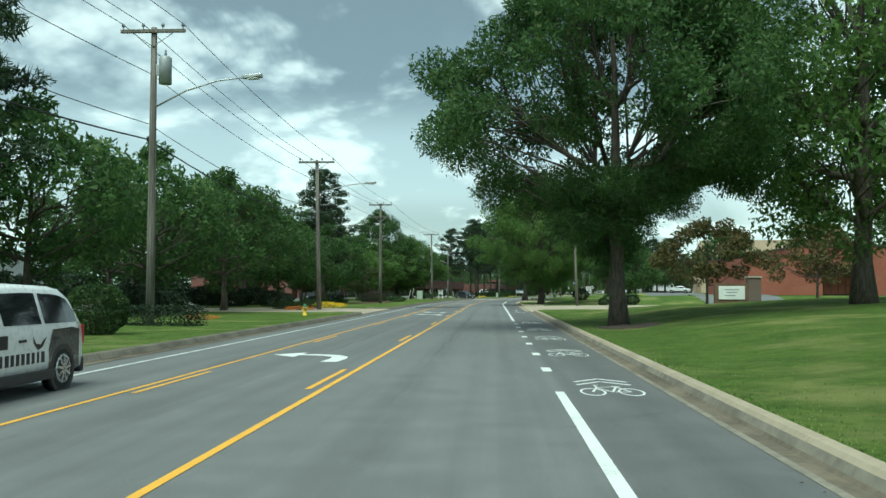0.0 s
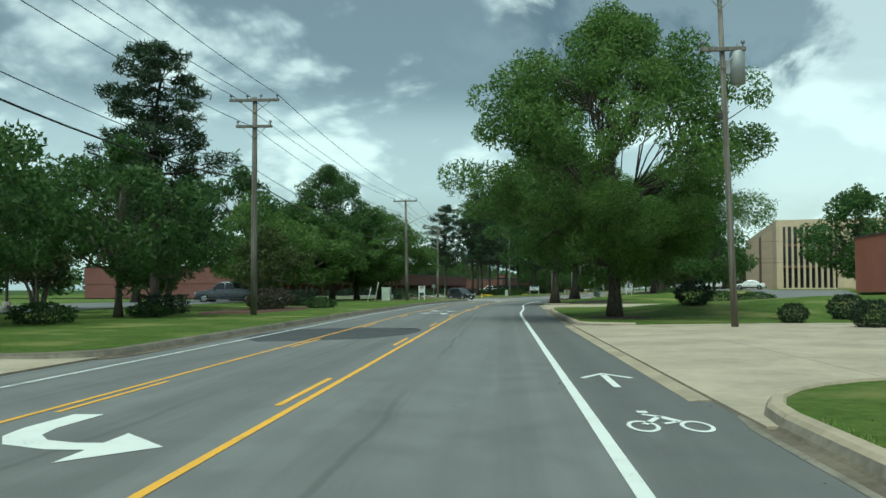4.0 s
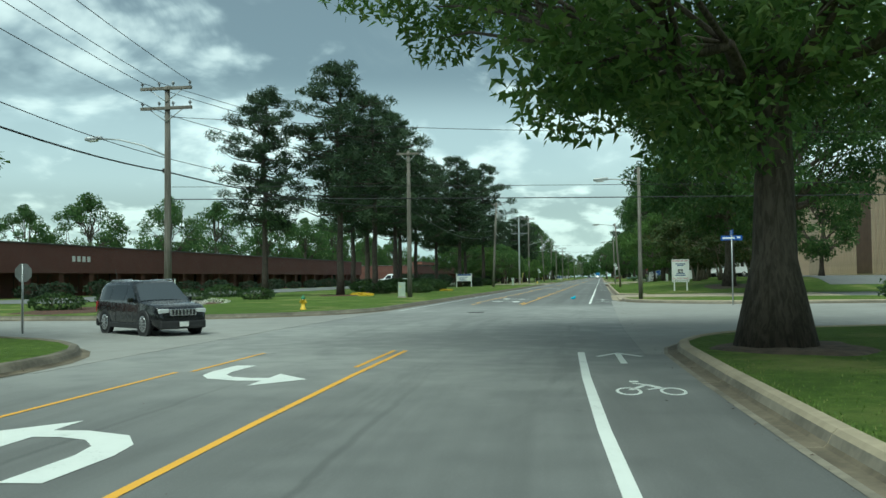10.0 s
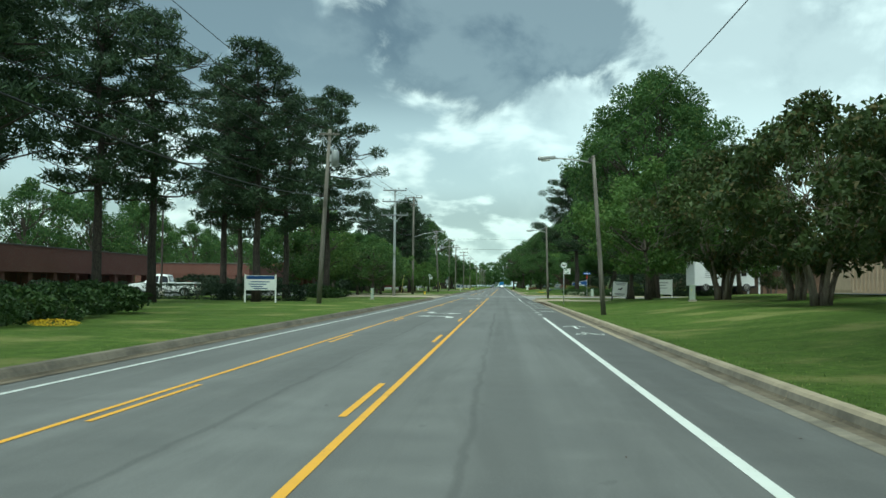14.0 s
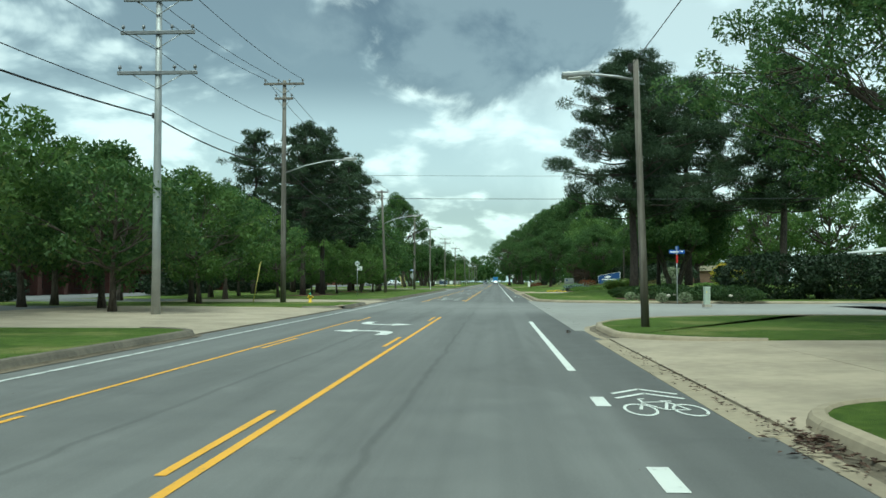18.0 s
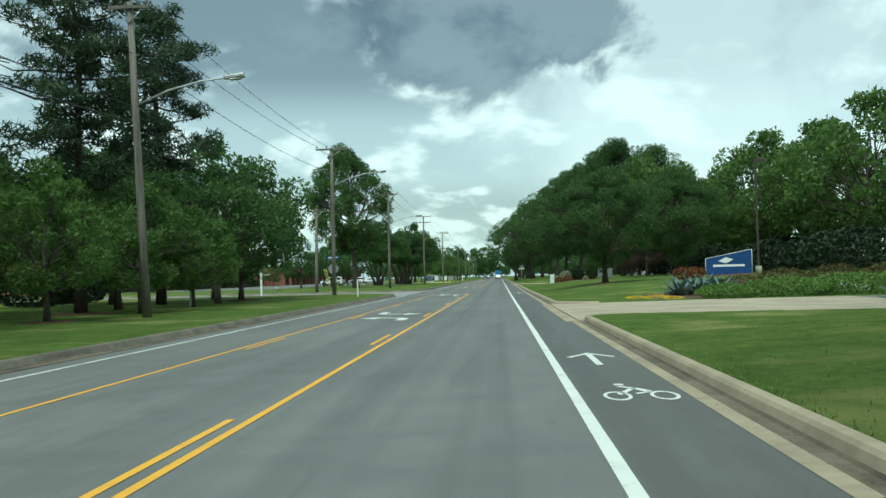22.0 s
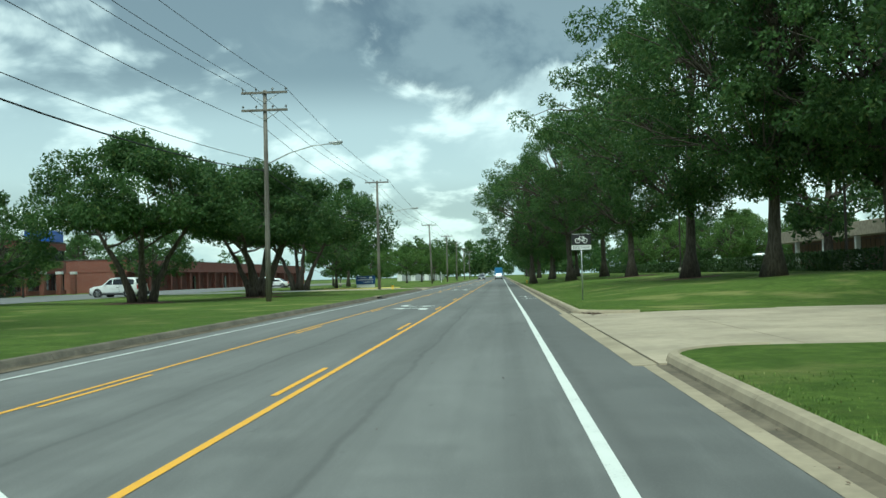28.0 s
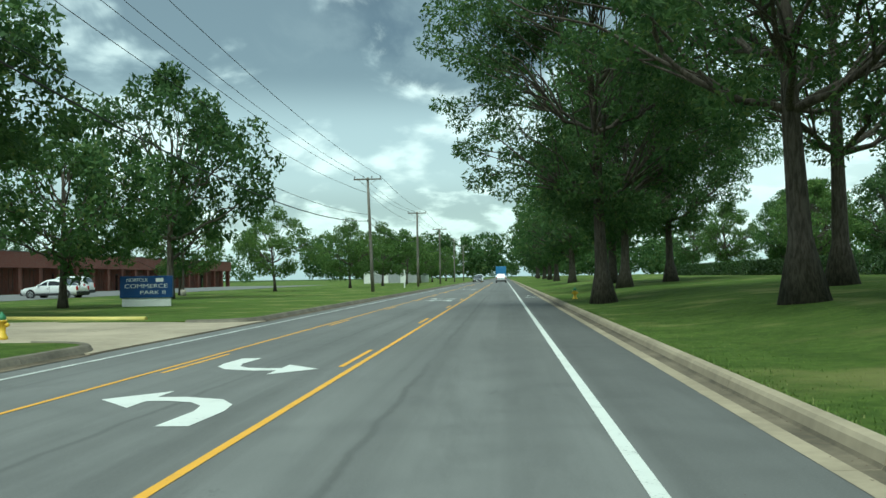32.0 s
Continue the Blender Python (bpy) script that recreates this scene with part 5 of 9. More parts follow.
place(mid_a, [(410, 20, 1.35, 130), (420, 18.5, 1.45, 170, 1.1), (433, 19.5, 1.5, 20, 1.15), (242, 9.8, 1.0, 10), (250, 17, 1.1, 40)], "trees on the lawn")
far_maple = broadleaf("maple_tree", 15.0, 6.2, 2.4, 0.36, 110, 10000, 0.34, M_MAPLE, M_BARK, "large light green tree behind the lawn", clump_r=0.2)
place(far_maple, [(392, 32, 0.95, 0), (401, 31, 0.9, 50), (411, 29, 0.95, 100), (384, 40, 1.0, 150), (422, 30, 0.9, 200), (372, 44, 0.95, 250), (434, 29, 0.85, 10), (362, 52, 1.0, 60), (566, 38, 0.62, 0), (574, 29, 0.55, 60), (582, 44, 0.70, 120), (590, 35, 0.66, 180), (600, 50, 0.72, 240), (608, 41, 0.70, 20), (622, 33, 0.68, 80), (558, 46, 0.60, 140)], "background maples")
place(far_oak, [(440 + 17 * i, -86 - 6 * (i % 2), 0.72 + 0.06 * (i % 3), 50 * i) for i in range(14)] + [(500 + 15 * i, 64 + 5 * (i % 2), 0.62 + 0.06 * (i % 3), 70 * i) for i in range(10)], "background oaks")
place(far_oak, [(236, -68, 0.7, 0), (254, -70, 0.9, 40), (272, -66, 0.95, 80), (291, -66, 1.0, 120), (308, -62, 0.95, 160), (326, -66, 1.0, 200), (343, -62, 1.0, 240), (360, -66, 0.95, 20), (318, -58, 0.9, 70), (336, -57, 0.9, 110), (378, -60, 0.8, 60), (396, -64, 0.75, 90), (414, -62, 0.75, 140), (332, -48, 0.7, 0), (350, -46, 0.7, 50)], "background oaks")
place(round_a, [(144, 33, 1.25, 0), (150, 20, 1.0, 30)], "trees on the lawn")
place(brz_a, [(56.8, 15.0, 1.0, 0), (64, 24, 1.05, 60)], "ornamental trees")
place(plum_a, [(408, 16.5, 1.05, 0), (414, 20.0, 1.1, 60), (425, 17.5, 1.1, 90), (437, 19, 1.1, 9)], "plum trees")
place(myr_a, [(214, 14.0, 1.0, 0), (221, 12.5, 1.05, 40), (228.5, 14.0, 1.05, 90), (235.5, 12.5, 1.1, 120), (230, 19, 1.1, 10), (285, 24, 1.0, 0), (288, 30, 1.0, 70), (113, -15.2, 0.8, 0), (104, -20, 0.95, 30), (98, -24, 1.1, 50)], "crape myrtles")
place(pine_c, [(319.0, 11.9, 1.05, 0), (335.4, 19.2, 1.15, 100), (327, 25, 1.1, 200)], "pines on the lawn")
place(pine_b, [(341, 17.5, 0.72, 40), (34, -19.5, 0.95, 0), (93, -15.2, 0.76, 60)], "pines on the lawn")
place(pine_a, [(190, -19, 0.70, 10), (191.7, -14.2, 0.80, 70), (204.5, -14.9, 0.80, 130), (215, -15.5, 0.82, 190), (222, -20, 0.86, 250), (227.5, -23, 0.86, 310), (233, -19, 0.82, 20), (238.5, -18.3, 0.82, 80), (244, -13.8, 0.80, 140), (251, -18, 0.8, 200), (257, -15, 0.76, 260), (266, -13.6, 0.88, 320), (262, -20, 0.75, 0)], "pines before the brick building")
place(pine_a, [(324, -13.4, 0.68, 0), (329, -12.8, 0.70, 60), (340, -15.3, 0.71, 120), (352.5, -14.2, 0.71, 180), (334, -20, 0.73, 240), (346, -19, 0.70, 300), (366, -16.0, 0.80, 45)], "pines along the verge")
place(near_maple, [(33.5, 15.2, 1.15, 40, 1.15)], "oaks along the road")
place(oak_c, [(137, -17.5, 0.80, 0)], "oaks across the road")
place(near_maple, [(144.8, -14.9, 0.94, 70, 0.80), (139.6, -15.8, 0.88, 250, 0.80)], "oaks across the road")
place(far_oak, [(130, -24, 0.8, 0), (122, -30, 0.85, 50), (150, -30, 0.7, 0), (20, -28, 0.8, 0)], "background oaks")
place(mid_b, [(47, -15.5, 1.15, 0), (54, -13.8, 1.1, 60), (61, -15.8, 1.15, 120), (69, -18, 1.2, 180), (75, -15.5, 1.0, 240), (84, -13.2, 0.95, 300), (79, -21, 1.1, 10), (100, -17.5, 0.9, 70), (57, -22, 1.2, 130), (38, -17.5, 1.25, 11), (66, -24, 1.15, 3), (89, -22, 1.1, 8)], "trees along the verge")
place(mid_a, [(128.5, -17.0, 1.3, 80, 0.78), (134, -20, 1.4, 30, 0.8), (120, -19, 1.1, 160), (280, -17.5, 1.2, 0), (290, -18.5, 1.05, 60)], "trees along the verge")
place(mid_b, [(284.6, -12.2, 0.82, 0), (294, -19, 1.0, 50), (300.3, -14.5, 0.95, 100), (308.3, -15, 0.95, 150), (289, -14.5, 0.9, 200), (315, -18, 1.0, 250), (275, -19, 1.0, 300), (304, -20, 1.05, 30)], "trees along the verge")
place(mid_a, [(345, -11.8, 0.62, 0), (352, -11.6, 0.62, 60), (322, -18, 0.8, 120), (333, -14.5, 0.6, 20), (338.5, -13.2, 0.62, 70), (360, -12.2, 0.58, 10), (316, -13.5, 0.7, 40), (349, -16.5, 0.7, 90), (297, -13.0, 0.8, 30)], "young trees on the verge")
place(mid_b, [(371.9, -13.3, 1.0, 0), (377, -16.5, 1.40, 60), (363, -19, 1.1, 120), (358, -15, 0.95, 180), (365, -12.6, 0.95, 30), (369, -20, 1.15, 80), (354, -21, 1.1, 10), (345, -24, 1.1, 50)], "trees along the verge")
place(ash_a, [(440.3, -17.0, 1.10, 0, 1.26)], "")
place(mid_a, [(418, -44, 0.72, 0), (427, -47, 0.75, 60), (436, -45, 0.7, 120), (446, -48, 0.75, 180), (458, -46, 0.72, 240), (470, -48, 0.78, 300), (483, -46, 0.75, 20), (497, -48, 0.75, 80), (512, -46, 0.72, 140)], "small trees before the offices")
place(vase, [(336.0, 18.0, 1.05, 200, 1.1), (473.4, -18.4, 1.25, 0), (483.5, -14.4, 1.18, 60), (497, -17.5, 1.28, 120), (519, -19.2, 1.5, 180)], "spreading trees")
place(mid_b, [(531.9, -17.6, 1.15, 300), (549, -19.0, 1.5, 30, 1.3), (460, -24, 0.85, 0), (452, -27, 0.8, 50), (475, -28, 0.9, 9), (500, -28, 0.9, 6)], "trees before the offices")
place(mid_a, [(565, -24, 1.0, 0), (580, -20, 1.0, 60), (600, -16, 1.0, 120), (622, -15, 1.1, 180), (645, -14, 1.1, 240), (670, -14, 1.1, 0), (700, -14, 1.1, 30), (735, -13, 1.1, 70)], "distant street trees")
for proto in (oak_a, oak_b, oak_c, oak_d, oak_e, oak_f, oak_g, near_maple, ash_a, mid_a, mid_b, myr_a, brz_a, plum_a, pine_a, pine_b, pine_c, far_oak, round_a, lawn_tree, vase, far_maple):
    drop(proto)

# distant woods all round, too far to tell one tree from the next
wc, wr = [], []
for i in range(420):
    side = i % 3
    if side == 0:
        s_, n_ = rnd(-120, 900), rnd(-150, -95)
    elif side == 1:
        s_, n_ = rnd(-120, 900), rnd(85, 150)
    else:
        s_, n_ = rnd(830, 900), rnd(-75, 75)
    h = rnd(14, 20) if side == 2 else rnd(8, 13)
    for k in range(5):
        p = rd(s_ + rnd(-3, 3), n_ + rnd(-3, 3), h * (0.25 + 0.17 * k))
        wc.append(tuple(p))
        wr.append(rnd(2.2, 3.6) * (1.1 - 0.1 * k))
for i in range(90):
    p = rd(rnd(-160, -100), rnd(-120, 120))
    for k in range(4):
        wc.append((p.x, p.y, 2 + 2.4 * k))
        wr.append(rnd(2.5, 3.8))
woods = part("far_woods", quads("far_woods", leaf_cloud(wc, wr, 190000, 0.95, 0.85, tri=True), M_OAK, 3))
tagged(woods, "distant belt of dark green woods", "woods", kind="stuff")

# ---- utility poles, lamps, wires ----
ARMS = {}


def utility_pole(s, n, h, lean=(0, 0), arms=((0.15, 2.3, 2),), lamp=None, transf=None, steel=False, cable=(0.62,), guy=False, label="", girth=1.0):
    """A pole with crossarms (depth below the top, length, pins a side), a lamp on a long arm and a transformer."""
    pole = thing("utility_pole", label or ("grey steel utility pole with three crossarms" if steel else "weathered wooden utility pole on the grass verge"), "utility pole", "utility poles")
    pole.matrix_basis = at(s, n, 0.12)
    lx, ly = lean
    body = M_STEELPOLE if steel else M_POLE

    def axis(z):
        return Vector((lx * z / h, ly * z / h, z))
    part("shaft", tubem([axis(z) for z in (-0.1, h * 0.3, h * 0.6, h)], [0.155 * girth, 0.14 * girth, 0.125 * girth, 0.10 * girth], 12), body, pole)
    pins = []
    for dz, ln, per in arms:
        z = h - dz
        c = axis(z)
        arm = part("crossarm", boxm(c.x - ln / 2, c.x + ln / 2, c.y - 0.17, c.y - 0.06, z - 0.06, z + 0.06, 0.01), M_CERAMIC if steel else body, pole)
        for sg in (-1, 1):
            bmb = tubem([(c.x + sg * ln * 0.32, c.y - 0.115, z - 0.05), (c.x, c.y - 0.115, z - 0.55)], 0.018, 5)
            part("brace", bmb, M_GALV, arm)
            for k in range(per):
                x = c.x + sg * (ln / 2 - 0.08 - k * 0.72)
                bm = tubem([(x, c.y - 0.115, z + 0.05), (x, c.y - 0.115, z + 0.14), (x, c.y - 0.115, z + 0.16), (x, c.y - 0.115, z + 0.22), (x, c.y - 0.115, z + 0.27)], [0.018, 0.018, 0.06, 0.065, 0.03], 8)
                part("insulator", bm, M_CERAMIC, arm)
                pins.append(Vector((x, c.y - 0.115, z + 0.25)))
    for dz in cable:
        z = h * dz
        c = axis(z)
        part("cable_clamp", boxm(c.x - 0.20, c.x - 0.08, c.y - 0.06, c.y + 0.06, z - 0.08, z + 0.10, 0.01), M_IRON, pole)
    if transf:
        z = h - transf
        c = axis(z)
        tr = part("transformer", tubem([(c.x + 0.42, c.y, z - 0.5), (c.x + 0.42, c.y, z + 0.40), (c.x + 0.42, c.y, z + 0.46)], [0.22, 0.22, 0.17], 14), M_TRANSF, pole, "grey transformer can")
        part("bushing", tubem([(c.x + 0.42, c.y, z + 0.45), (c.x + 0.42, c.y, z + 0.70)], [0.05, 0.03], 7), M_CERAMIC, tr)
        part("bracket", boxm(c.x + 0.08, c.x + 0.24, c.y - 0.05, c.y + 0.05, z - 0.2, z + 0.2, 0.01), M_GALV, tr)
    if lamp:
        z0, reach, rise = lamp
        c = axis(z0)
        sg = 1 if reach > 0 else -1
        pts = [(c.x + sg * 0.10, c.y, z0), (c.x + reach * 0.35, c.y, z0 + rise * 0.55), (c.x + reach * 0.7, c.y, z0 + rise * 0.9), (c.x + reach, c.y, z0 + rise)]
        arm = part("lamp_arm", tubem(pts, [0.035, 0.032, 0.03, 0.028], 8), M_GALV, pole)
        bm = boxm(-0.1, 0.62, -0.15, 0.15, -0.05, 0.09, 0.04)
        for v in bm.verts:
            if v.co.x < 0.1:
                v.co.y *= 0.5
        hd = part("lamp_head", bm, M_GALV, pole, "grey cobra-head street lamp")
        hd.matrix_basis = pose(c.x + reach - 0.05 * sg, c.y, z0 + rise, 0, -4 * sg, 0 if sg > 0 else 180)
        bm = boxm(0.12, 0.5, -0.11, 0.11, -0.10, -0.05, 0.03)
        part("lens", bm, M_LAMPGLASS, hd)
    if guy:
        part("warning_guard", tubem([(guy, -1.2, 0.05), (guy * 0.75, -0.9, 2.3)], 0.03, 7), M_GUARD, pole, "yellow plastic guy-wire guard")
        part("guy_wire", tubem([(guy * 0.75, -0.9, 2.3), (0.0, 0, h * 0.8)], 0.008, 4), M_WIRE, pole)
    m = at(s, n, 0.12)
    ARMS[(s, n)] = ([m @ p for p in pins], [m @ (axis(h * d) + Vector((-0.16, 0, 0))) for d in cable])
    return pole


def wire(a, b, sag, r, group, label="thin black overhead cable sagging between poles"):
    k = 14
    pts = []
    for i in range(k + 1):
        t = i / k
        p = Vector(a).lerp(Vector(b), t)
        p.z -= 4 * sag * t * (1 - t)
        pts.append(p)
    return tagged(part("overhead_wire", tubem(pts, r, 5), M_WIRE), label, "power line", group)


POLES = [  # s, n, height, options
    (-12.0, -9.9, 10.4, dict(lamp=(7.9, 3.2, 0.9))),
    (31.6, -9.75, 10.4, dict(lamp=(7.6, 3.3, 1.0), transf=1.5)),
    (58.2, -8.9, 9.5, dict(lamp=(7.3, 3.2, 0.7), lean=(-0.2, 0))),
    (87.3, -8.6, 9.5, dict(arms=((0.15, 2.2, 2), (1.3, 1.6, 1)))),
    (134.2, -9.2, 9.6, dict(lamp=(7.2, 3.2, 1.0), lean=(-0.15, 0))),
    (164.7, -13.6, 9.0, dict(arms=((0.1, 2.2, 2), (0.9, 2.2, 2)), lamp=(6.2, -3.0, 0.8))),
    (184.9, -7.9, 8.9, dict(arms=((0.2, 1.4, 1),))),
    (241.1, -9.3, 10.2, dict(arms=((0.3, 1.2, 1),), transf=1.7, lean=(0.5, 0))),
    (282.3, -9.7, 11.0, dict(arms=((0.15, 2.4, 2), (1.3, 2.6, 2), (2.7, 2.8, 2)), steel=True)),
    (300.4, -9.5, 12.0, dict(arms=((0.2, 2.2, 2), (1.0, 1.0, 1)), lamp=(7.0, 3.4, 0.7), guy=-1.3)),
    (347.5, -9.6, 10.7, dict(lean=(-0.45, 0), arms=((0.2, 1.4, 1),), lamp=(7.2, 3.2, 0.8))),
    (383.9, -9.8, 10.8, dict(lamp=(8.0, 3.4, 0.9))),
    (422.3, -10.3, 10.9, dict(lamp=(7.4, 3.3, 0.8))),
    (470.2, -10.2, 11.4, dict(arms=((0.15, 2.5, 2), (1.1, 2.5, 2)), lamp=(7.4, 3.6, 1.0))),
    (510.9, -9.6, 10.6, dict(lamp=(7.0, 3.4, 0.8))),
    (566.9, -8.6, 9.4, dict(lean=(-0.3, 0))),
    (605.1, -8.4, 9.2, {}), (645, -8.4, 9.2, {}), (690, -8.4, 9.2, {}), (735, -8.4, 9.4, {}),
]
for s, n, h, kw in POLES:
    utility_pole(s, n, h, **kw)
for a, b in zip(POLES, POLES[1:]):
    pa, ca = ARMS[(a[0], a[1])]
    pb, cb = ARMS[(b[0], b[1])]
    L = b[0] - a[0]
    pick_a = sorted(pa, key=lambda p: -p.z)[:4]
    pick_b = sorted(pb, key=lambda p: -p.z)[:4]
    key = lambda p: (p - rd(a[0], 0)).dot(Vector((math.cos(heading(a[0])), math.sin(heading(a[0])), 0)))
    pick_a, pick_b = sorted(pick_a, key=key), sorted(pick_b, key=key)
    k = min(3, len(pick_a), len(pick_b))
    for i in range(k):
        wire(pick_a[i if i < 2 else -1], pick_b[i if i < 2 else -1], L * 0.012, 0.013, "primary wires")
    for i, (p, q) in enumerate(zip(ca, cb)):
        wire(p, q, L * 0.020, 0.028, "communication cables", "thick black communication cable sagging between poles")
        wire(p + Vector((0, 0, 0.55)), q + Vector((0, 0, 0.55)), L * 0.017, 0.014, "communication cables")
        wire(p + Vector((0.1, 0, 2.3)), q + Vector((0.1, 0, 2.3)), L * 0.014, 0.013, "primary wires")
RPOLES = [(74.8, 8.8, 9.8, dict(arms=((0.1, 1.3, 1), (1.8, 1.3, 1)), transf=2.3, lean=(-0.3, 0))), (175.6, 5.4, 6.4, dict(arms=(), lamp=(5.7, -1.6, 0.15), cable=(0.97,))),
          (225.7, 5.45, 6.5, dict(arms=(), lamp=(6.2, -1.7, 0.2), lean=(-0.45, 0), cable=(0.97,))), (274.5, 5.65, 6.7, dict(arms=(), lamp=(6.2, -1.3, 0.15), lean=(-0.2, 0), cable=(0.97,)))]
for s, n, h, kw in RPOLES:
    utility_pole(s, n, h, label="weathered wooden lamp pole on the lawn" if not kw["arms"] else "weathered wooden utility pole with transformer", girth=0.68, **kw)
ra = [ARMS[(p[0], p[1])][1][0] for p in RPOLES]
wire(rd(164.7, -13.6, 5.05), rd(173, 45, 4.9), 0.15, 0.011, "street crossing wires")
wire(ARMS[(164.7, -13.6)][1][0] + Vector((0, 0, 2.2)), rd(172, 40, 7.5), 0.9, 0.012, "street crossing wires")
wire(rd(164.7, -13.6, 4.55), rd(173, 45, 4.4), 0.15, 0.02, "street crossing wires")
wire(ra[1], ra[2], 0.7, 0.010, "lamp wires")
wire(ra[2], ra[3], 0.7, 0.010, "lamp wires")
wire(rd(300.4, -9.5, 5.75), rd(302, 60, 6.25), 0.3, 0.014, "street crossing wires")
wire(rd(300.4, -9.5, 7.0), rd(302, 60, 7.4), 0.3, 0.008, "street crossing wires")

# ---- buildings ----


def placed(ob, s, n, z=0.12, turn=0.0):
    ob.matrix_basis = at(s, n, z, turn)
    return ob


def wall_part(parent, x0, x1, y0, y1, z0, z1, mat, name="wall"):
    return part(name, baked(boxm(x0, x1, y0, y1, z0, z1), name, mat, True), None, parent)


def window_unit(parent, axis, c, w, z0, z1, out, mullions=1, trans=0):
    """A window set in a wall: frame, panes; axis 'y': the wall runs along y at x=out; 'x': along x at y=out. out: (plane, sign)."""
    pl, sg = out
    fr = bmesh.new()
    t = 0.07

    def bx(bm, a0, a1, zz0, zz1, d0, d1):
        lo, hi = sorted((pl + sg * d0, pl + sg * d1))
        if axis == "y":
            box(bm, lo, hi, a0, a1, zz0, zz1)
        else:
            box(bm, a0, a1, lo, hi, zz0, zz1)
    bx(fr, c - w / 2, c + w / 2, z0, z0 + t, -0.06, 0.03)
    bx(fr, c - w / 2, c + w / 2, z1 - t, z1, -0.06, 0.03)
    for k in range(mullions + 2):
        x = c - w / 2 + (w - t) * k / (mullions + 1)
        bx(fr, x, x + t, z0 + t, z1 - t, -0.06, 0.03)
    win = part("window", fr, M_FRAME, parent)
    for k in range(mullions + 1):
        a0 = c - w / 2 + (w - t) * k / (mullions + 1) + t
        a1 = c - w / 2 + (w - t) * (k + 1) / (mullions + 1)
        gm = bmesh.new()
        bx(gm, a0, a1, z0 + t, z1 - t, -0.05, -0.03)
        part("pane", gm, M_WINDOW, win)
    return win


def brick_row(name, label, s, n, length, depth, h, band, mat, bays, facing=1, z=0.12):
    """A long low brick building whose front runs along the road: brick fascia over a recessed window strip between brick piers.
    facing +1: the front looks to larger n."""
    b = thing(name, label, "building")
    placed(b, s, n, z)
    rec = -facing * 1.6
    wall_part(b, min(0, -facing * depth), max(0, -facing * depth), 0, length, h - band, h, mat, "brick_fascia")
    wall_part(b, *sorted((rec - facing * 0.3, -facing * depth + 0.05)), 0.05, length - 0.05, 0, h - band, mat, "wall")
    part("coping", boxm(min(0, -facing * depth) - 0.06, max(0, -facing * depth) + 0.06, -0.06, length + 0.06, h, h + 0.12, 0.02), M_COPING, b)
    part("roof", boxm(min(0, -facing * depth) + 0.4, max(0, -facing * depth) - 0.4, 0.4, length - 0.4, h + 0.124, h + 0.145), M_ROOFDECK, b)
    w = length / bays
    for k in range(bays):
        c = (k + 0.5) * w
        if k % 4 == 3:
            dw = part("door", boxm(*sorted((rec - facing * 0.3, rec - facing * 0.22)), c - 0.9, c + 0.9, 0, 2.15), M_WINDOW, b)
            part("door_frame", boxm(*sorted((rec - facing * 0.25, rec - facing * 0.12)), c - 1.0, c + 1.0, 2.15, 2.3), M_FRAME, dw)
        else:
            window_unit(b, "y", c, w - 1.3, 0.45, h - band - 0.15, (rec - facing * 0.3, facing), 3)
    for k in range(bays + 1):
        y = min(length - 0.35, max(0.35, k * w))
        wall_part(b, *sorted((-facing * 0.25, -facing * 0.85)), y - 0.34, y + 0.34, 0, h - band, mat, "pier")
    return b


def build_office(s, n, length, depth, h, facing=1, z=0.12):
    """A two-storey red brick office with long dark window strips and white-capped columns."""
    b = thing("office_building", "two-storey red brick office with long dark window strips", "building")
    placed(b, s, n, z)
    lo, hi = sorted((0, -facing * depth))
    lv = [(0.0, 0.55), (2.75, 4.35), (5.75, h)]
    for a, c in lv:
        wall_part(b, lo, hi, 0, length, a, c, M_RED, "brick_band")
    part("coping", boxm(lo - 0.08, hi + 0.08, -0.08, length + 0.08, h, h + 0.18, 0.02), M_COPING, b)
    part("roof", boxm(lo + 0.4, hi - 0.4, 0.4, length - 0.4, h + 0.184, h + 0.205), M_ROOFDECK, b)
    part("core", boxm(lo + 0.6, hi - 0.6, 0.6, length - 0.6, 0, h - 0.3), M_COPING, b)
    for z0, z1 in ((0.55, 2.75), (4.35, 5.75)):
        k = int(length / 3.2)
        for i in range(k):
            window_unit(b, "y", (i + 0.5) * length / k, length / k - 0.10, z0, z1, (-facing * 0.25, facing), 1)
        kd = int(depth / 3.2)
        for i in range(kd):
            window_unit(b, "x", lo + (i + 0.5) * depth / kd, depth / kd - 0.1, z0, z1, (0.25, -1), 1)
    k = int(length / 4.2)
    for i in range(k + 1):
        y = min(length - 0.4, max(0.4, i * length / k))
        col = wall_part(b, *sorted((facing * 0.9, facing * 1.5)), y - 0.3, y + 0.3, 0, 2.6, M_RED, "column")
        part("white_cap", boxm(*sorted((facing * 0.84, facing * 1.56)), y - 0.36, y + 0.36, 2.6, 2.95, 0.03), M_WHITEPAINT, col)
    return b


# the long dark brick building behind the pines
long_brick = brick_row("brick_building", "long single-storey dark red brick building with recessed windows", 158.0, -39.0, 134.0, 22.0, 4.1, 2.2, M_DKRED, 30, 1)
for k in range(4):
    part("number_bar", boxm(0.004, 0.03, 41.3 + k * 0.75, 41.75 + k * 0.75, 2.85, 3.3), M_WHITEPAINT, long_brick)
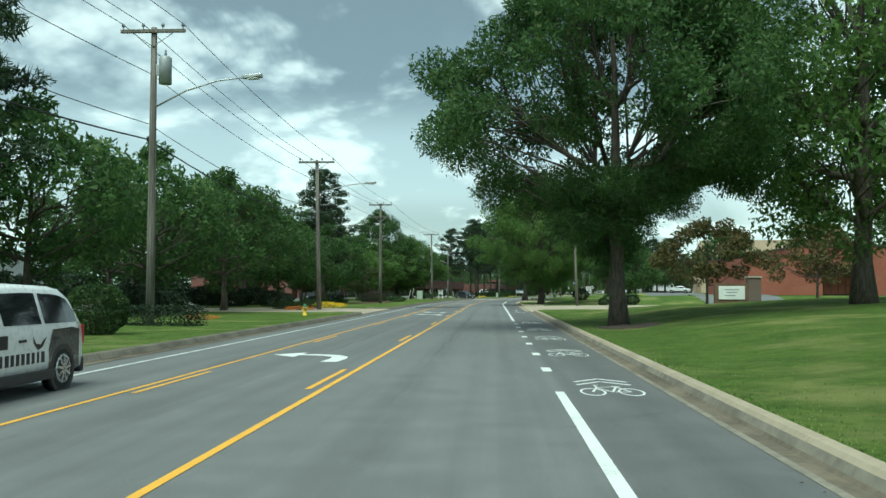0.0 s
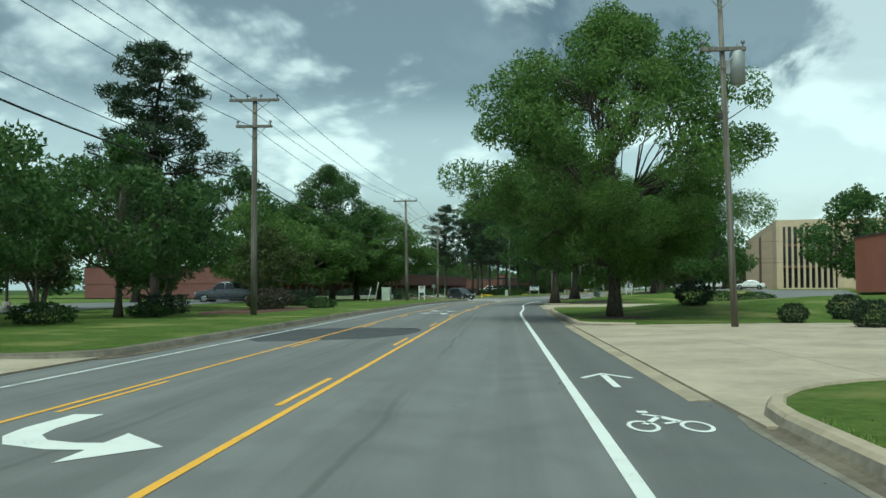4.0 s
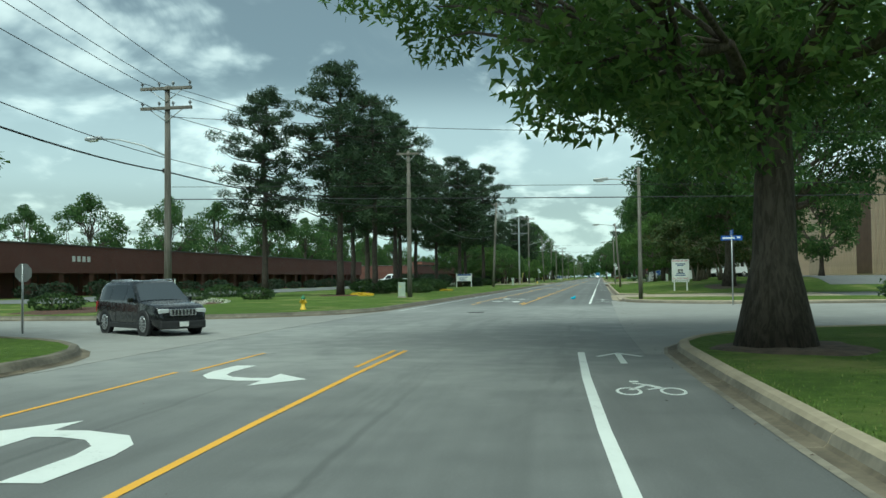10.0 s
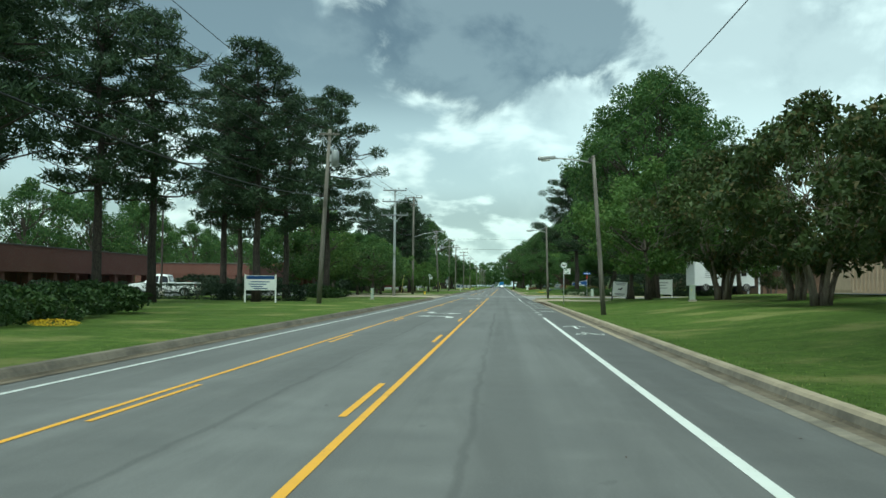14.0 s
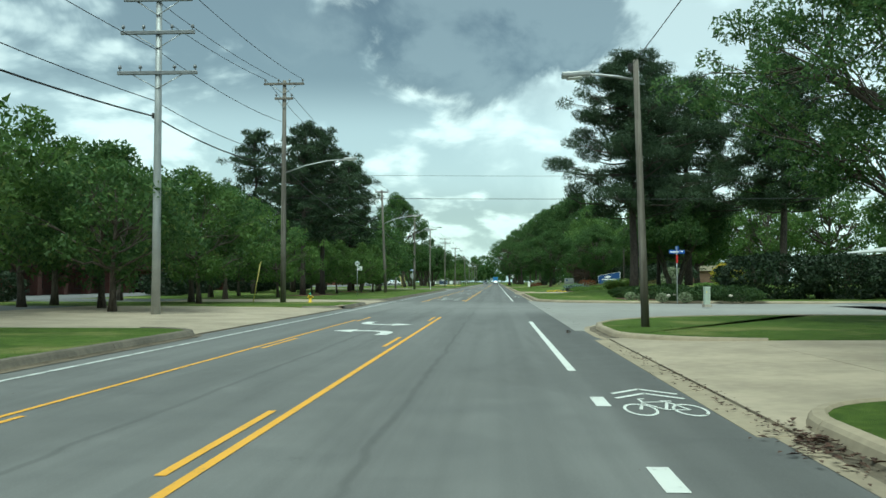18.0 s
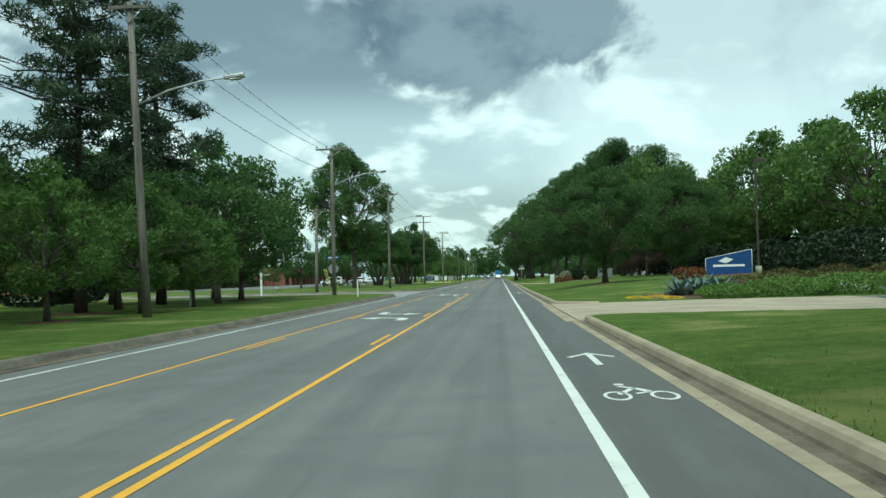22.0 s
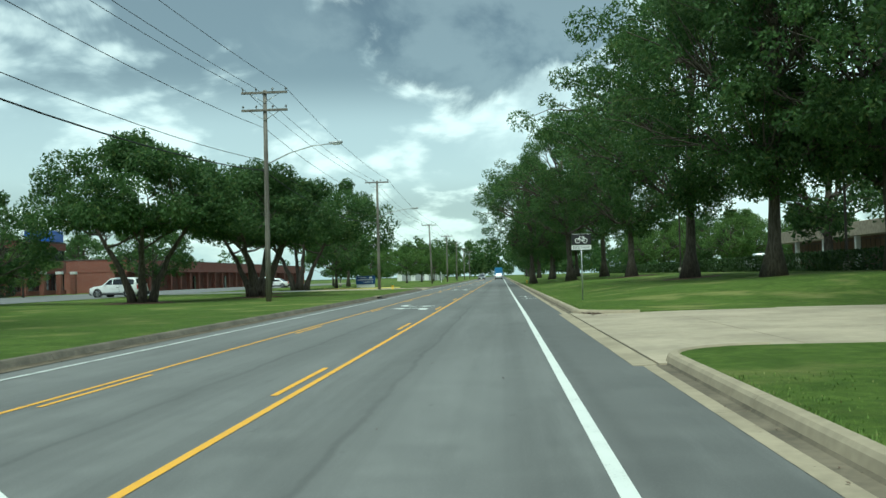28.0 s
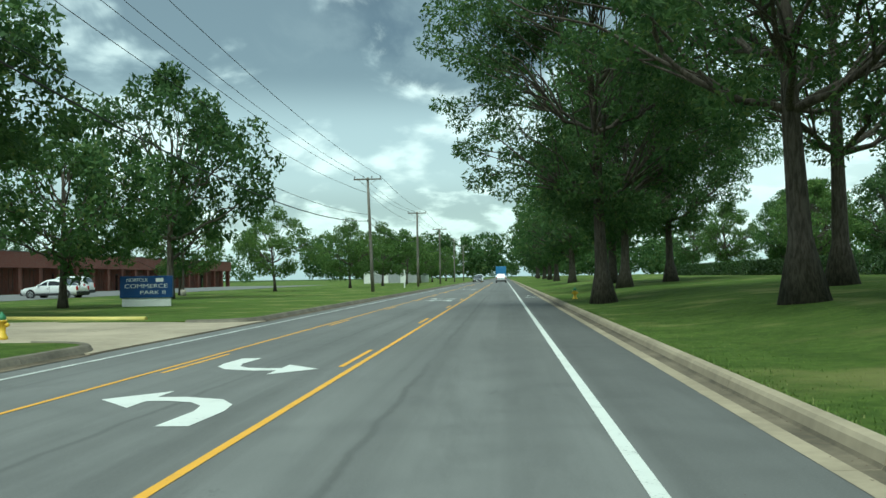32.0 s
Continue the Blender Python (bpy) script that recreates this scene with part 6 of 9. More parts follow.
# offices on the left further on
office = build_office(432.0, -55.0, 108.0, 24.0, 6.6, 1)
part("roof_panel", boxm(-3.0, 0.2, 103.0, 107.0, 6.8, 8.2, 0.05), M_STREETBLUE, office, "plain blue panel on the roof edge")
brick_row("brick_building", "low red brick office with white-capped piers", 548.0, -50.0, 118.0, 22.0, 4.6, 1.7, M_RED, 26, 1)
brick_row("brick_building", "low dark brick office half hidden behind tree trunks", 312.0, -33.0, 66.0, 16.0, 3.7, 1.5, M_DKRED, 15, 1)
# white building behind the trees at the start
w0 = thing("white_building", "low white building glimpsed between tree trunks", "building")
placed(w0, 40.0, -34.0)
wall_part(w0, -14, 0, 0, 34, 0, 3.6, M_WHITEPAINT)
part("coping", boxm(-14.1, 0.1, -0.1, 34.1, 3.6, 3.75, 0.02), M_COPING, w0)
part("roof", boxm(-13.7, -0.3, 0.3, 33.7, 3.754, 3.775), M_ROOFDECK, w0)
for i in range(7):
    window_unit(w0, "y", 3 + i * 4.6, 2.6, 0.9, 2.3, (0.0, 1), 1)

# orange brick building on the right at the start; its entrance front looks back along the road
rb = thing("brick_building", "orange-red brick office with a recessed glazed entrance", "building")
placed(rb, 103.0, 29.0, 0.9)
wall_part(rb, 0, 5.6, 0, 20, 0, 4.2, M_ORANGE)
wall_part(rb, 5.6, 26, 0.0, 22, 3.3, 5.2, M_ORANGE, "brick_fascia")
wall_part(rb, 5.6, 8.2, 0.0, 22, 0, 3.3, M_ORANGE)
wall_part(rb, 13.2, 26, 0.0, 22, 0, 3.3, M_ORANGE)
wall_part(rb, 8.2, 13.2, 2.6, 22, 0, 3.3, M_ORANGE)
part("coping", boxm(5.5, 26.1, -0.1, 22.1, 5.2, 5.35, 0.02), M_COPING, rb)
part("roof", boxm(5.9, 25.7, 0.3, 21.7, 5.354, 5.375), M_ROOFDECK, rb)
part("coping", boxm(-0.08, 5.5, -0.08, 20.1, 4.2, 4.32, 0.02), M_COPING, rb)
window_unit(rb, "x", 10.7, 4.8, 0.05, 3.2, (2.6, -1), 5)
for x in (16.2, 20.8, 24.2):
    window_unit(rb, "x", x, 1.5, 0.3, 3.0, (0.0, -1), 0)

# tan office with close vertical ribs
tb = thing("office_building", "tan office block with close vertical ribs over dark glass", "building")
placed(tb, 205.0, 31.5, 0.5)
L_, D_, H_ = 72.0, 26.0, 11.5
part("core", boxm(0.5, D_ - 0.5, 0.5, L_ - 0.5, 0, H_ - 0.3), M_WINDOW, tb)
wall_part(tb, 0.0, D_, 0.0, L_, H_ - 1.1, H_, M_TAN, "parapet")
wall_part(tb, 0.05, D_ - 0.05, 0.05, L_ - 0.05, 0, 0.7, M_TAN, "plinth")
for k, (a, c) in enumerate(((0, 7), (28, 34), (52, 58), (65, 72))):
    wall_part(tb, 0.02, 1.0, a + 0.02, c - 0.02, 0.7, H_ - 1.1, M_TAN if k != 1 else M_BROWNPANEL, "wall")
rib_me = boxm(-0.22, 0.32, -0.17, 0.17, 0.5, H_ - 0.9, 0.03)
rib_data = bpy.data.meshes.new("rib")
rib_me.to_mesh(rib_data)
rib_me.free()
rib_data.materials.append(M_TAN)
for k in range(84):
    y = 0.4 + k * 0.855
    if 7 < y < 28 or 34 < y < 52 or 58 < y < 65:
        part("rib", rib_data, None, tb).location = (0.2, y, 0)
for k in range(29):
    r = part("rib", rib_data, None, tb)
    r.location, r.rotation_euler = (0.7 + k * 0.87, 0.2, 0), (0, 0, radians(90))
wall_part(tb, 9.0, 15.0, -0.05, 0.3, 0.7, H_ - 1.1, M_TAN, "wall")
for zz in (3.9, 7.3):
    part("floor_band", boxm(0.25, D_ - 0.25, 0.25, L_ - 0.25, zz, zz + 0.35), M_BROWNPANEL, tb)

# pale flat-roofed building behind the oak row
pb = thing("office_building", "low building with a wide tan overhanging fascia over dark glass", "building")
placed(pb, 470.0, 34.0, 0.95)
part("fascia", boxm(-1.2, 24, 0, 57, 2.9, 4.1, 0.03), M_SHINGLE, pb)
wall_part(pb, 0.6, 23, 0.6, 56, 0, 2.9, M_BROWNPANEL)
for k in range(13):
    window_unit(pb, "y", 3 + k * 4.1, 3.2, 0.3, 2.7, (0.6, -1), 2)
    if k % 2 == 0:
        part("column", boxm(-0.9, -0.5, 0.8 + k * 4.1, 1.2 + k * 4.1, 0, 2.9, 0.02), M_ROOFMETAL, pb)

# white-roofed shed behind the hedge, and the long dark-windowed hall beyond
sh = thing("shed", "open shed with a white metal roof behind a hedge", "building")
placed(sh, 300.0, 32.0, 0.3)
rf = bmesh.new()
for x0, x1, z0, z1 in ((-1, 8, 3.2, 4.4), (8, 17, 4.4, 3.2)):
    vs = [rf.verts.new(c) for c in ((x0, -1, z0), (x1, -1, z1), (x1, 36, z1), (x0, 36, z0), (x0, -1, z0 + 0.12), (x1, -1, z1 + 0.12), (x1, 36, z1 + 0.12), (x0, 36, z0 + 0.12))]
    for q in ((0, 1, 2, 3), (7, 6, 5, 4), (0, 4, 5, 1), (1, 5, 6, 2), (2, 6, 7, 3), (3, 7, 4, 0)):
        rf.faces.new([vs[i] for i in q])
part("roof", rf, M_ROOFMETAL, sh)
wall_part(sh, 0.5, 15.5, 0.5, 34.5, 0, 3.2, M_BROWNPANEL)
for k in range(8):
    part("post", boxm(-0.1, 0.1, 0.2 + k * 4.9, 0.4 + k * 4.9, 0, 3.2), M_WHITEPAINT, sh)
hl = thing("long_hall", "long low hall with a strip of dark blue windows", "building")
placed(hl, 282.0, 52.0, 0.6)
wall_part(hl, 0, 12, 0, 70, 0, 3.4, M_ROOFMETAL)
for k in range(17):
    window_unit(hl, "y", 2.2 + k * 4.1, 3.8, 1.0, 2.4, (0.0, -1), 2)
for k in range(3):
    window_unit(hl, "x", 2.0 + k * 4.0, 3.4, 1.0, 2.4, (0.0, -1), 2)

# pale low warehouse far along the road
wh = thing("warehouse", "low pale metal warehouse far along the road", "building")
placed(wh, 690.0, -16.0)
wall_part(wh, -12, 0, 0, 26, 0, 2.5, M_ROOFMETAL)
part("roof", boxm(-12.3, 0.3, -0.3, 26.3, 2.5, 2.75, 0.03), M_ROOFMETAL, wh)
for k in range(3):
    part("loading_door", boxm(-10.6 + k * 3.9, -8.0 + k * 3.9, -0.05, 0.0, 0.05, 2.0), M_SIGNGREY, wh)

# car parks
for nm, s0, s1, n0, n1 in (("R", 40, 130, 21, 28.5), ("R", 197, 300, 19, 30), ("R", 455, 600, 22, 32), ("L", 40, 150, -33, -21), ("L", 175, 340, -35, -25), ("L", 440, 660, -49, -30)):
    k, w = max(4, round((s1 - s0) / 3)), 6
    gvs = [rd(s0 + (s1 - s0) * i / k, n0 + (n1 - n0) * j / (w - 1), gz(s0 + (s1 - s0) * i / k, n0 + (n1 - n0) * j / (w - 1)) + 0.03) for i in range(k + 1) for j in range(w)]
    gfs = [(i * w + j, i * w + j + 1, (i + 1) * w + j + 1, (i + 1) * w + j) for i in range(k) for j in range(w - 1)]
    tagged(part("car_park", mesh_from("car_park", gvs, gfs, M_LOT)), "grey asphalt car park behind the lawn", "car park", kind="structure")

# ---- vehicles ----


def wheel(parent, x, y, r, w=0.22):
    sg = 1 if x > 0 else -1
    ty = part("tyre", tubem([(x - w / 2, y, r), (x - w * 0.42, y, r), (x + w * 0.42, y, r), (x + w / 2, y, r)], [r * 0.92, r, r, r * 0.92], 24), M_BLACK, parent)
    rim = part("rim", tubem([(x + sg * w * 0.30, y, r), (x + sg * (w / 2 + 0.006), y, r), (x + sg * (w / 2 + 0.010), y, r)], [r * 0.68, r * 0.68, r * 0.63], 22), M_CHROME, ty)
    part("rim_well", tubem([(x + sg * w * 0.40, y, r), (x + sg * (w / 2 + 0.013), y, r)], r * 0.58, 20), M_DKPLASTIC, rim)
    for k in range(9):
        sp = part("spoke", boxm(-0.012, 0.012, -r * 0.055, r * 0.055, r * 0.02, r * 0.62), M_CHROME, rim)
        sp.matrix_basis = Matrix.Translation((x + sg * (w / 2 + 0.016), y, r)) @ Matrix.Rotation(2 * math.pi * k / 9, 4, "X")
    return ty


def loft(stations, seg_profile):
    """Skin through cross-sections; stations: (y, [(x, z)...]) with equal counts, mirrored by the caller."""
    bm = bmesh.new()
    rows = [[bm.verts.new((x, y, z)) for x, z in prof] for y, prof in stations]
    for a, b in zip(rows, rows[1:]):
        m = len(a)
        for k in range(m):
            bm.faces.new((a[k], a[(k + 1) % m], b[(k + 1) % m], b[k]))
    bm.faces.new(rows[0][::-1])
    bm.faces.new(rows[-1])
    bmesh.ops.recalc_face_normals(bm, faces=bm.faces)
    return bm


def car(kind, mat, label, category, roof=None):
    """A car, its front towards +y. kinds: suv, pickup, sedan, van."""
    L, W, H, belt, hood = {"suv": (4.8, 1.94, 1.74, 1.06, 1.05), "pickup": (5.7, 1.95, 1.82, 1.08, 1.08), "sedan": (4.7, 1.82, 1.45, 0.92, 0.88), "van": (5.1, 2.0, 1.74, 1.06, 0.98)}[kind]
    c = thing({"suv": "suv", "pickup": "pickup_truck", "sedan": "car", "van": "taxi_van"}[kind], label, category)
    hw, r = W / 2, {"sedan": 0.32, "suv": 0.37}.get(kind, 0.35)
    cl = 0.24
    f, b = L / 2, -L / 2
    # the roof line from tail to nose: heights over the length
    c0, r0 = {"suv": (b + 0.10, b + 0.50), "pickup": (-0.75, -0.50), "sedan": (b + 0.75, b + 1.50), "van": (b + 0.10, b + 0.62)}[kind]
    c1, r1 = {"suv": (f - 1.30, f - 2.05), "pickup": (f - 1.45, f - 2.15), "sedan": (f - 1.25, f - 2.05), "van": (f - 0.95, f - 1.95)}[kind]
    line = [(b, belt - 0.34), (b + 0.05, belt - 0.12)]
    if kind in ("suv", "van"):
        line += [(c0, belt + 0.02), (c0 + 0.6 * (r0 - c0), belt + 0.76 * (H - belt))]
    else:
        line += [(b + 0.12, belt - 0.02), (c0, belt + 0.01)]
    line += [(r0, H - 0.07), (r0 + 0.35, H - 0.02), ((r0 + r1) / 2, H), (r1 - 0.25, H - 0.015), (r1, H - 0.06), (c1, hood + 0.03), (c1 + 0.3, hood), (f - 0.45, hood - 0.07), (f - 0.14, hood - 0.17), (f - 0.03, hood - 0.32), (f, hood - 0.46)]

    def top(y):
        return ramp(y, *line)

    def half(y):
        return hw * ramp(y, (b, 0.88), (b + 0.12, 0.955), (b + 0.7, 1.0), (f - 1.2, 1.0), (f - 0.4, 0.96), (f - 0.1, 0.88), (f, 0.80))

    def side(y, z):
        return half(y) * (0.97 - 0.18 * max(0.0, z - belt) / (H - 0.1 - belt))

    def section(y):
        t, w = top(y), half(y)
        zb = min(belt, t - 0.05)
        ze = max(zb + 0.004, t - 0.10)
        xe = side(y, ze)
        h = [(0.82 * w, cl), (0.97 * w, cl + 0.10), (w, cl + 0.30), (0.995 * w, (cl + 0.30 + zb) / 2 + 0.04), (0.97 * w, zb), (xe, ze), (xe - 0.07, t - 0.025), (xe * 0.5, t)]
        return (y, [(-x, z) for x, z in h] + h[::-1])
    ys = sorted({y for y, z in line} | {b + 0.35, 0.0, -0.6, 0.6, f - 0.8})
    bm = loft([section(y) for y in ys], 16)
    for fc in bm.faces:
        fc.smooth = len(fc.verts) == 4
    part("body", bm, mat, c)
    if roof:
        part("roof", boxm(-hw * 0.72, hw * 0.72, r0 + 0.1, r1 - 0.1, H - 0.03, H + 0.012, 0.01), roof, c)

    def screen(name, ya, yb, dy):
        bm = bmesh.new()
        rows = []
        for y in (ya, yb):
            t = top(y)
            xe = side(y, max(belt, t - 0.10))
            rows.append([bm.verts.new((x, y + dy, z + 0.008)) for x, z in ((-xe + 0.09, t - 0.025), (-xe * 0.5, t), (xe * 0.5, t), (xe - 0.09, t - 0.025))])
        for k in range(3):
            bm.faces.new((rows[0][k], rows[0][k + 1], rows[1][k + 1], rows[1][k]))
        part(name, bm, M_SCREEN, c)
    screen("windscreen", c1 - 0.03, r1 + 0.06, 0.006)
    if kind in ("suv", "van"):
        screen("rear_window", c0 + 0.05, c0 + 0.6 * (r0 - c0), -0.012)
    else:
        screen("rear_window", c0 + 0.04, r0 - 0.04, -0.01)
    cuts = {"suv": (c0 + 0.30, b + 1.25, b + 1.33, 0.02, 0.10, c1 - 0.22), "van": (c0 + 0.22, b + 1.45, b + 1.55, 0.10, 0.20, c1 - 0.28), "sedan": (c0 + 0.45, 0.02, 0.10, c1 - 0.22), "pickup": (c0 + 0.12, 0.10, 0.18, c1 - 0.22)}[kind]
    for sg in (-1, 1):
        for ya, yb in zip(cuts[::2], cuts[1::2]):
            bm = bmesh.new()
            rows = []
            for k in range(7):
                y = ya + (yb - ya) * k / 6
                zt = max(belt + 0.06, top(y) - 0.15)
                rows.append([bm.verts.new((sg * (side(y, z) + 0.007), y, z)) for z in (belt + 0.04, zt)])
            for q0, q1 in zip(rows, rows[1:]):
                bm.faces.new((q0[0], q1[0], q1[1], q0[1]))
            part("side_window", bm, M_CARGLASS, c, "dark tinted window")
        mir = boxm(-0.10, 0.10, -0.06, 0.06, -0.08, 0.08, 0.03)
        mo = part("mirror", mir, mat if kind != "van" else M_DKPLASTIC, c)
        mo.location = (sg * (hw + 0.08), c1 - 0.35, belt + 0.05)
        for yy in ((r0 + r1) / 2 + 0.3, (r0 + r1) / 2 - 0.75):
            part("door_handle", boxm(sg * hw - 0.012, sg * hw + 0.02, yy - 0.10, yy + 0.10, belt - 0.22, belt - 0.18), M_DKPLASTIC, c)
        if kind != "van":
            part("door_seam", boxm(sg * hw - 0.01, sg * hw + 0.004, (r0 + r1) / 2 + 0.13, (r0 + r1) / 2 + 0.142, cl + 0.2, belt - 0.03), M_DKPLASTIC, c)
        part("headlamp", boxm(*sorted((sg * hw * 0.50, sg * hw * 0.86)), f - 0.30, f - 0.035, hood - 0.36, hood - 0.21, 0.03), M_HEADLAMP, c)
        part("tail_lamp", boxm(sg * hw * 0.86 - 0.07, sg * hw * 0.86 + 0.07, b - 0.01, b + 0.12, belt - 0.35, belt - 0.02, 0.02), M_TAIL, c)
        part("sill", boxm(sg * hw - 0.05, sg * hw + 0.015, b + 1.25, f - 1.25, cl - 0.02, cl + 0.14, 0.02), M_DKPLASTIC, c)
        for yy in (f - 0.92, b + 0.92):
            arch = tubem([(sg * (hw - 0.10), yy, r), (sg * (hw + 0.006), yy, r)], r * 1.17, 18)
            part("wheel_arch", arch, M_DKPLASTIC, c)
            wheel(c, sg * (hw - 0.10), yy, r)
    part("front_bumper", boxm(-hw * 0.84, hw * 0.84, f - 0.20, f + 0.03, cl - 0.02, cl + 0.24, 0.06), M_DKPLASTIC if kind != "van" else mat, c)
    part("rear_bumper", boxm(-hw * 0.92, hw * 0.92, b - 0.06, b + 0.1, cl - 0.02, cl + 0.26, 0.05), M_DKPLASTIC, c)
    if kind == "suv":
        gr = part("grille", boxm(-hw * 0.48, hw * 0.48, f - 0.10, f + 0.020, hood - 0.42, hood - 0.22, 0.02), M_CHROME, c)
        for k in range(7):
            x = (k - 3) * hw * 0.128
            part("grille_slot", boxm(x - 0.036, x + 0.036, f + 0.015, f + 0.024, hood - 0.40, hood - 0.24, 0.003), M_DKPLASTIC, gr)
    else:
        gr = part("grille", boxm(-hw * 0.42, hw * 0.42, f - 0.10, f + 0.012, hood - 0.46, hood - 0.28, 0.02), M_DKPLASTIC, c)
        for k in range(6):
            x = -hw * 0.36 + k * hw * 0.145
            part("grille_bar", boxm(x - 0.015, x + 0.015, f + 0.008, f + 0.022, hood - 0.44, hood - 0.30), M_CHROME, gr)
    part("number_plate", boxm(-0.16, 0.16, f + 0.045, f + 0.058, cl + 0.05, cl + 0.2), M_SIGNWHITE, c)
    part("number_plate", boxm(-0.16, 0.16, b - 0.072, b - 0.055, cl + 0.35, cl + 0.5), M_SIGNWHITE, c)
    if kind == "pickup":
        part("bed_floor", boxm(-hw * 0.85, hw * 0.85, b + 0.1, -0.8, belt + 0.0, belt + 0.012), M_BLACK, c)
        for sg in (-1, 1):
            part("bed_rail", boxm(sg * hw * 0.93 - 0.05, sg * hw * 0.93 + 0.05, b + 0.05, -0.78, belt - 0.02, belt + 0.06, 0.02), mat, c)
        part("tailgate", boxm(-hw * 0.9, hw * 0.9, b - 0.02, b + 0.06, 0.55, belt + 0.05, 0.02), mat, c)
    return c


def park(c, s, n, turn, z=None):
    c.matrix_basis = at(s, n, gz(s, n) if z is None else z, turn)
    return c


def side_panel(parent, name, outline, x, mat, label="", sg=1):
    bm = bmesh.new()
    bm.faces.new([bm.verts.new((sg * x, y, z)) for y, z in outline])
    return part(name, bm, mat, parent, label)


# taxi van waiting in the oncoming lane
van = park(car("van", M_CARWHITE, "white taxi van with black rear and lettered sides", "van"), 10.27, -4.11, 180, 0.0)
van.scale = (0.80, 0.80, 0.775)
for sg in (-1, 1):
    for k, w in enumerate((0.10, 0.06, 0.08, 0.09, 0.09, 0.09, 0.09, 0.10, 0.06, 0.10)):
        y = -0.98 + k * 0.15
        part("lettering_bar", boxm(*sorted((sg * 0.985, sg * 1.004)), y - w / 2, y + w / 2, 0.50, 0.67), M_SIGNBLACK, van)
    part("lettering_bar", boxm(*sorted((sg * 0.985, sg * 1.004)), 0.05, 0.75, 0.76, 0.96), M_SIGNBLACK, van)
    side_panel(van, "black_emblem", [(-1.10, 0.90), (-0.98, 0.84), (-0.90, 0.78), (-0.76, 0.80), (-0.66, 0.93), (-0.70, 0.80), (-0.82, 0.70), (-0.96, 0.74)], 1.004, M_SIGNBLACK, "", sg)
    side_panel(van, "rear_quarter", [(-2.20, 0.34), (-1.20, 0.34), (-1.16, 0.70), (-1.30, 1.00), (-1.95, 1.02), (-2.20, 0.98)], 1.0035, M_CARBLACK, "black rear quarter panel", sg)

suv = park(car("suv", M_CARBLACK, "black four-wheel-drive car at the mouth of the side street", "car"), 151.0, -7.3, -128, 0.005)
suv.scale = (0.70, 0.70, 0.74)
part("antenna", tubem([(0.55, -1.3, 1.70), (0.57, -1.55, 2.12)], 0.008, 6), M_DKPLASTIC, suv)
for sg in (-1, 1):
    part("roof_rail", tubem([(sg * 0.72, -1.55, 1.66), (sg * 0.72, -1.45, 1.735), (sg * 0.72, 0.10, 1.755), (sg * 0.72, 0.20, 1.70)], 0.02, 8), M_CHROME, suv)
park(car("pickup", M_CARGREY, "dark grey pickup in the car park", "pickup truck"), 124.0, -22.5, 92)
park(car("sedan", M_CARGREY, "dark car parked behind the hedge", "car"), 131.0, -23.5, 92)
park(car("pickup", M_CARWHITE, "white pickup parked before the brick building", "pickup truck"), 262.5, -26.5, 95)
park(car("suv", M_CARWHITE, "white car parked before the brick office", "car"), 573.0, -37.5, 85)
park(car("suv", M_CARWHITE, "white car on the car park beside the offices", "car"), 500.0, -31.0, 80)
park(car("sedan", M_CARWHITE, "white car on a far car park", "car"), 560.0, -32.0, 85)
park(car("pickup", M_CARSILVER, "silver pickup parked behind the oak row", "pickup truck"), 519.0, 29.0, -95, 1.0)
park(car("sedan", M_CARSILVER, "silver car parked behind the lawn", "car"), 430.0, 26.0, 85)
park(car("sedan", M_CARWHITE, "white car parked near the tan office", "car"), 199.0, 27.0, 80, 1.0)
park(car("suv", M_CARSILVER, "silver car far down the road", "car"), 668.0, 1.6, 0, 0.0)
park(car("sedan", M_CARGREY, "dark car far down the road", "car"), 690.0, -3.5, 180, 0.0)
park(car("suv", M_CARWHITE, "white car far down the road", "car"), 705.0, -3.5, 180, 0.0)


def step_van(label):
    """A white walk-in delivery van, front towards +y."""
    c = thing("delivery_van", label, "van")
    part("cargo_box", boxm(-1.05, 1.05, -3.3, 1.7, 0.55, 2.95, 0.06), M_CARWHITE, c)
    bm = loft([(1.7, [(-1.03, 0.55), (-1.03, 2.8), (1.03, 2.8), (1.03, 0.55)]), (2.3, [(-1.0, 0.55), (-0.98, 2.55), (0.98, 2.55), (1.0, 0.55)]), (2.75, [(-0.98, 0.55), (-0.96, 1.5), (0.96, 1.5), (0.98, 0.55)]), (3.1, [(-0.95, 0.6), (-0.93, 1.3), (0.93, 1.3), (0.95, 0.6)])], 4)
    part("cab", bm, M_CARWHITE, c)
    part("windscreen", mesh_from("windscreen", [(-0.88, 2.79, 1.52), (0.88, 2.79, 1.52), (0.9, 2.36, 2.42), (-0.9, 2.36, 2.42)], [(0, 1, 2, 3)], M_CARGLASS), None, c)
    for sg in (-1, 1):
        part("side_window", boxm(sg * 1.02, sg * 1.045, 1.55, 2.2, 1.55, 2.3), M_CARGLASS, c)
        for yy in (2.2, -2.1):
            wheel(c, sg * 0.92, yy, 0.40, 0.26)
        for k in range(6):
            part("lettering_bar", boxm(sg * 1.051, sg * 1.056, -2.2, -1.0 - 0.15 * (k % 3), 1.35 + k * 0.2, 1.43 + k * 0.2), M_SIGNGREY, c)
        part("lamp", boxm(sg * 0.7 - 0.12, sg * 0.7 + 0.12, 3.05, 3.12, 0.95, 1.15), M_HEADLAMP, c)
    part("bumper", boxm(-1.0, 1.0, 3.05, 3.25, 0.4, 0.62, 0.03), M_DKPLASTIC, c)
    return c


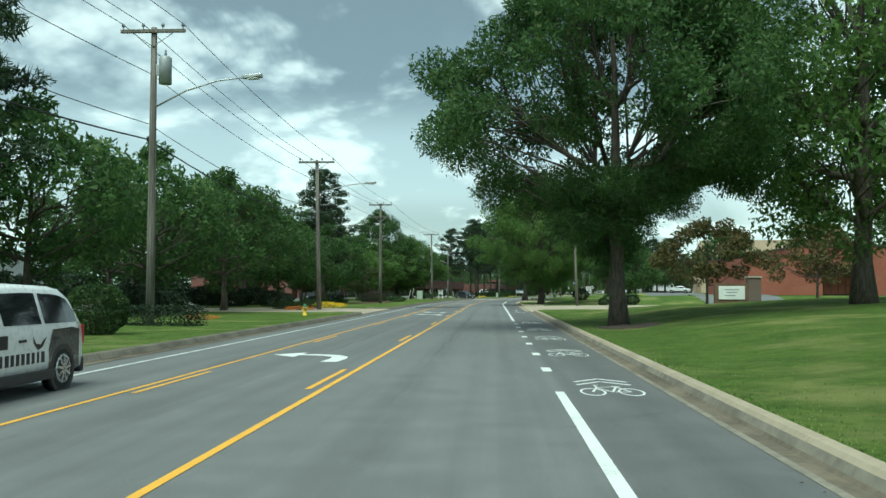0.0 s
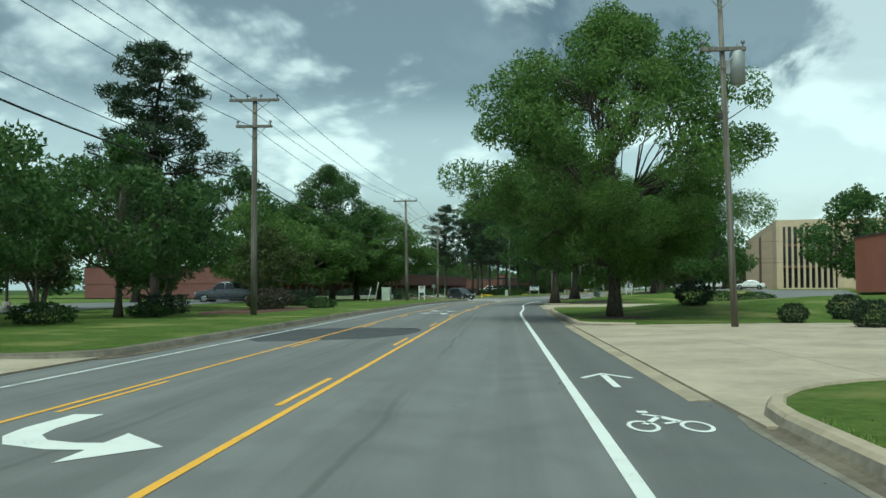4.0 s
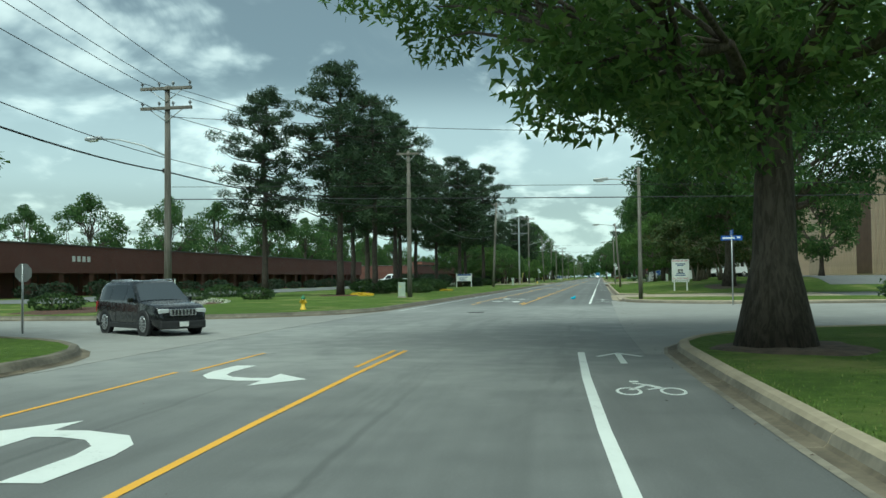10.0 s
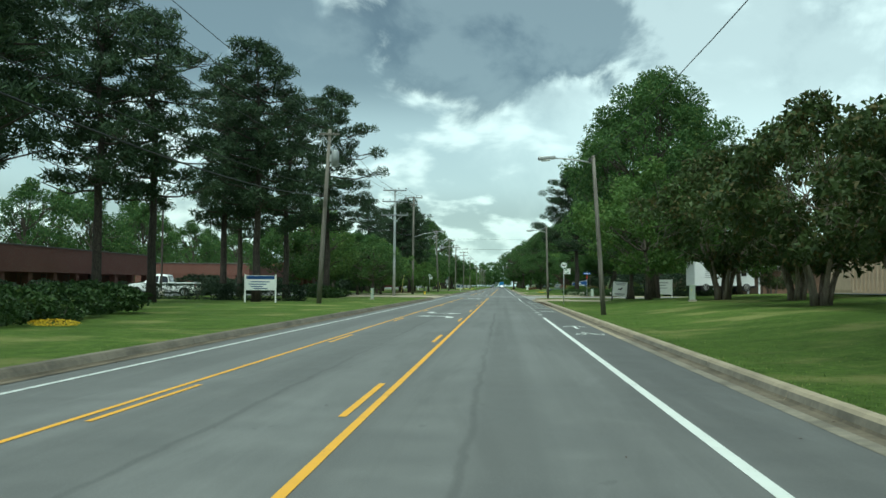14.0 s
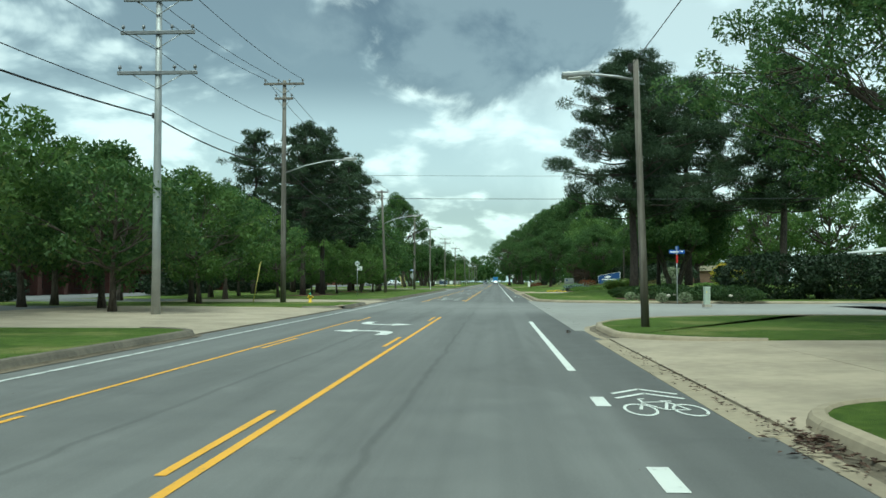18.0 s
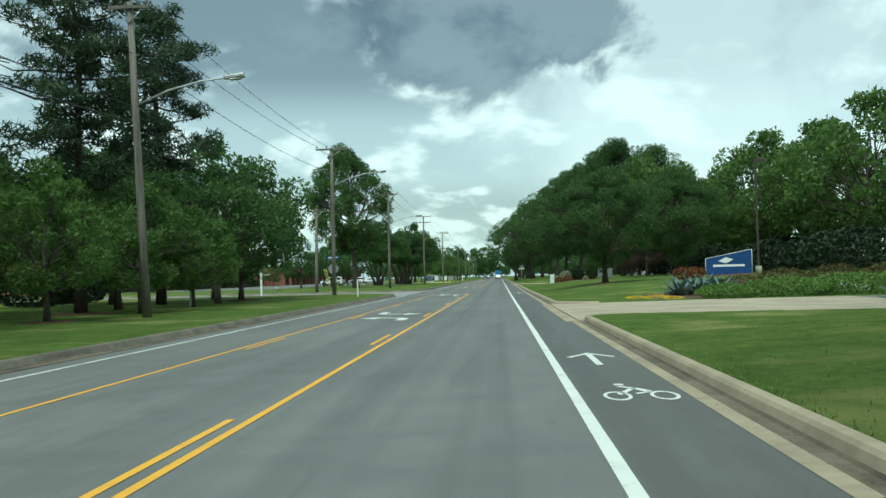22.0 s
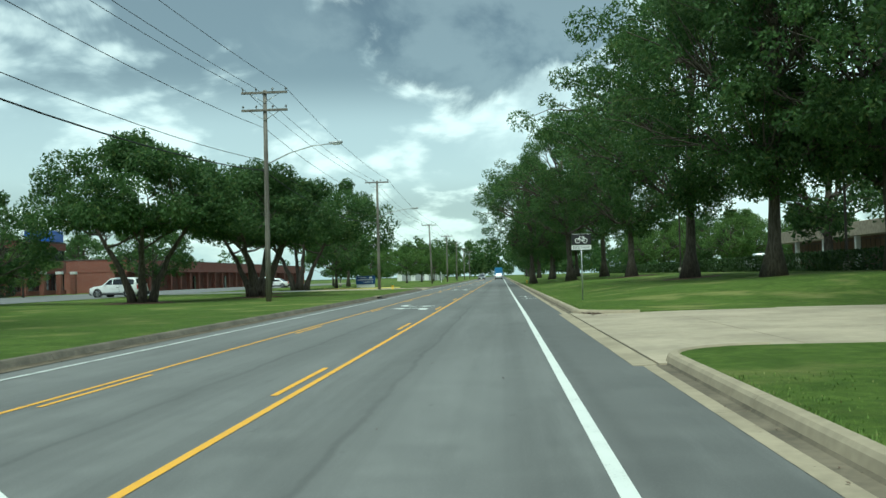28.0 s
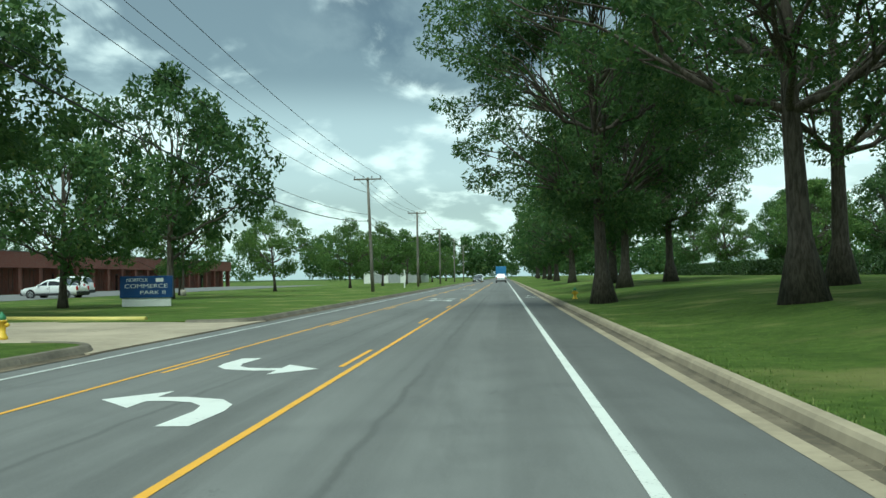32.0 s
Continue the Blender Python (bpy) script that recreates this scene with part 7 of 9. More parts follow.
sv = step_van("white walk-in delivery van parked behind the myrtles")
sv.matrix_basis = at(283.0, 23.5, 0.95, -78)


def box_truck(label, mat):
    c = thing("box_truck", label, "truck")
    part("cargo_box", boxm(-1.2, 1.2, -4.2, 1.6, 0.9, 3.5, 0.04), M_CARWHITE if mat is None else mat, c)
    part("cab", boxm(-1.05, 1.05, 1.75, 3.6, 0.55, 2.5, 0.15), mat or M_CARWHITE, c)
    part("windscreen", boxm(-0.95, 0.95, 3.56, 3.63, 1.5, 2.3), M_CARGLASS, c)
    part("chassis", boxm(-0.5, 0.5, -4.2, 3.4, 0.5, 0.9), M_DKPLASTIC, c)
    for sg in (-1, 1):
        for yy in (2.6, -2.6):
            wheel(c, sg * 0.98, yy, 0.46, 0.28)
        part("tail_lamp", boxm(sg * 1.0 - 0.1, sg * 1.0 + 0.1, -4.24, -4.19, 0.95, 1.15), M_TAIL, c)
    return c


box_truck("blue box truck far ahead on the road", M_CARBLUE).matrix_basis = at(712.0, 1.5, 0.0, 0)

# ---- signs, hydrants, cabinets ----


def words(parent, body, size, x, y, z, mat, wide=None, name="lettering"):
    """Raised letters on a face that looks towards -y, centred on x; wide squeezes them to a width."""
    cu = bpy.data.curves.new(name, "FONT")
    cu.body, cu.size, cu.align_x, cu.align_y, cu.extrude = body, size, "CENTER", "CENTER", 0.002
    tmp = bpy.data.objects.new(name, cu)
    scene.collection.objects.link(tmp)
    bpy.context.view_layer.update()
    me = bpy.data.meshes.new_from_object(tmp.evaluated_get(bpy.context.evaluated_depsgraph_get()))
    bpy.data.objects.remove(tmp, do_unlink=True)
    me.materials.clear()
    me.materials.append(mat)
    ob = part(name, me, None, parent)
    span = max(v.co.x for v in me.vertices) - min(v.co.x for v in me.vertices)
    f = wide / span if wide else 1.0
    ob.matrix_basis = pose(x, y, z, 90, 0, 0) @ Matrix.Diagonal((f, 1, 1, 1))
    return ob


def bars(parent, x0, x1, y, rows, mat, h=0.03, name="lettering_bar"):
    for k, (z, f0, f1) in enumerate(rows):
        part(name, boxm(x0 + (x1 - x0) * f0, x0 + (x1 - x0) * f1, y - 0.004, y, z - h / 2, z + h / 2), mat, parent)


def stood(ob, s, n, turn=0.0, z=None):
    ob.matrix_basis = at(s, n, gz(s, n) if z is None else z, turn)
    return ob


def hydrant(s, n, turn=0.0, sc=1.0):
    h = thing("fire_hydrant", "yellow fire hydrant with a green bonnet on the grass", "fire hydrant", "fire hydrants")
    part("barrel", tubem([(0, 0, -0.05), (0, 0, 0.06), (0, 0, 0.065), (0, 0, 0.12), (0, 0, 0.125), (0, 0, 0.44), (0, 0, 0.445), (0, 0, 0.49)], [0.15, 0.15, 0.12, 0.12, 0.095, 0.095, 0.135, 0.135], 14), M_HYDRANT, h)
    bn = part("bonnet", tubem([(0, 0, 0.49), (0, 0, 0.55), (0, 0, 0.61), (0, 0, 0.65), (0, 0, 0.655), (0, 0, 0.71)], [0.115, 0.11, 0.085, 0.045, 0.03, 0.028], 14), M_HYDTOP, h, "green domed bonnet")
    for a, r, ln in ((0, 0.05, 0.17), (180, 0.05, 0.17), (270, 0.07, 0.18)):
        c, w = math.cos(radians(a)), math.sin(radians(a))
        noz = part("nozzle", tubem([(c * 0.06, w * 0.06, 0.36), (c * ln, w * ln, 0.36)], [r, r * 0.92], 10), M_HYDRANT, h)
        part("cap", tubem([(c * (ln - 0.03), w * (ln - 0.03), 0.36), (c * ln, w * ln, 0.36), (c * (ln + 0.04), w * (ln + 0.04), 0.36)], [r * 1.15, r * 1.1, 0.022], 8), M_HYDRANT, noz)
    for k in range(6):
        a = k * math.pi / 3
        part("bolt", tubem([(0.118 * math.cos(a), 0.118 * math.sin(a), 0.435), (0.118 * math.cos(a), 0.118 * math.sin(a), 0.505)], 0.011, 6), M_GALV, h)
    h.matrix_basis = at(s, n, gz(s, n), turn, sc)
    return h


for s, n, a in ((42.9, -6.65, 200), (163.6, -7.6, 160), (300.3, -8.0, 190), (535.0, 5.4, 20), (510.0, -8.2, 180)):
    hydrant(s, n, a, 0.78)


def cabinet(s, n, w, d, h, mat, label, turn=0.0):
    c = thing("utility_cabinet", label, "utility cabinet", "utility cabinets")
    part("plinth", boxm(-w / 2 - 0.05, w / 2 + 0.05, -d / 2 - 0.05, d / 2 + 0.05, -0.05, 0.08, 0.01), M_CONC, c)
    part("body", boxm(-w / 2, w / 2, -d / 2, d / 2, 0.08, h - 0.06, 0.015), mat, c)
    part("lid", boxm(-w / 2 - 0.02, w / 2 + 0.02, -d / 2 - 0.02, d / 2 + 0.02, h - 0.06, h, 0.02), mat, c)
    k = 2 if w > 0.6 else 1
    for i in range(k):
        x0 = -w / 2 + 0.03 + i * (w - 0.03) / k
        dr = part("door", boxm(x0, x0 + (w - 0.06) / k - 0.02, -d / 2 - 0.012, -d / 2, 0.14, h - 0.10, 0.005), mat, c)
        part("handle", boxm(x0 + (w - 0.06) / k - 0.10, x0 + (w - 0.06) / k - 0.06, -d / 2 - 0.035, -d / 2 - 0.012, h * 0.5, h * 0.5 + 0.12, 0.005), M_GALV, dr)
    bars(c, -w / 2, w / 2, -d / 2 - 0.013, [(h - 0.25, 0.15, 0.4)], M_GUARD, 0.06, "warning_label")
    return stood(c, s, n, turn)


cabinet(130.5, -10.3, 0.75, 0.6, 1.25, M_UTIL, "pale green steel utility cabinet on the verge")
cabinet(184.0, -8.2, 0.42, 0.40, 0.9, M_UTIL, "small pale green utility box beside a pole", 10)
cabinet(257.7, -8.5, 0.22, 0.22, 0.85, M_UTIL, "narrow pale green cable pedestal on the verge")
cabinet(233.6, 10.6, 0.25, 0.25, 0.8, M_UTIL, "narrow pale green cable pedestal on the lawn")
cabinet(294.8, 11.7, 0.25, 0.25, 0.9, M_UTIL, "narrow pale green cable pedestal near the corner", 8)
cabinet(412.8, 7.6, 0.42, 0.42, 0.95, M_SIGNWHITE, "pale grey utility box on the lawn")
cabinet(134.4, 8.6, 0.42, 0.42, 0.92, M_DKUTIL, "dark green cable pedestal on the lawn")
cabinet(142.7, -12.3, 0.85, 0.55, 0.52, M_DKUTIL, "low dark green utility box under the trees")
cabinet(142.3, -11.2, 0.75, 0.55, 0.50, M_DKUTIL, "low dark green utility box beside its twin")
cabinet(141.3, -13.0, 0.34, 0.30, 0.42, M_STUMP, "small rusty brown utility box on the grass")
# sawn-off tree stump with root flares
pl = thing("tree_stump", "low sawn-off tree stump with dark bark on the lawn", "tree stump")
bm = bmesh.new()
ring = [(-0.06, 1.12), (0.03, 1.0), (0.12, 0.92), (0.19, 0.90)]
rows_ = [[bm.verts.new((math.cos(a) * 0.42 * f * (1 + 0.13 * math.sin(5 * a + 1) + 0.05 * math.sin(11 * a)), math.sin(a) * 0.36 * f * (1 + 0.13 * math.sin(5 * a + 1)), z + (0.02 * math.sin(2 * a) if f < 0.91 else 0)))
          for a in [2 * math.pi * k / 26 for k in range(26)]] for z, f in ring]
for a, b in zip(rows_, rows_[1:]):
    for k in range(26):
        bm.faces.new((a[k], a[(k + 1) % 26], b[(k + 1) % 26], b[k]))
part("bark", bm, M_BARK, pl)
part("cut_face", tubem([(0.0, 0, 0.10), (0.0, 0, 0.185), (0.0, 0, 0.195)], [0.36, 0.33, 0.30], 18), M_CUTWOOD, pl, "pale weathered saw cut")
part("raised_cut", tubem([(-0.12, 0.02, 0.15), (-0.12, 0.02, 0.225), (-0.12, 0.02, 0.232)], [0.20, 0.18, 0.16], 14), M_CUTWOOD, pl, "pale step of the saw cut")
stood(pl, 134.0, 5.6, 20)


def two_post_sign(s, n, w, top, bottom, label, panel=None, turn=0.0, post_h=None):
    g = thing("sign", label, "sign", "signs")
    ph = post_h or top + 0.06
    for sg in (-1, 1):
        part("post", boxm(sg * (w / 2 + 0.05) - 0.045, sg * (w / 2 + 0.05) + 0.045, -0.045, 0.045, -0.05, ph, 0.006), M_WHITEPAINT, g)
    bd = part("board", boxm(-w / 2, w / 2, -0.02, 0.02, bottom, top, 0.004), panel or M_SIGNWHITE, g)
    stood(g, s, n, turn)
    return g, bd


g, bd = two_post_sign(139.6, -9.0, 0.56, 1.36, 0.58, "white two-post property sign with a grey picture and a blue band", turn=-22)
part("picture", boxm(-0.24, 0.24, -0.027, -0.021, 1.12, 1.33), M_SIGNGREY, bd, "grey printed picture")
part("band", boxm(-0.28, 0.28, -0.027, -0.021, 0.58, 0.72), M_SIGNBLUE, bd, "dark blue band")
bars(bd, -0.25, 0.25, -0.022, [(1.04, 0.1, 0.9), (0.96, 0.0, 0.8)], M_SIGNGREY, 0.025)
g, bd = two_post_sign(242.0, -13.0, 1.7, 1.60, 0.72, "white two-post property sign with a blue heading on the lawn", turn=6)
part("panel", boxm(-0.83, 0.83, -0.027, -0.021, 1.38, 1.58), M_SIGNBLUE, bd)
bars(bd, -0.7, 0.7, -0.022, [(1.22, 0.1, 0.9), (1.08, 0.0, 0.75), (0.94, 0.1, 0.6), (0.82, 0.2, 0.8)], M_SIGNBLUE, 0.05)

# sale board on short legs
g = thing("sale_sign", "tall white board with red lettering on wooden legs", "sign")
for sg in (-1, 1):
    part("leg", boxm(sg * 0.42 - 0.045, sg * 0.42 + 0.045, 0.02, 0.11, -0.05, 1.9, 0.006), M_WHITEPAINT, g)
bd = part("board", boxm(-0.58, 0.58, -0.02, 0.02, 0.60, 2.15, 0.004), M_SIGNWHITE, g)
words(bd, "FOR SALE OR LEASE", 0.15, 0, -0.024, 2.05, M_SIGNRED, 1.06)
words(bd, "FULL FLOOR OFFICE", 0.13, 0, -0.024, 0.84, M_SIGNRED, 1.06)
words(bd, "SPACE AVAILABLE", 0.13, 0, -0.024, 0.69, M_SIGNBLACK, 1.0)
bars(bd, -0.5, 0.5, -0.021, [(1.84, 0.18, 0.82), (1.74, 0.28, 0.72), (1.18, 0.22, 0.8), (1.06, 0.15, 0.85)], M_SIGNBLUE, 0.06)
part("logo", boxm(-0.16, 0.16, -0.026, -0.021, 1.24, 1.46, 0.0), M_SIGNBLACK, bd)
part("logo_stripe", boxm(-0.10, 0.12, -0.031, -0.026, 1.31, 1.38, 0.0), M_SIGNWHITE, bd)
stood(g, 195.3, 8.9, -4)


def bus_sign(s, n, top, turn=0.0):
    g = thing("bus_stop_sign", "bus stop sign with round disc and panel on steel post", "street sign", "bus stop signs")
    part("post", tubem([(0, 0, -0.1), (0, 0, top + 0.18)], 0.028, 8), M_GALV, g)
    bm = tubem([(0, -0.035, top), (0, -0.05, top)], 0.21, 24)
    d = part("disc", bm, M_SIGNWHITE, g)
    bm = bmesh.new()
    for k in range(24):
        a, b = 2 * math.pi * k / 24, 2 * math.pi * (k + 1) / 24
        q = [bm.verts.new((r * math.cos(x), -0.053, top + r * math.sin(x))) for r, x in ((0.20, a), (0.20, b), (0.175, b), (0.175, a))]
        bm.faces.new(q[::-1])
    part("rim", bm, M_SIGNGREEN, d)
    part("bus_symbol", boxm(-0.10, 0.10, -0.056, -0.051, top - 0.04, top + 0.09, 0.0), M_SIGNBLACK, d)
    part("bus_window", boxm(-0.08, 0.08, -0.060, -0.0565, top + 0.015, top + 0.07, 0.0), M_SIGNWHITE, d)
    for sg in (-1, 1):
        part("bus_wheel", boxm(sg * 0.07 - 0.02, sg * 0.07 + 0.02, -0.056, -0.051, top - 0.075, top - 0.042, 0.0), M_SIGNBLACK, d)
    p = part("panel", boxm(0.035, 0.42, -0.045, -0.035, top - 0.56, top - 0.22, 0.002), M_SIGNWHITE, g)
    bars(p, 0.06, 0.40, -0.046, [(top - 0.27, 0.0, 0.45), (top - 0.33, 0.0, 0.5), (top - 0.44, 0.4, 0.9), (top - 0.50, 0.1, 0.7)], M_SIGNGREEN, 0.03)
    return stood(g, s, n, turn)


bus_sign(247.6, 5.3, 2.5)
bus_sign(327.0, -9.5, 2.6)

g = thing("notice_board", "tilted white notice board with a dark animal shape on black legs", "sign")
for sg in (-1, 1):
    part("leg", boxm(sg * 0.55 - 0.05, sg * 0.55 + 0.05, 0.02, 0.10, -0.05, 1.45, 0.006), M_DKPLASTIC, g)
bd = part("board", boxm(-0.55, 0.55, -0.02, 0.02, 0.40, 1.55, 0.004), M_SIGNWHITE, g)
bars(bd, -0.5, 0.5, -0.021, [(1.45, 0.05, 0.95), (1.33, 0.2, 0.85), (0.62, 0.1, 0.9), (0.53, 0.2, 0.8)], M_SIGNGREY, 0.06)
part("dark_shape", boxm(-0.14, 0.12, -0.026, -0.021, 0.92, 1.02, 0.0), M_SIGNBLACK, bd)
part("dark_shape", boxm(0.08, 0.20, -0.026, -0.021, 1.02, 1.10, 0.0), M_SIGNBLACK, bd)
g.matrix_basis = at(261.0, 10.5, gz(261, 10.5), -8) @ Matrix.Rotation(radians(4), 4, "Y")


def street_name(s, n, top, plates, label, turn=0.0, extra=None, disc=0.40, drop_z=0.95):
    g = thing("street_name_sign", label, "street sign", "street name signs")
    part("post", tubem([(0, 0, -0.1), (0, 0, top)], 0.026, 8), M_GALV, g)
    for a, z in plates:
        pl_ = part("plate", boxm(-0.42, 0.42, -0.012, 0.012, z - 0.10, z + 0.10, 0.004), M_STREETBLUE, g, "blue street name plate")
        pl_.matrix_basis = pose(0, 0, 0, 0, 0, a)
        bars(pl_, -0.38, 0.38, -0.013, [(z, 0.02, 0.66), (z + 0.02, 0.76, 0.95)], M_SIGNWHITE, 0.07)
    if extra == "red":
        part("red_plate", boxm(-0.05, 0.05, -0.04, -0.028, top - 0.9, top - 0.45, 0.003), M_SIGNRED, g)
    if extra == "back":
        bm = bmesh.new()
        vs = [bm.verts.new((disc * math.cos(radians(22.5 + 45 * k)), 0.03, top - drop_z + disc * math.sin(radians(22.5 + 45 * k)))) for k in range(8)]
        f = bm.faces.new(vs)
        r = bmesh.ops.extrude_face_region(bm, geom=[f])
        for v in r["geom"]:
            if isinstance(v, bmesh.types.BMVert):
                v.co.y += 0.004
        part("stop_plate", bm, M_SIGNGREY, g, "bare grey back of a stop sign")
    return stood(g, s, n, turn)


street_name(169.1, 8.8, 2.95, ((0, 2.62), (90, 2.84)), "blue street name plates on a steel post at the corner")
street_name(302.4, 11.8, 3.05, ((0, 2.76), (90, 2.97)), "blue street name plates with a red plate on a steel post", extra="red")
street_name(386.4, -10.3, 2.9, ((90, 2.55), (0, 2.8)), "blue street name plates above the grey back of a stop sign", extra="back")


def post_sign(s, n, h, w, label):
    g = thing("marker_post", label, "post", "marker posts")
    part("post", boxm(-w / 2, w / 2, -w / 2, w / 2, -0.05, h, 0.01), M_WHITEPAINT, g)
    part("cap", boxm(-w / 2 - 0.008, w / 2 + 0.008, -w / 2 - 0.008, w / 2 + 0.008, h, h + 0.03, 0.004), M_SIGNGREY, g)
    return stood(g, s, n)


post_sign(376.9, -7.0, 1.1, 0.09, "white marker post on the verge")
post_sign(390.5, -16.9, 1.8, 0.14, "white marker post on the lawn")
post_sign(595.0, -9.0, 2.0, 0.12, "white sign post far along the verge")
post_sign(360.5, -12.5, 1.3, 0.10, "white marker post under the pines")
post_sign(162.0, -12.0, 1.2, 0.05, "thin white marker stake on the lawn")
for s, n, tilt, h in ((141.0, -10.5, -20, 1.45), (128.8, -11.6, 14, 1.3), (132.8, -12.0, 12, 1.8)):
    g = thing("guy_guard", "pale leaning guy-wire guard", "guy guard", "guy guards")
    part("sleeve", tubem([(0, 0, -0.05), (0, 0, h)], [0.035, 0.03], 8), M_WHITEPAINT, g)
    part("anchor", tubem([(0, 0, -0.1), (0, 0, 0.06)], 0.05, 8), M_GALV, g)
    g.matrix_basis = at(s, n, 0.12) @ Matrix.Rotation(radians(tilt), 4, "Y")
for s, n, tilt in ((401.4, -13.3, -15), (401.9, -13.2, -15), (402.3, -12.6, -17)):
    g = thing("guy_guard", "yellow leaning guy-wire guard on the grass", "guy guard", "guy guards")
    part("sleeve", tubem([(0, 0, -0.05), (0, 0, 2.2)], [0.022, 0.02], 8), M_GUARD, g)
    part("anchor", tubem([(0, 0, -0.1), (0, 0, 0.06)], 0.05, 8), M_GALV, g)
    g.matrix_basis = at(s, n, 0.12) @ Matrix.Rotation(radians(tilt), 4, "Y")

# bike lane sign
g = thing("bike_lane_sign", "black and white bike lane sign on a thin steel post", "street sign")
part("post", tubem([(0, 0, -0.1), (0, 0, 2.72)], 0.026, 8), M_GALV, g)
p = part("plate", boxm(-0.40, 0.40, -0.045, -0.033, 2.26, 2.72, 0.003), M_SIGNBLACK, g)
part("border", boxm(-0.385, 0.385, -0.048, -0.0455, 2.695, 2.705), M_SIGNWHITE, p)
for cx in (-0.15, 0.15):
    bm = bmesh.new()
    for k in range(18):
        a, b = 2 * math.pi * k / 18, 2 * math.pi * (k + 1) / 18
        q = [bm.verts.new((cx + r * math.cos(x), -0.048, 2.43 + r * math.sin(x))) for r, x in ((0.105, a), (0.105, b), (0.08, b), (0.08, a))]
        bm.faces.new(q[::-1])
    part("bicycle_wheel", bm, M_SIGNWHITE, p)
for k, (x0, z0, x1, z1) in enumerate(((-0.15, 2.43, -0.06, 2.58), (-0.06, 2.58, 0.10, 2.58), (-0.08, 2.54, 0.0, 2.43), (0.0, 2.43, 0.10, 2.58), (0.0, 2.43, 0.15, 2.43), (0.15, 2.43, 0.09, 2.60), (-0.06, 2.58, -0.07, 2.62), (0.05, 2.60, 0.13, 2.60))):
    part("bicycle_tube", tubem([(x0, -0.048, z0), (x1, -0.048, z1)], 0.011, 5), M_SIGNWHITE, p)
p2 = part("name_plate", boxm(-0.40, 0.40, -0.045, -0.033, 2.06, 2.24, 0.003), M_SIGNWHITE, g)
words(p2, "BIKE LANE", 0.15, 0, -0.048, 2.15, M_SIGNBLACK, 0.70)
stood(g, 459.6, 5.6)

# monument signs
g = thing("monument_sign", "low white monument sign between dark brick pillars", "sign")
part("wall", baked(boxm(-0.9, 0.9, -0.2, 0.2, -0.1, 1.45), "wall", M_BROWNPANEL, True), None, g)
part("panel", boxm(-0.72, 0.72, -0.25, -0.2, 0.55, 1.3, 0.02), M_SIGNWHITE, g)
bars(g, -0.5, 0.5, -0.252, [(1.10, 0.1, 0.9), (0.95, 0.2, 0.8), (0.78, 0.1, 0.7)], M_SIGNGREY, 0.05)
part("pillar", boxm(0.9, 1.6, -0.3, 0.3, -0.1, 1.75, 0.02), M_DKRED, g)
part("pillar_cap", boxm(0.85, 1.65, -0.35, 0.35, 1.75, 1.85, 0.02), M_CONC, g)
stood(g, 52.7, 15.4)

g = thing("company_sign", "slanted blue company sign with a pale diamond, behind agaves", "sign")
bm = bmesh.new()
q = [bm.verts.new(v) for v in ((-1.6, 0, 0.0), (1.6, 0, 0.0), (1.6, 0, 1.75), (-1.6, 0, 1.15), (-1.6, 0.3, 0.0), (1.6, 0.3, 0.0), (1.6, 0.3, 1.75), (-1.6, 0.3, 1.15))]
for f in ((0, 1, 2, 3), (7, 6, 5, 4), (0, 4, 5, 1), (1, 5, 6, 2), (2, 6, 7, 3), (3, 7, 4, 0)):
    bm.faces.new([q[i] for i in f])
part("body", bm, M_SIGNBLUE, g)
bm = bmesh.new()
bm.faces.new([bm.verts.new(v) for v in ((-0.75, -0.006, 0.95), (-0.2, -0.006, 0.78), (0.35, -0.006, 1.05), (-0.2, -0.006, 1.22))])
part("diamond_mark", bm, M_SIGNWHITE, g)
bars(g, -1.3, 1.3, -0.001, [(0.62, 0.08, 0.92)], M_SIGNWHITE, 0.16)
for p0, p1 in (((-1.6, 0.0), (-1.6, 1.15)), ((-1.6, 1.15), (1.6, 1.75)), ((1.6, 1.75), (1.6, 0.0))):
    part("border", tubem([(p0[0], -0.006, p0[1]), (p1[0], -0.006, p1[1])], 0.02, 6), M_SIGNWHITE, g)
part("base", boxm(-1.4, 1.4, 0.05, 0.25, -0.6, 0.0), M_CONC, g)
stood(g, 379.4, 17.4, -12, 1.0)
g.scale = (0.92, 0.92, 0.92)

g = thing("park_sign", "blue and white business park sign on the lawn", "sign")
part("base", boxm(-1.25, 1.25, -0.1, 0.1, 0.0, 0.45, 0.01), M_SIGNWHITE, g)
bd = part("board", boxm(-1.35, 1.35, -0.16, 0.16, 0.45, 1.6, 0.02), M_SIGNBLUE, g)
words(bd, "NORFOLK", 0.26, -0.45, -0.166, 1.38, M_SIGNWHITE, 1.1)
words(bd, "COMMERCE", 0.30, 0.0, -0.166, 1.06, M_SIGNWHITE, 2.2)
words(bd, "PARK II", 0.28, 0.35, -0.166, 0.72, M_SIGNWHITE, 1.3)
part("diamond_mark", boxm(0.5, 0.9, -0.168, -0.161, 1.28, 1.48), M_SIGNWHITE, bd)
stood(g, 533.0, -14.2, 8)
g.scale = (0.87, 0.87, 0.87)

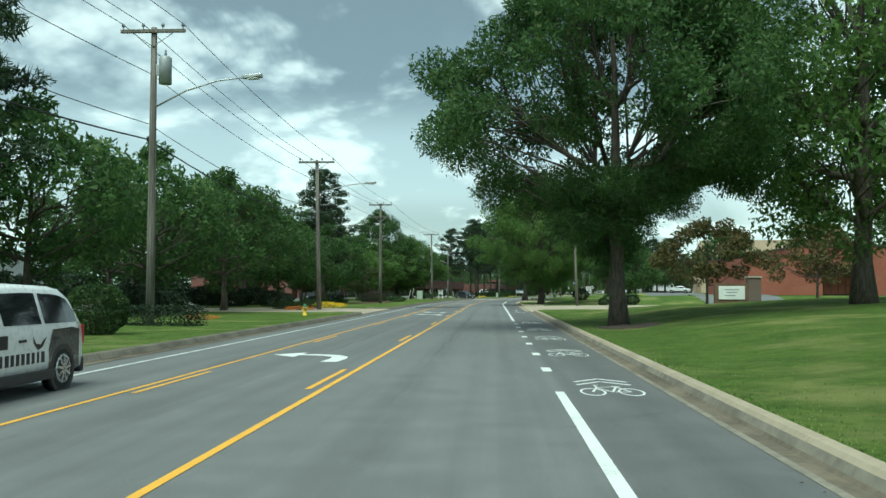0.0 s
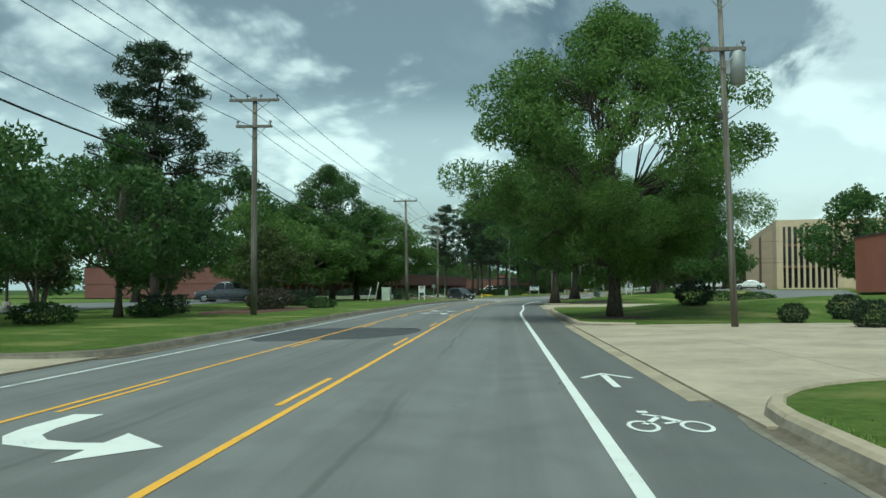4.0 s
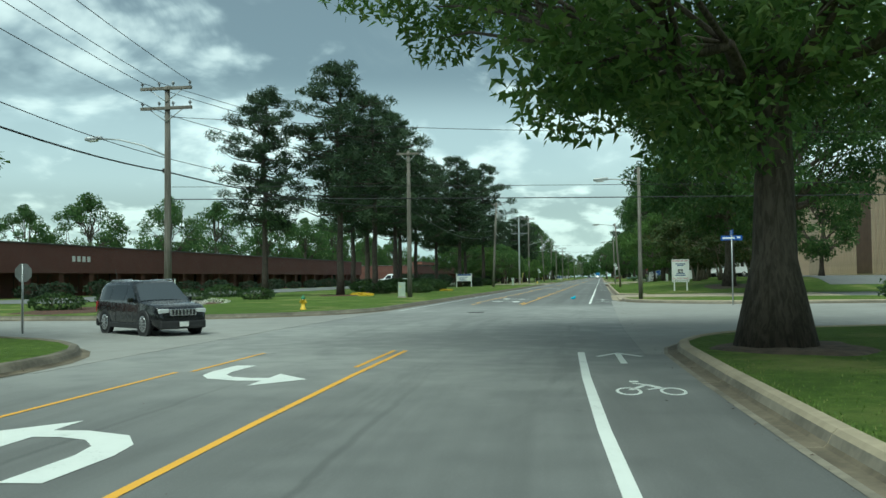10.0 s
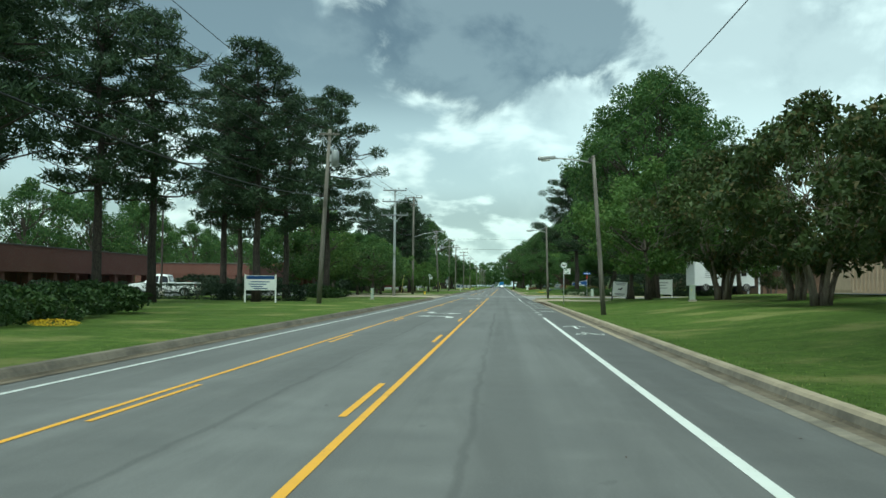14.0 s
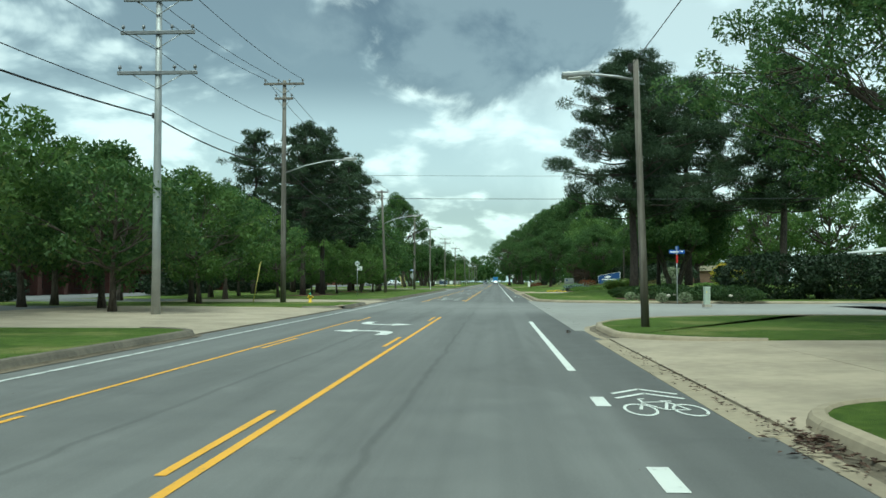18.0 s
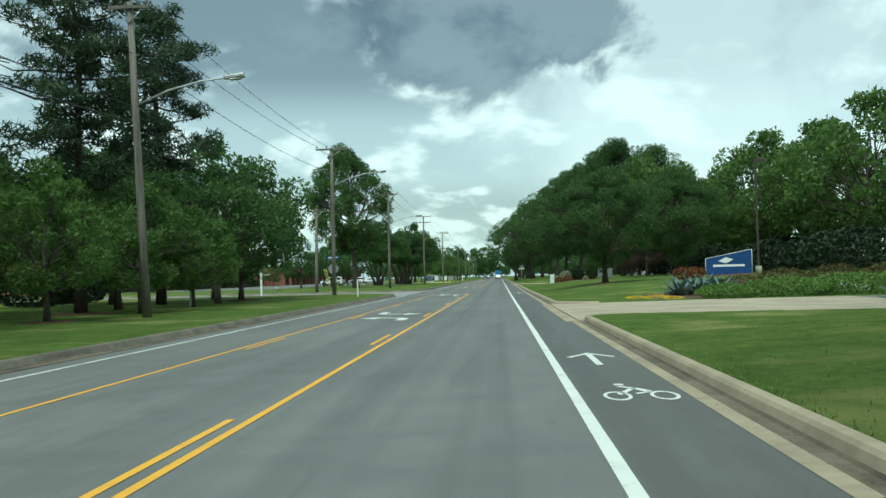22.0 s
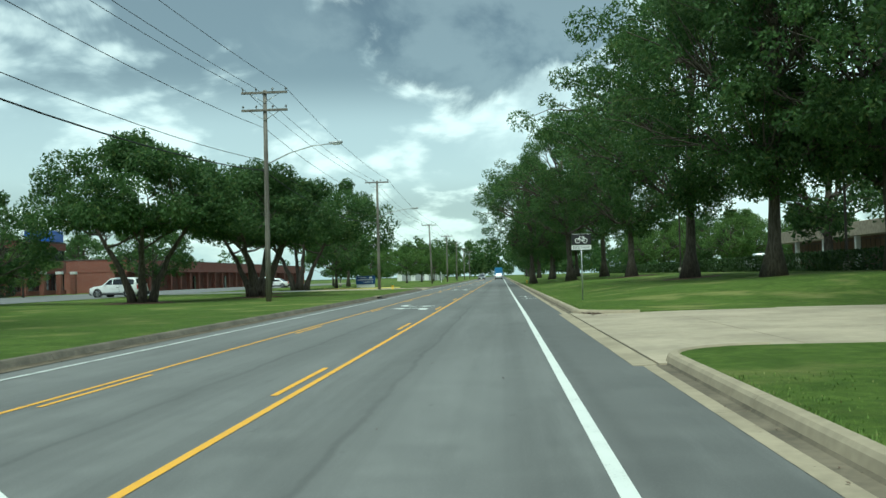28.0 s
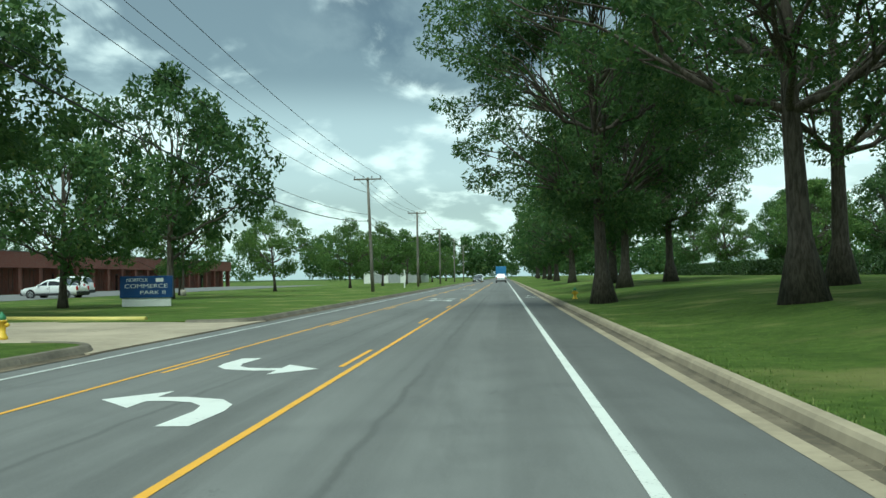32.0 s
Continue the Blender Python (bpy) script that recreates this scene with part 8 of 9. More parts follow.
g = thing("company_sign", "low grey company sign behind a flower bed", "sign")
part("body", boxm(-0.8, 0.8, -0.15, 0.15, 0.0, 1.5, 0.03), M_SIGNGREY, g)
part("panel", boxm(-0.7, 0.7, -0.17, -0.15, 0.6, 1.4, 0.01), M_TRANSF, g)
bars(g, -0.6, 0.6, -0.171, [(1.15, 0.4, 0.95), (0.98, 0.4, 0.85)], M_SIGNGREY, 0.08)
part("logo_shape", tubem([(-0.38, -0.171, 1.06), (-0.38, -0.176, 1.06)], 0.17, 16), M_SIGNBLUE, g)
stood(g, 457.0, 18.0, -6)
g.scale = (1.35, 1.2, 0.95)
street_name(150.6, -10.4, 1.60, (), "grey back of a small low stop sign on a steel post", extra="back", disc=0.24, drop_z=0.22)

# white sign on posts by the myrtles
g, bd = two_post_sign(276.0, 16.5, 1.5, 1.9, 0.5, "white two-post board on the lawn beyond the oaks", turn=-8)
bars(bd, -0.6, 0.6, -0.022, [(1.6, 0.1, 0.9), (1.35, 0.0, 0.7), (1.1, 0.2, 0.8)], M_SIGNGREY, 0.07)

# tall car park lamps
for s, n, h in ((380, 19.5, 7.5), (514, 20, 8.0), (423, -23.5, 8.5), (258, -25, 7.5), (95, -24, 7.5), (457, -18.5, 8.5), (474, 21.5, 8.0), (560, -22, 8.5)):
    g = thing("car_park_lamp", "dark square-headed car park lamp on a slim post", "street lamp", "car park lamps")
    part("base", tubem([(0, 0, -0.1), (0, 0, 0.5)], 0.22, 12), M_CONC, g)
    part("post", boxm(-0.06, 0.06, -0.06, 0.06, 0.5, h, 0.01), M_COPING, g)
    hd = part("lamp_head", boxm(0.02, 0.62, -0.2, 0.2, h - 0.05, h + 0.17, 0.03), M_COPING, g)
    part("lens", boxm(0.08, 0.56, -0.15, 0.15, h - 0.065, h - 0.05), M_LAMPGLASS, hd)
    stood(g, s, n, 180 if n < 0 else 0)
utility_pole(400.0, -14.3, 7.6, arms=((0.25, 1.8, 1),), lean=(0.1, 0))

g = thing("garden_lamp", "low dark landscape lamp box on two short legs in the mulch", "lamp")
part("lamp_box", boxm(-0.16, 0.16, -0.10, 0.10, 0.28, 0.42, 0.015), M_IRON, g)
for x in (-0.09, 0.09):
    part("leg", boxm(x - 0.02, x + 0.02, -0.02, 0.02, -0.05, 0.28), M_IRON, g)
stood(g, 357.8, 10.3, 15)

# ---- things on the road ----
bm = bmesh.new()
bmesh.ops.create_icosphere(bm, subdivisions=4, radius=1.0)
for v in bm.verts:
    c = v.co.copy()
    w = 1 + 0.16 * math.sin(c.x * 7 + c.z * 4) * math.sin(c.y * 6 + 1.3) + 0.08 * math.sin(c.x * 17 + c.y * 13 + c.z * 11)
    v.co = Vector((c.x * 0.21 * w, c.y * 0.15 * w, (c.z + 0.9) * 0.125 * w * (1.0 + 0.7 * max(0.0, c.x + 0.1))))
    v.co.z = max(0.004, v.co.z)
for f in bm.faces:
    f.smooth = True
bag = part("plastic_bag", bm, M_BAG)
bag.matrix_basis = at(181.1, 2.0, 0.006, 0, 0.62, 0.5)
tagged(bag, "crumpled turquoise plastic bag lying on the asphalt", "bag")

for s, n, sg in ((397.5, 4.385, 1), (415.4, -5.0, -1), (476.2, -4.97, -1), (293.5, -5.0, -1)):
    g = thing("drain_inlet", "dark kerb drain inlet under a concrete hood", "drain", "drain inlets")
    part("throat", boxm(-0.03, 0.12, -0.6, 0.6, 0.02, 0.122), M_DKPLASTIC, g)
    part("hood", boxm(0.0, 0.22 if sg > 0 else 0.30, -0.75, 0.75, 0.126, 0.162, 0.01), M_KERB, g)
    if sg < 0:
        part("grate", boxm(-0.4, -0.06, -0.45, 0.45, 0.006, 0.018), M_IRON, g)
        for k in range(7):
            part("slot", boxm(-0.36, -0.10, -0.39 + k * 0.12, -0.34 + k * 0.12, 0.018, 0.021), M_DKPLASTIC, g)
    g.matrix_basis = at(s, n, 0.0, 0 if sg > 0 else 180)


def litter(name, spots, size, mat, label):
    """Dead leaves lying on the ground, each a small curled flake; spots: (s, n, z)."""
    k = len(spots)
    c = np.array([tuple(rd(s, n, z)) for s, n, z in spots])
    a = RNG.uniform(0, 6.28, k)
    l = size * RNG.uniform(0.5, 1.4, k)
    ax = np.stack([np.cos(a), np.sin(a), RNG.uniform(-0.2, 0.2, k)], 1) * l[:, None]
    sd = np.stack([-np.sin(a), np.cos(a), RNG.uniform(-0.2, 0.2, k)], 1) * l[:, None] * 0.5
    lift = np.zeros((k, 3))
    lift[:, 2] = l * 0.25
    v = np.stack([c - ax, c + sd + lift, c + ax, c - sd + lift], 1)
    return tagged(part(name, quads(name, v, mat)), label, "leaf litter", kind="stuff")


spots = []
for i in range(700):
    s = 238 + 32 * float(RNG.beta(2.4, 1.8))
    n = 4.42 - abs(float(RNG.normal(0, 0.12 + 0.05 * (s > 250))))
    spots.append((s, max(3.2, n), 0.02 + 0.02 * rnd(0, 1)))
litter("leaf_litter", spots, 0.026, M_DEBRIS, "brown dead leaves drifted along the gutter")
spots = [(rnd(-5, 500), 4.42 - abs(float(RNG.normal(0, 0.15))), 0.02) for i in range(1100)] + [(rnd(-5, 500), rnd(-5.0, 4.2), 0.008) for i in range(350)]
litter("leaf_litter", spots, 0.016, M_DEBRIS, "scattered dead leaves along the gutter")
for s0, n0, r, k in ((448.6, 4.9, 0.55, 500), (273.4, 3.65, 0.10, 14), (246.5, 4.25, 0.45, 60), (252, 4.2, 0.5, 70), (258.2, 4.35, 0.5, 110)):
    litter("debris_pile", [(s0 + float(RNG.normal(0, r)), n0 + float(RNG.normal(0, r * 0.25)), 0.03 + 0.05 * rnd(0, 1)) for i in range(k)], 0.045, M_DEBRIS, "small heap of dead leaves and twigs in the gutter")


def bed(name, cs, cn, rs, rn, mat, label, height=0.05, k=26):
    """A low mound of mulch or soil with a wavy outline."""
    vs, fs = [], []
    ph = rnd(0, 6)
    for j, f in enumerate((1.0, 0.85, 0.5, 0.0)):
        for i in range(k):
            a = 2 * math.pi * i / k
            w = 1 + 0.09 * math.sin(3 * a + ph) + 0.05 * math.sin(7 * a + ph * 2)
            s, n = cs + rs * f * w * math.cos(a), cn + rn * f * w * math.sin(a)
            vs.append(rd(s, n, gz(s, n) + (-0.02, height * 0.7, height * 0.9, height)[j] + (rnd(-0.008, 0.012) if j else 0)))
    for j in range(3):
        for i in range(k):
            fs.append((j * k + i, j * k + (i + 1) % k, (j + 1) * k + (i + 1) % k, (j + 1) * k + i))
    return tagged(part(name, mesh_from(name, vs, fs, mat, True)), label, "planting bed", kind="structure")


# mulch rings at the left-hand pines stand in for shade at their trunks
for s, n, a, b, m in ((313.6, 13.6, 7.0, 4.2, M_MULCH), (337, 13.2, 4.2, 2.8, M_MULCH), (363, 13.2, 4.0, 2.4, M_MULCH), (377.4, 16.6, 2.5, 2.6, M_MULCH), (414.6, 11.2, 2.4, 2.8, M_MULCH), (358.6, 10.4, 2.6, 2.2, M_MULCH),
                      (382.4, 9.6, 1.3, 1.3, M_MULCH), (477.5, 13.6, 1.8, 1.8, M_MULCH), (505.1, 14.1, 2.2, 2.2, M_MULCH), (204.5, -14.6, 2.4, 1.8, M_MULCH), (191.7, -14.0, 2.0, 1.6, M_MULCH), (324, -13.4, 1.8, 1.5, M_MULCH), (329, -12.8, 1.9, 1.5, M_MULCH), (340, -15.3, 1.9, 1.5, M_MULCH), (352.5, -14.2, 1.7, 1.4, M_MULCH), (345, -11.8, 1.0, 0.9, M_MULCH),
                      (371.9, -13.4, 1.6, 1.4, M_MULCH), (473.4, -18.4, 2.4, 2.0, M_MULCH), (483.5, -14.4, 2.2, 1.8, M_MULCH), (497, -17.5, 2.2, 1.8, M_MULCH), (118.6, 8.4, 3.6, 3.0, M_SOIL), (28.7, 6.3, 1.2, 1.0, M_SOIL),
                      (82.6, 6.4, 1.5, 1.2, M_SOIL), (144.5, 6.2, 1.5, 1.2, M_SOIL), (96, -10.6, 9.0, 2.0, M_MULCH), (198, 12.5, 2.0, 2.0, M_SOIL), (266, -13.6, 1.6, 1.5, M_MULCH), (168, -17, 9, 2.4, M_MULCH)):
    bed("planting_bed", s, n, a, b, m, "bed of red-brown mulch on the lawn, partly standing in for shade" if m is M_MULCH else "patch of bare brown soil under trees")
for i in range(26):
    s, n = rnd(300, 322), rnd(10.5, 16)
    bm = bmesh.new()
    bmesh.ops.create_icosphere(bm, subdivisions=1, radius=rnd(0.09, 0.2))
    for v in bm.verts:
        v.co *= rnd(0.75, 1.2)
        v.co.z *= 0.6
    tagged(part("rock", bm, M_ROCK), "pale rounded rock on the mulch bed", "rock", "rocks").matrix_basis = at(s if i < 8 else rnd(412.6, 413.6), n if i < 8 else rnd(9.4, 13.2), 0.5)

# ---- shrubs, hedges, flowers ----


def plant(kind, mat, label, cat="shrub", boxy=False, rx=1.0, ry=1.0, h=1.0, leaves=1400, size=0.11, spots=(), group="", uneven=1.0):
    p = shrub(kind, rx, ry, h, leaves, size, mat, label, cat, boxy, 9, uneven)
    place(p, spots, group)
    drop(p)


plant("topiary", M_DKSHRUB, "clipped dome-shaped dark shrub", rx=0.95, ry=0.95, h=1.25, leaves=3200, size=0.09, spots=[(108.5, -12.0, 0.85, 40), (74, 12.3, 0.62, 0), (77.3, 11.2, 0.5, 70), (88, 10.3, 0.85, 10), (80.5, 14.0, 0.7, 90)], group="clipped shrubs")
plant("topiary", M_SHRUB, "clipped dome-shaped green shrub by the drive", rx=0.82, ry=0.82, h=1.36, leaves=13000, size=0.05, spots=[(23.6, -8.15, 1.0, 0)], uneven=0.25)
plant("hedge", M_DKSHRUB, "clipped dark hedge beside the drive", "hedge", True, rx=0.85, ry=2.6, h=0.95, leaves=4200, size=0.10, spots=[(30.0, -9.2, 0.7, 80), (248, -14.5, 1.1, 92), (248.4, -19.5, 1.1, 92), (89.0, -13.2, 0.9, 10)], group="clipped hedges")
plant("shrub", M_SHRUB, "low green clipped shrub", rx=1.1, ry=1.1, h=0.7, leaves=1700, size=0.10,
      spots=[(101.2, -8.8, 0.9, 0), (99.5, -11.6, 0.9, 20), (110, -11.2, 0.8, 40), (77, -12.8, 1.0, 60), (84, -12.0, 0.8, 80), (167, 15.5, 1.5, 0), (163.5, 17, 1.5, 30), (154, 17.6, 1.5, 60), (159, 18.6, 1.4, 90), (110, 15.7, 1.3, 0), (107, 17.3, 1.2, 0),
             (201, -10.6, 1.1, 0), (205, -11.6, 1.2, 30), (209.5, -11.4, 1.1, 60), (199, -13, 1.2, 60), (212, -13.5, 1.2, 20), (213, -11.2, 0.8, 0), (182, -16.5, 1.0, 0), (190, -22, 1.2, 0), (176, -18, 1.0, 0), (170, -18.6, 1.0, 0), (164, -18, 1.0, 0), (262, -13, 1.4, 0), (265.5, -14.6, 1.6, 40), (268.5, -13.2, 1.2, 90), (62, -10.3, 0.8, 0), (58.5, -11.2, 0.8, 30)], group="low shrubs")
plant("hedge", M_BROWNHEDGE, "long domed bronze-brown hedge beside the road", "hedge", rx=1.0, ry=3.2, h=1.25, leaves=5200, size=0.09, spots=[(97.5, -10.6, 1.0, 0)])
plant("yucca", M_PALELEAF, "pale variegated yucca in a flower bed", rx=0.6, ry=0.6, h=1.1, leaves=700, size=0.22, spots=[(415.8, 9.2, 1.0, 0), (416.6, 8.4, 0.7, 40)])
plant("juniper", M_SHRUB, "spreading juniper on a mulch bed", rx=1.5, ry=1.2, h=0.75, leaves=3600, size=0.10,
      spots=[(314.7, 11.2, 1.1, 0), (313.3, 13.4, 1.2, 40), (310.6, 11.8, 1.1, 20), (307, 14.2, 1.2, 80), (305.3, 12.6, 0.9, 10), (316, 18.5, 1.3, 0), (308.2, 16.4, 1.2, 60), (312, 16.2, 1.2, 99), (304.8, 15.8, 1.0, 30), (209.5, -14.2, 1.5, 20), (211.5, -12.8, 1.45, 70), (207.6, -15.8, 1.4, 0), (215.5, -12.6, 1.4, 110), (219.5, -13.4, 1.5, 30), (224, -15.2, 1.5, 80), (318.6, 14.4, 1.1, 0)], group="junipers")
plant("ground_cover", M_COVER, "raised mound of bright green juniper ground cover beside the drive", rx=2.3, ry=1.5, h=0.85, leaves=5200, size=0.10, spots=[(355.4, 11.4, 0.72, 60), (356.6, 14.2, 0.95, 20), (357.2, 17.6, 1.05, 0), (357.4, 21.4, 1.15, 0), (357.5, 25.6, 1.2, 0)], group="green mounds")
plant("bronze_shrub", M_BRONZE, "low bronze-leaved shrub behind a green mound", rx=1.5, ry=1.3, h=1.0, leaves=2600, size=0.09, spots=[(360.6, 13.4, 0.8, 0), (361.6, 15.6, 0.95, 40), (362.0, 18.2, 1.0, 90), (362.4, 21.0, 1.0, 20)], group="bronze shrubs")
plant("hedge", M_DKSHRUB, "big dark rounded hedge mass", "hedge", rx=3.8, ry=3.0, h=3.1, leaves=9000, size=0.20, spots=[(313.5, 20.2, 1.0, 0), (314.0, 25.0, 1.0, 60), (315.5, 30.0, 1.0, 110)], group="big hedges")
plant("lime_shrub", M_LIME, "rounded lime-green shrub in a mulch bed", rx=1.1, ry=1.1, h=0.95, leaves=2400, size=0.10, spots=[(341, 15.2, 1.0, 0), (343.6, 15.6, 1.0, 40), (338.8, 16.2, 0.9, 80), (325, 20, 1.1, 0), (328.5, 21.5, 1.0, 0), (332, 22, 1.0, 0)], group="lime shrubs")
plant("golden_shrub", M_YELLOWLEAF, "bright golden-yellow shrub behind the lawn", rx=1.4, ry=1.4, h=1.8, leaves=3600, size=0.12, spots=[(380, 33.5, 1.55, 0), (322, 36, 1.4, 0), (326, 37, 1.4, 0), (330, 38, 1.2, 20)], group="golden shrubs")
plant("blossom_shrub", M_PALELEAF, "tall shrub with pale variegated leaves", rx=1.5, ry=1.5, h=3.2, leaves=4200, size=0.15, spots=[(358.5, 22.0, 0.9, 0)])
plant("red_shrub", M_REDLEAF, "low red-leaved shrub in a mulch bed", rx=0.55, ry=0.55, h=0.6, leaves=700, size=0.08, spots=[(414.0, 9.3, 1.0, 0), (414.7, 8.5, 0.9, 0), (415.6, 7.9, 0.8, 60), (375, 13.6, 1.3, 0), (376.5, 14.6, 1.2, 0)], group="red shrubs")
plant("column_shrub", M_DKSHRUB, "dark clipped column shrub beside pale rocks", rx=0.55, ry=0.55, h=1.5, leaves=4600, size=0.07, uneven=0.3, spots=[(414.3, 10.4, 1.0, 0), (414.6, 11.9, 1.0, 40), (416.0, 10.3, 0.95, 80)], group="column shrubs")
plant("pale_shrub", M_PALELEAF, "small pale tufted shrub at the edge of a bed", rx=0.4, ry=0.4, h=0.55, leaves=500, size=0.10, spots=[(303.2, 12.4, 1.0, 0), (304.2, 11.3, 0.9, 0), (306.4, 10.6, 0.9, 30), (308.8, 10.2, 0.9, 10), (413.2, 11.1, 0.7, 0), (413.4, 12.8, 0.7, 0)], group="pale shrubs")
plant("hedge", M_SHRUB, "long low clipped hedge behind the car park", "hedge", True, rx=0.7, ry=6.0, h=1.1, leaves=3800, size=0.17, spots=[(470 + 12.2 * i, 21.4, 1.0, 0) for i in range(11)], group="car park hedges")
plant("shrub", M_DKSHRUB, "dark shrub at the foot of the brick building", rx=1.3, ry=1.3, h=1.2, leaves=1100, size=0.16, spots=[(162 + 5.2 * i, -36.5 + 0.7 * (i % 3), 0.8 + 0.1 * (i % 4), 40 * i) for i in range(25)] + [(440 + 6 * i, -51.5, 1.0, 30 * i) for i in range(14)], group="foundation shrubs")
# the row from s = 322 is added in place of dark shade under the pines
plant("thicket", M_DKSHRUB, "dark undergrowth between the tree trunks, partly standing in for shade", rx=3.2, ry=2.6, h=2.6, leaves=3200, size=0.26,
      spots=[(396, 25, 1.0, 0), (404, 22.5, 1.0, 40), (412, 23.5, 1.1, 80), (420, 24, 1.0, 20), (428, 23.5, 1.1, 0), (402, 28, 1.2, 0), (388, 27, 1.1, 0), (380, 26, 1.1, 0), (36, -24, 1.0, 0), (46, -25.5, 1.0, 0), (62, -28, 1.0, 0), (75, -26, 1.0, 0), (43.5, -14.0, 0.5, 0), (46.5, -16.5, 0.55, 50), (67.5, -14.0, 0.45, 0), (69, -17.5, 0.55, 30), (72.5, -20.5, 0.6, 80), (76.5, -18.0, 0.55, 10), (80, -22.5, 0.65, 120)] + [(322 + 7.5 * i, -23.5 - 1.3 * (i % 3), 0.75 + 0.1 * (i % 2), 40 * i) for i in range(8)] + [(268 + 8 * i, -25.5 - (i % 2), 0.7, 30 * i) for i in range(5)], group="undergrowth")
plant("flower_patch", M_FLOWERY, "patch of yellow flowers in a bed", "flowers", rx=1.1, ry=0.7, h=0.3, leaves=900, size=0.06, spots=[(64.4, -9.5, 1.3, 0), (66.4, -9.9, 1.2, 30), (68.0, -10.5, 1.0, 0), (356.9, 8.9, 0.55, 0), (357.4, 8.1, 0.45, 0), (355.9, 9.4, 0.40, 0), (191.4, -12.6, 0.75, 0), (193.0, -13.2, 0.7, 40), (190.2, -12.0, 0.5, 0), (210.5, -10.0, 0.6, 0)], group="flower patches")
plant("flower_patch", M_FLOWERO, "patch of orange flowers in a bed", "flowers", rx=0.9, ry=0.5, h=0.25, leaves=500, size=0.05, spots=[(55.4, -9.6, 1.0, 0), (57.2, -9.9, 1.0, 0), (37, -9.6, 0.8, 0)], group="flower patches")
plant("flower_patch", M_FLOWERW, "patch of white flowers in a bed", "flowers", rx=0.8, ry=0.5, h=0.28, leaves=500, size=0.05, spots=[(166, -15.4, 1.0, 0), (170, -15.2, 1.0, 0), (174, -15.6, 0.9, 0), (357.8, 9.2, 0.3, 0), (345, 24, 1.4, 0), (358.5, 17.2, 1.6, 0), (361.5, 17.4, 1.5, 0)], group="flower patches")

# ornamental grass: long arching blades
og = thing("ornamental_grass", "tall green fountain grass clump in a mulch bed", "grass clump")
k = 1300
a = RNG.uniform(0, 6.28, k)
r = RNG.uniform(0.5, 1.25, k)
h = RNG.uniform(0.9, 1.5, k)
b0 = np.stack([np.cos(a) * 0.2 * r, np.sin(a) * 0.2 * r, np.zeros(k)], 1)
b1 = np.stack([np.cos(a) * 0.45 * r, np.sin(a) * 0.45 * r, h * 0.7], 1)
b2 = np.stack([np.cos(a) * 1.25 * r, np.sin(a) * 1.25 * r, h * RNG.uniform(0.45, 1.0, k)], 1)
w = np.stack([-np.sin(a), np.cos(a), np.zeros(k)], 1) * 0.012
v = np.concatenate([np.stack([b0 - w, b0 + w, b1 + w, b1 - w], 1), np.stack([b1 - w, b1 + w, b2 + w * 0.3, b2 - w * 0.3], 1)])
part("blades", quads("blades", v, M_BLADE), None, og)
place(og, [(336.2, 12.6, 1.0, 0), (338.0, 13.6, 1.05, 60), (339.7, 12.8, 0.95, 110), (335, 14.0, 0.9, 200)], "fountain grasses")
drop(og)

# agaves
M_AGAVE = plain("agave_blue_green", (0.13, 0.19, 0.17), 0.6, 0, 0.15, 4)
bm = bmesh.new()
rings = []
for i, (y, z, wd) in enumerate(((0.0, 0.0, 0.05), (0.12, 0.25, 0.085), (0.28, 0.52, 0.07), (0.42, 0.80, 0.004))):
    rings.append([bm.verts.new((-wd, y, z + wd * 0.25)), bm.verts.new((0, y + 0.01, z - wd * 0.2)), bm.verts.new((wd, y, z + wd * 0.25)), bm.verts.new((0, y - 0.015, z + 0.02))])
for p0, p1 in zip(rings, rings[1:]):
    for j in range(4):
        bm.faces.new((p0[j], p0[(j + 1) % 4], p1[(j + 1) % 4], p1[j]))
agleaf = baked(bm, "agave_leaf", M_AGAVE)
ag = thing("agave", "large blue-green agave with stiff pointed leaves", "agave")
for k in range(26):
    lf = part("agave_leaf", agleaf, None, ag)
    lf.matrix_basis = Matrix.Rotation(k * 2.4, 4, "Z") @ Matrix.Rotation(radians(-38 + 60 * (k / 26) ** 0.8 - 24), 4, "X") @ Matrix.Diagonal((1.3, 1.3, 1.15, 1))
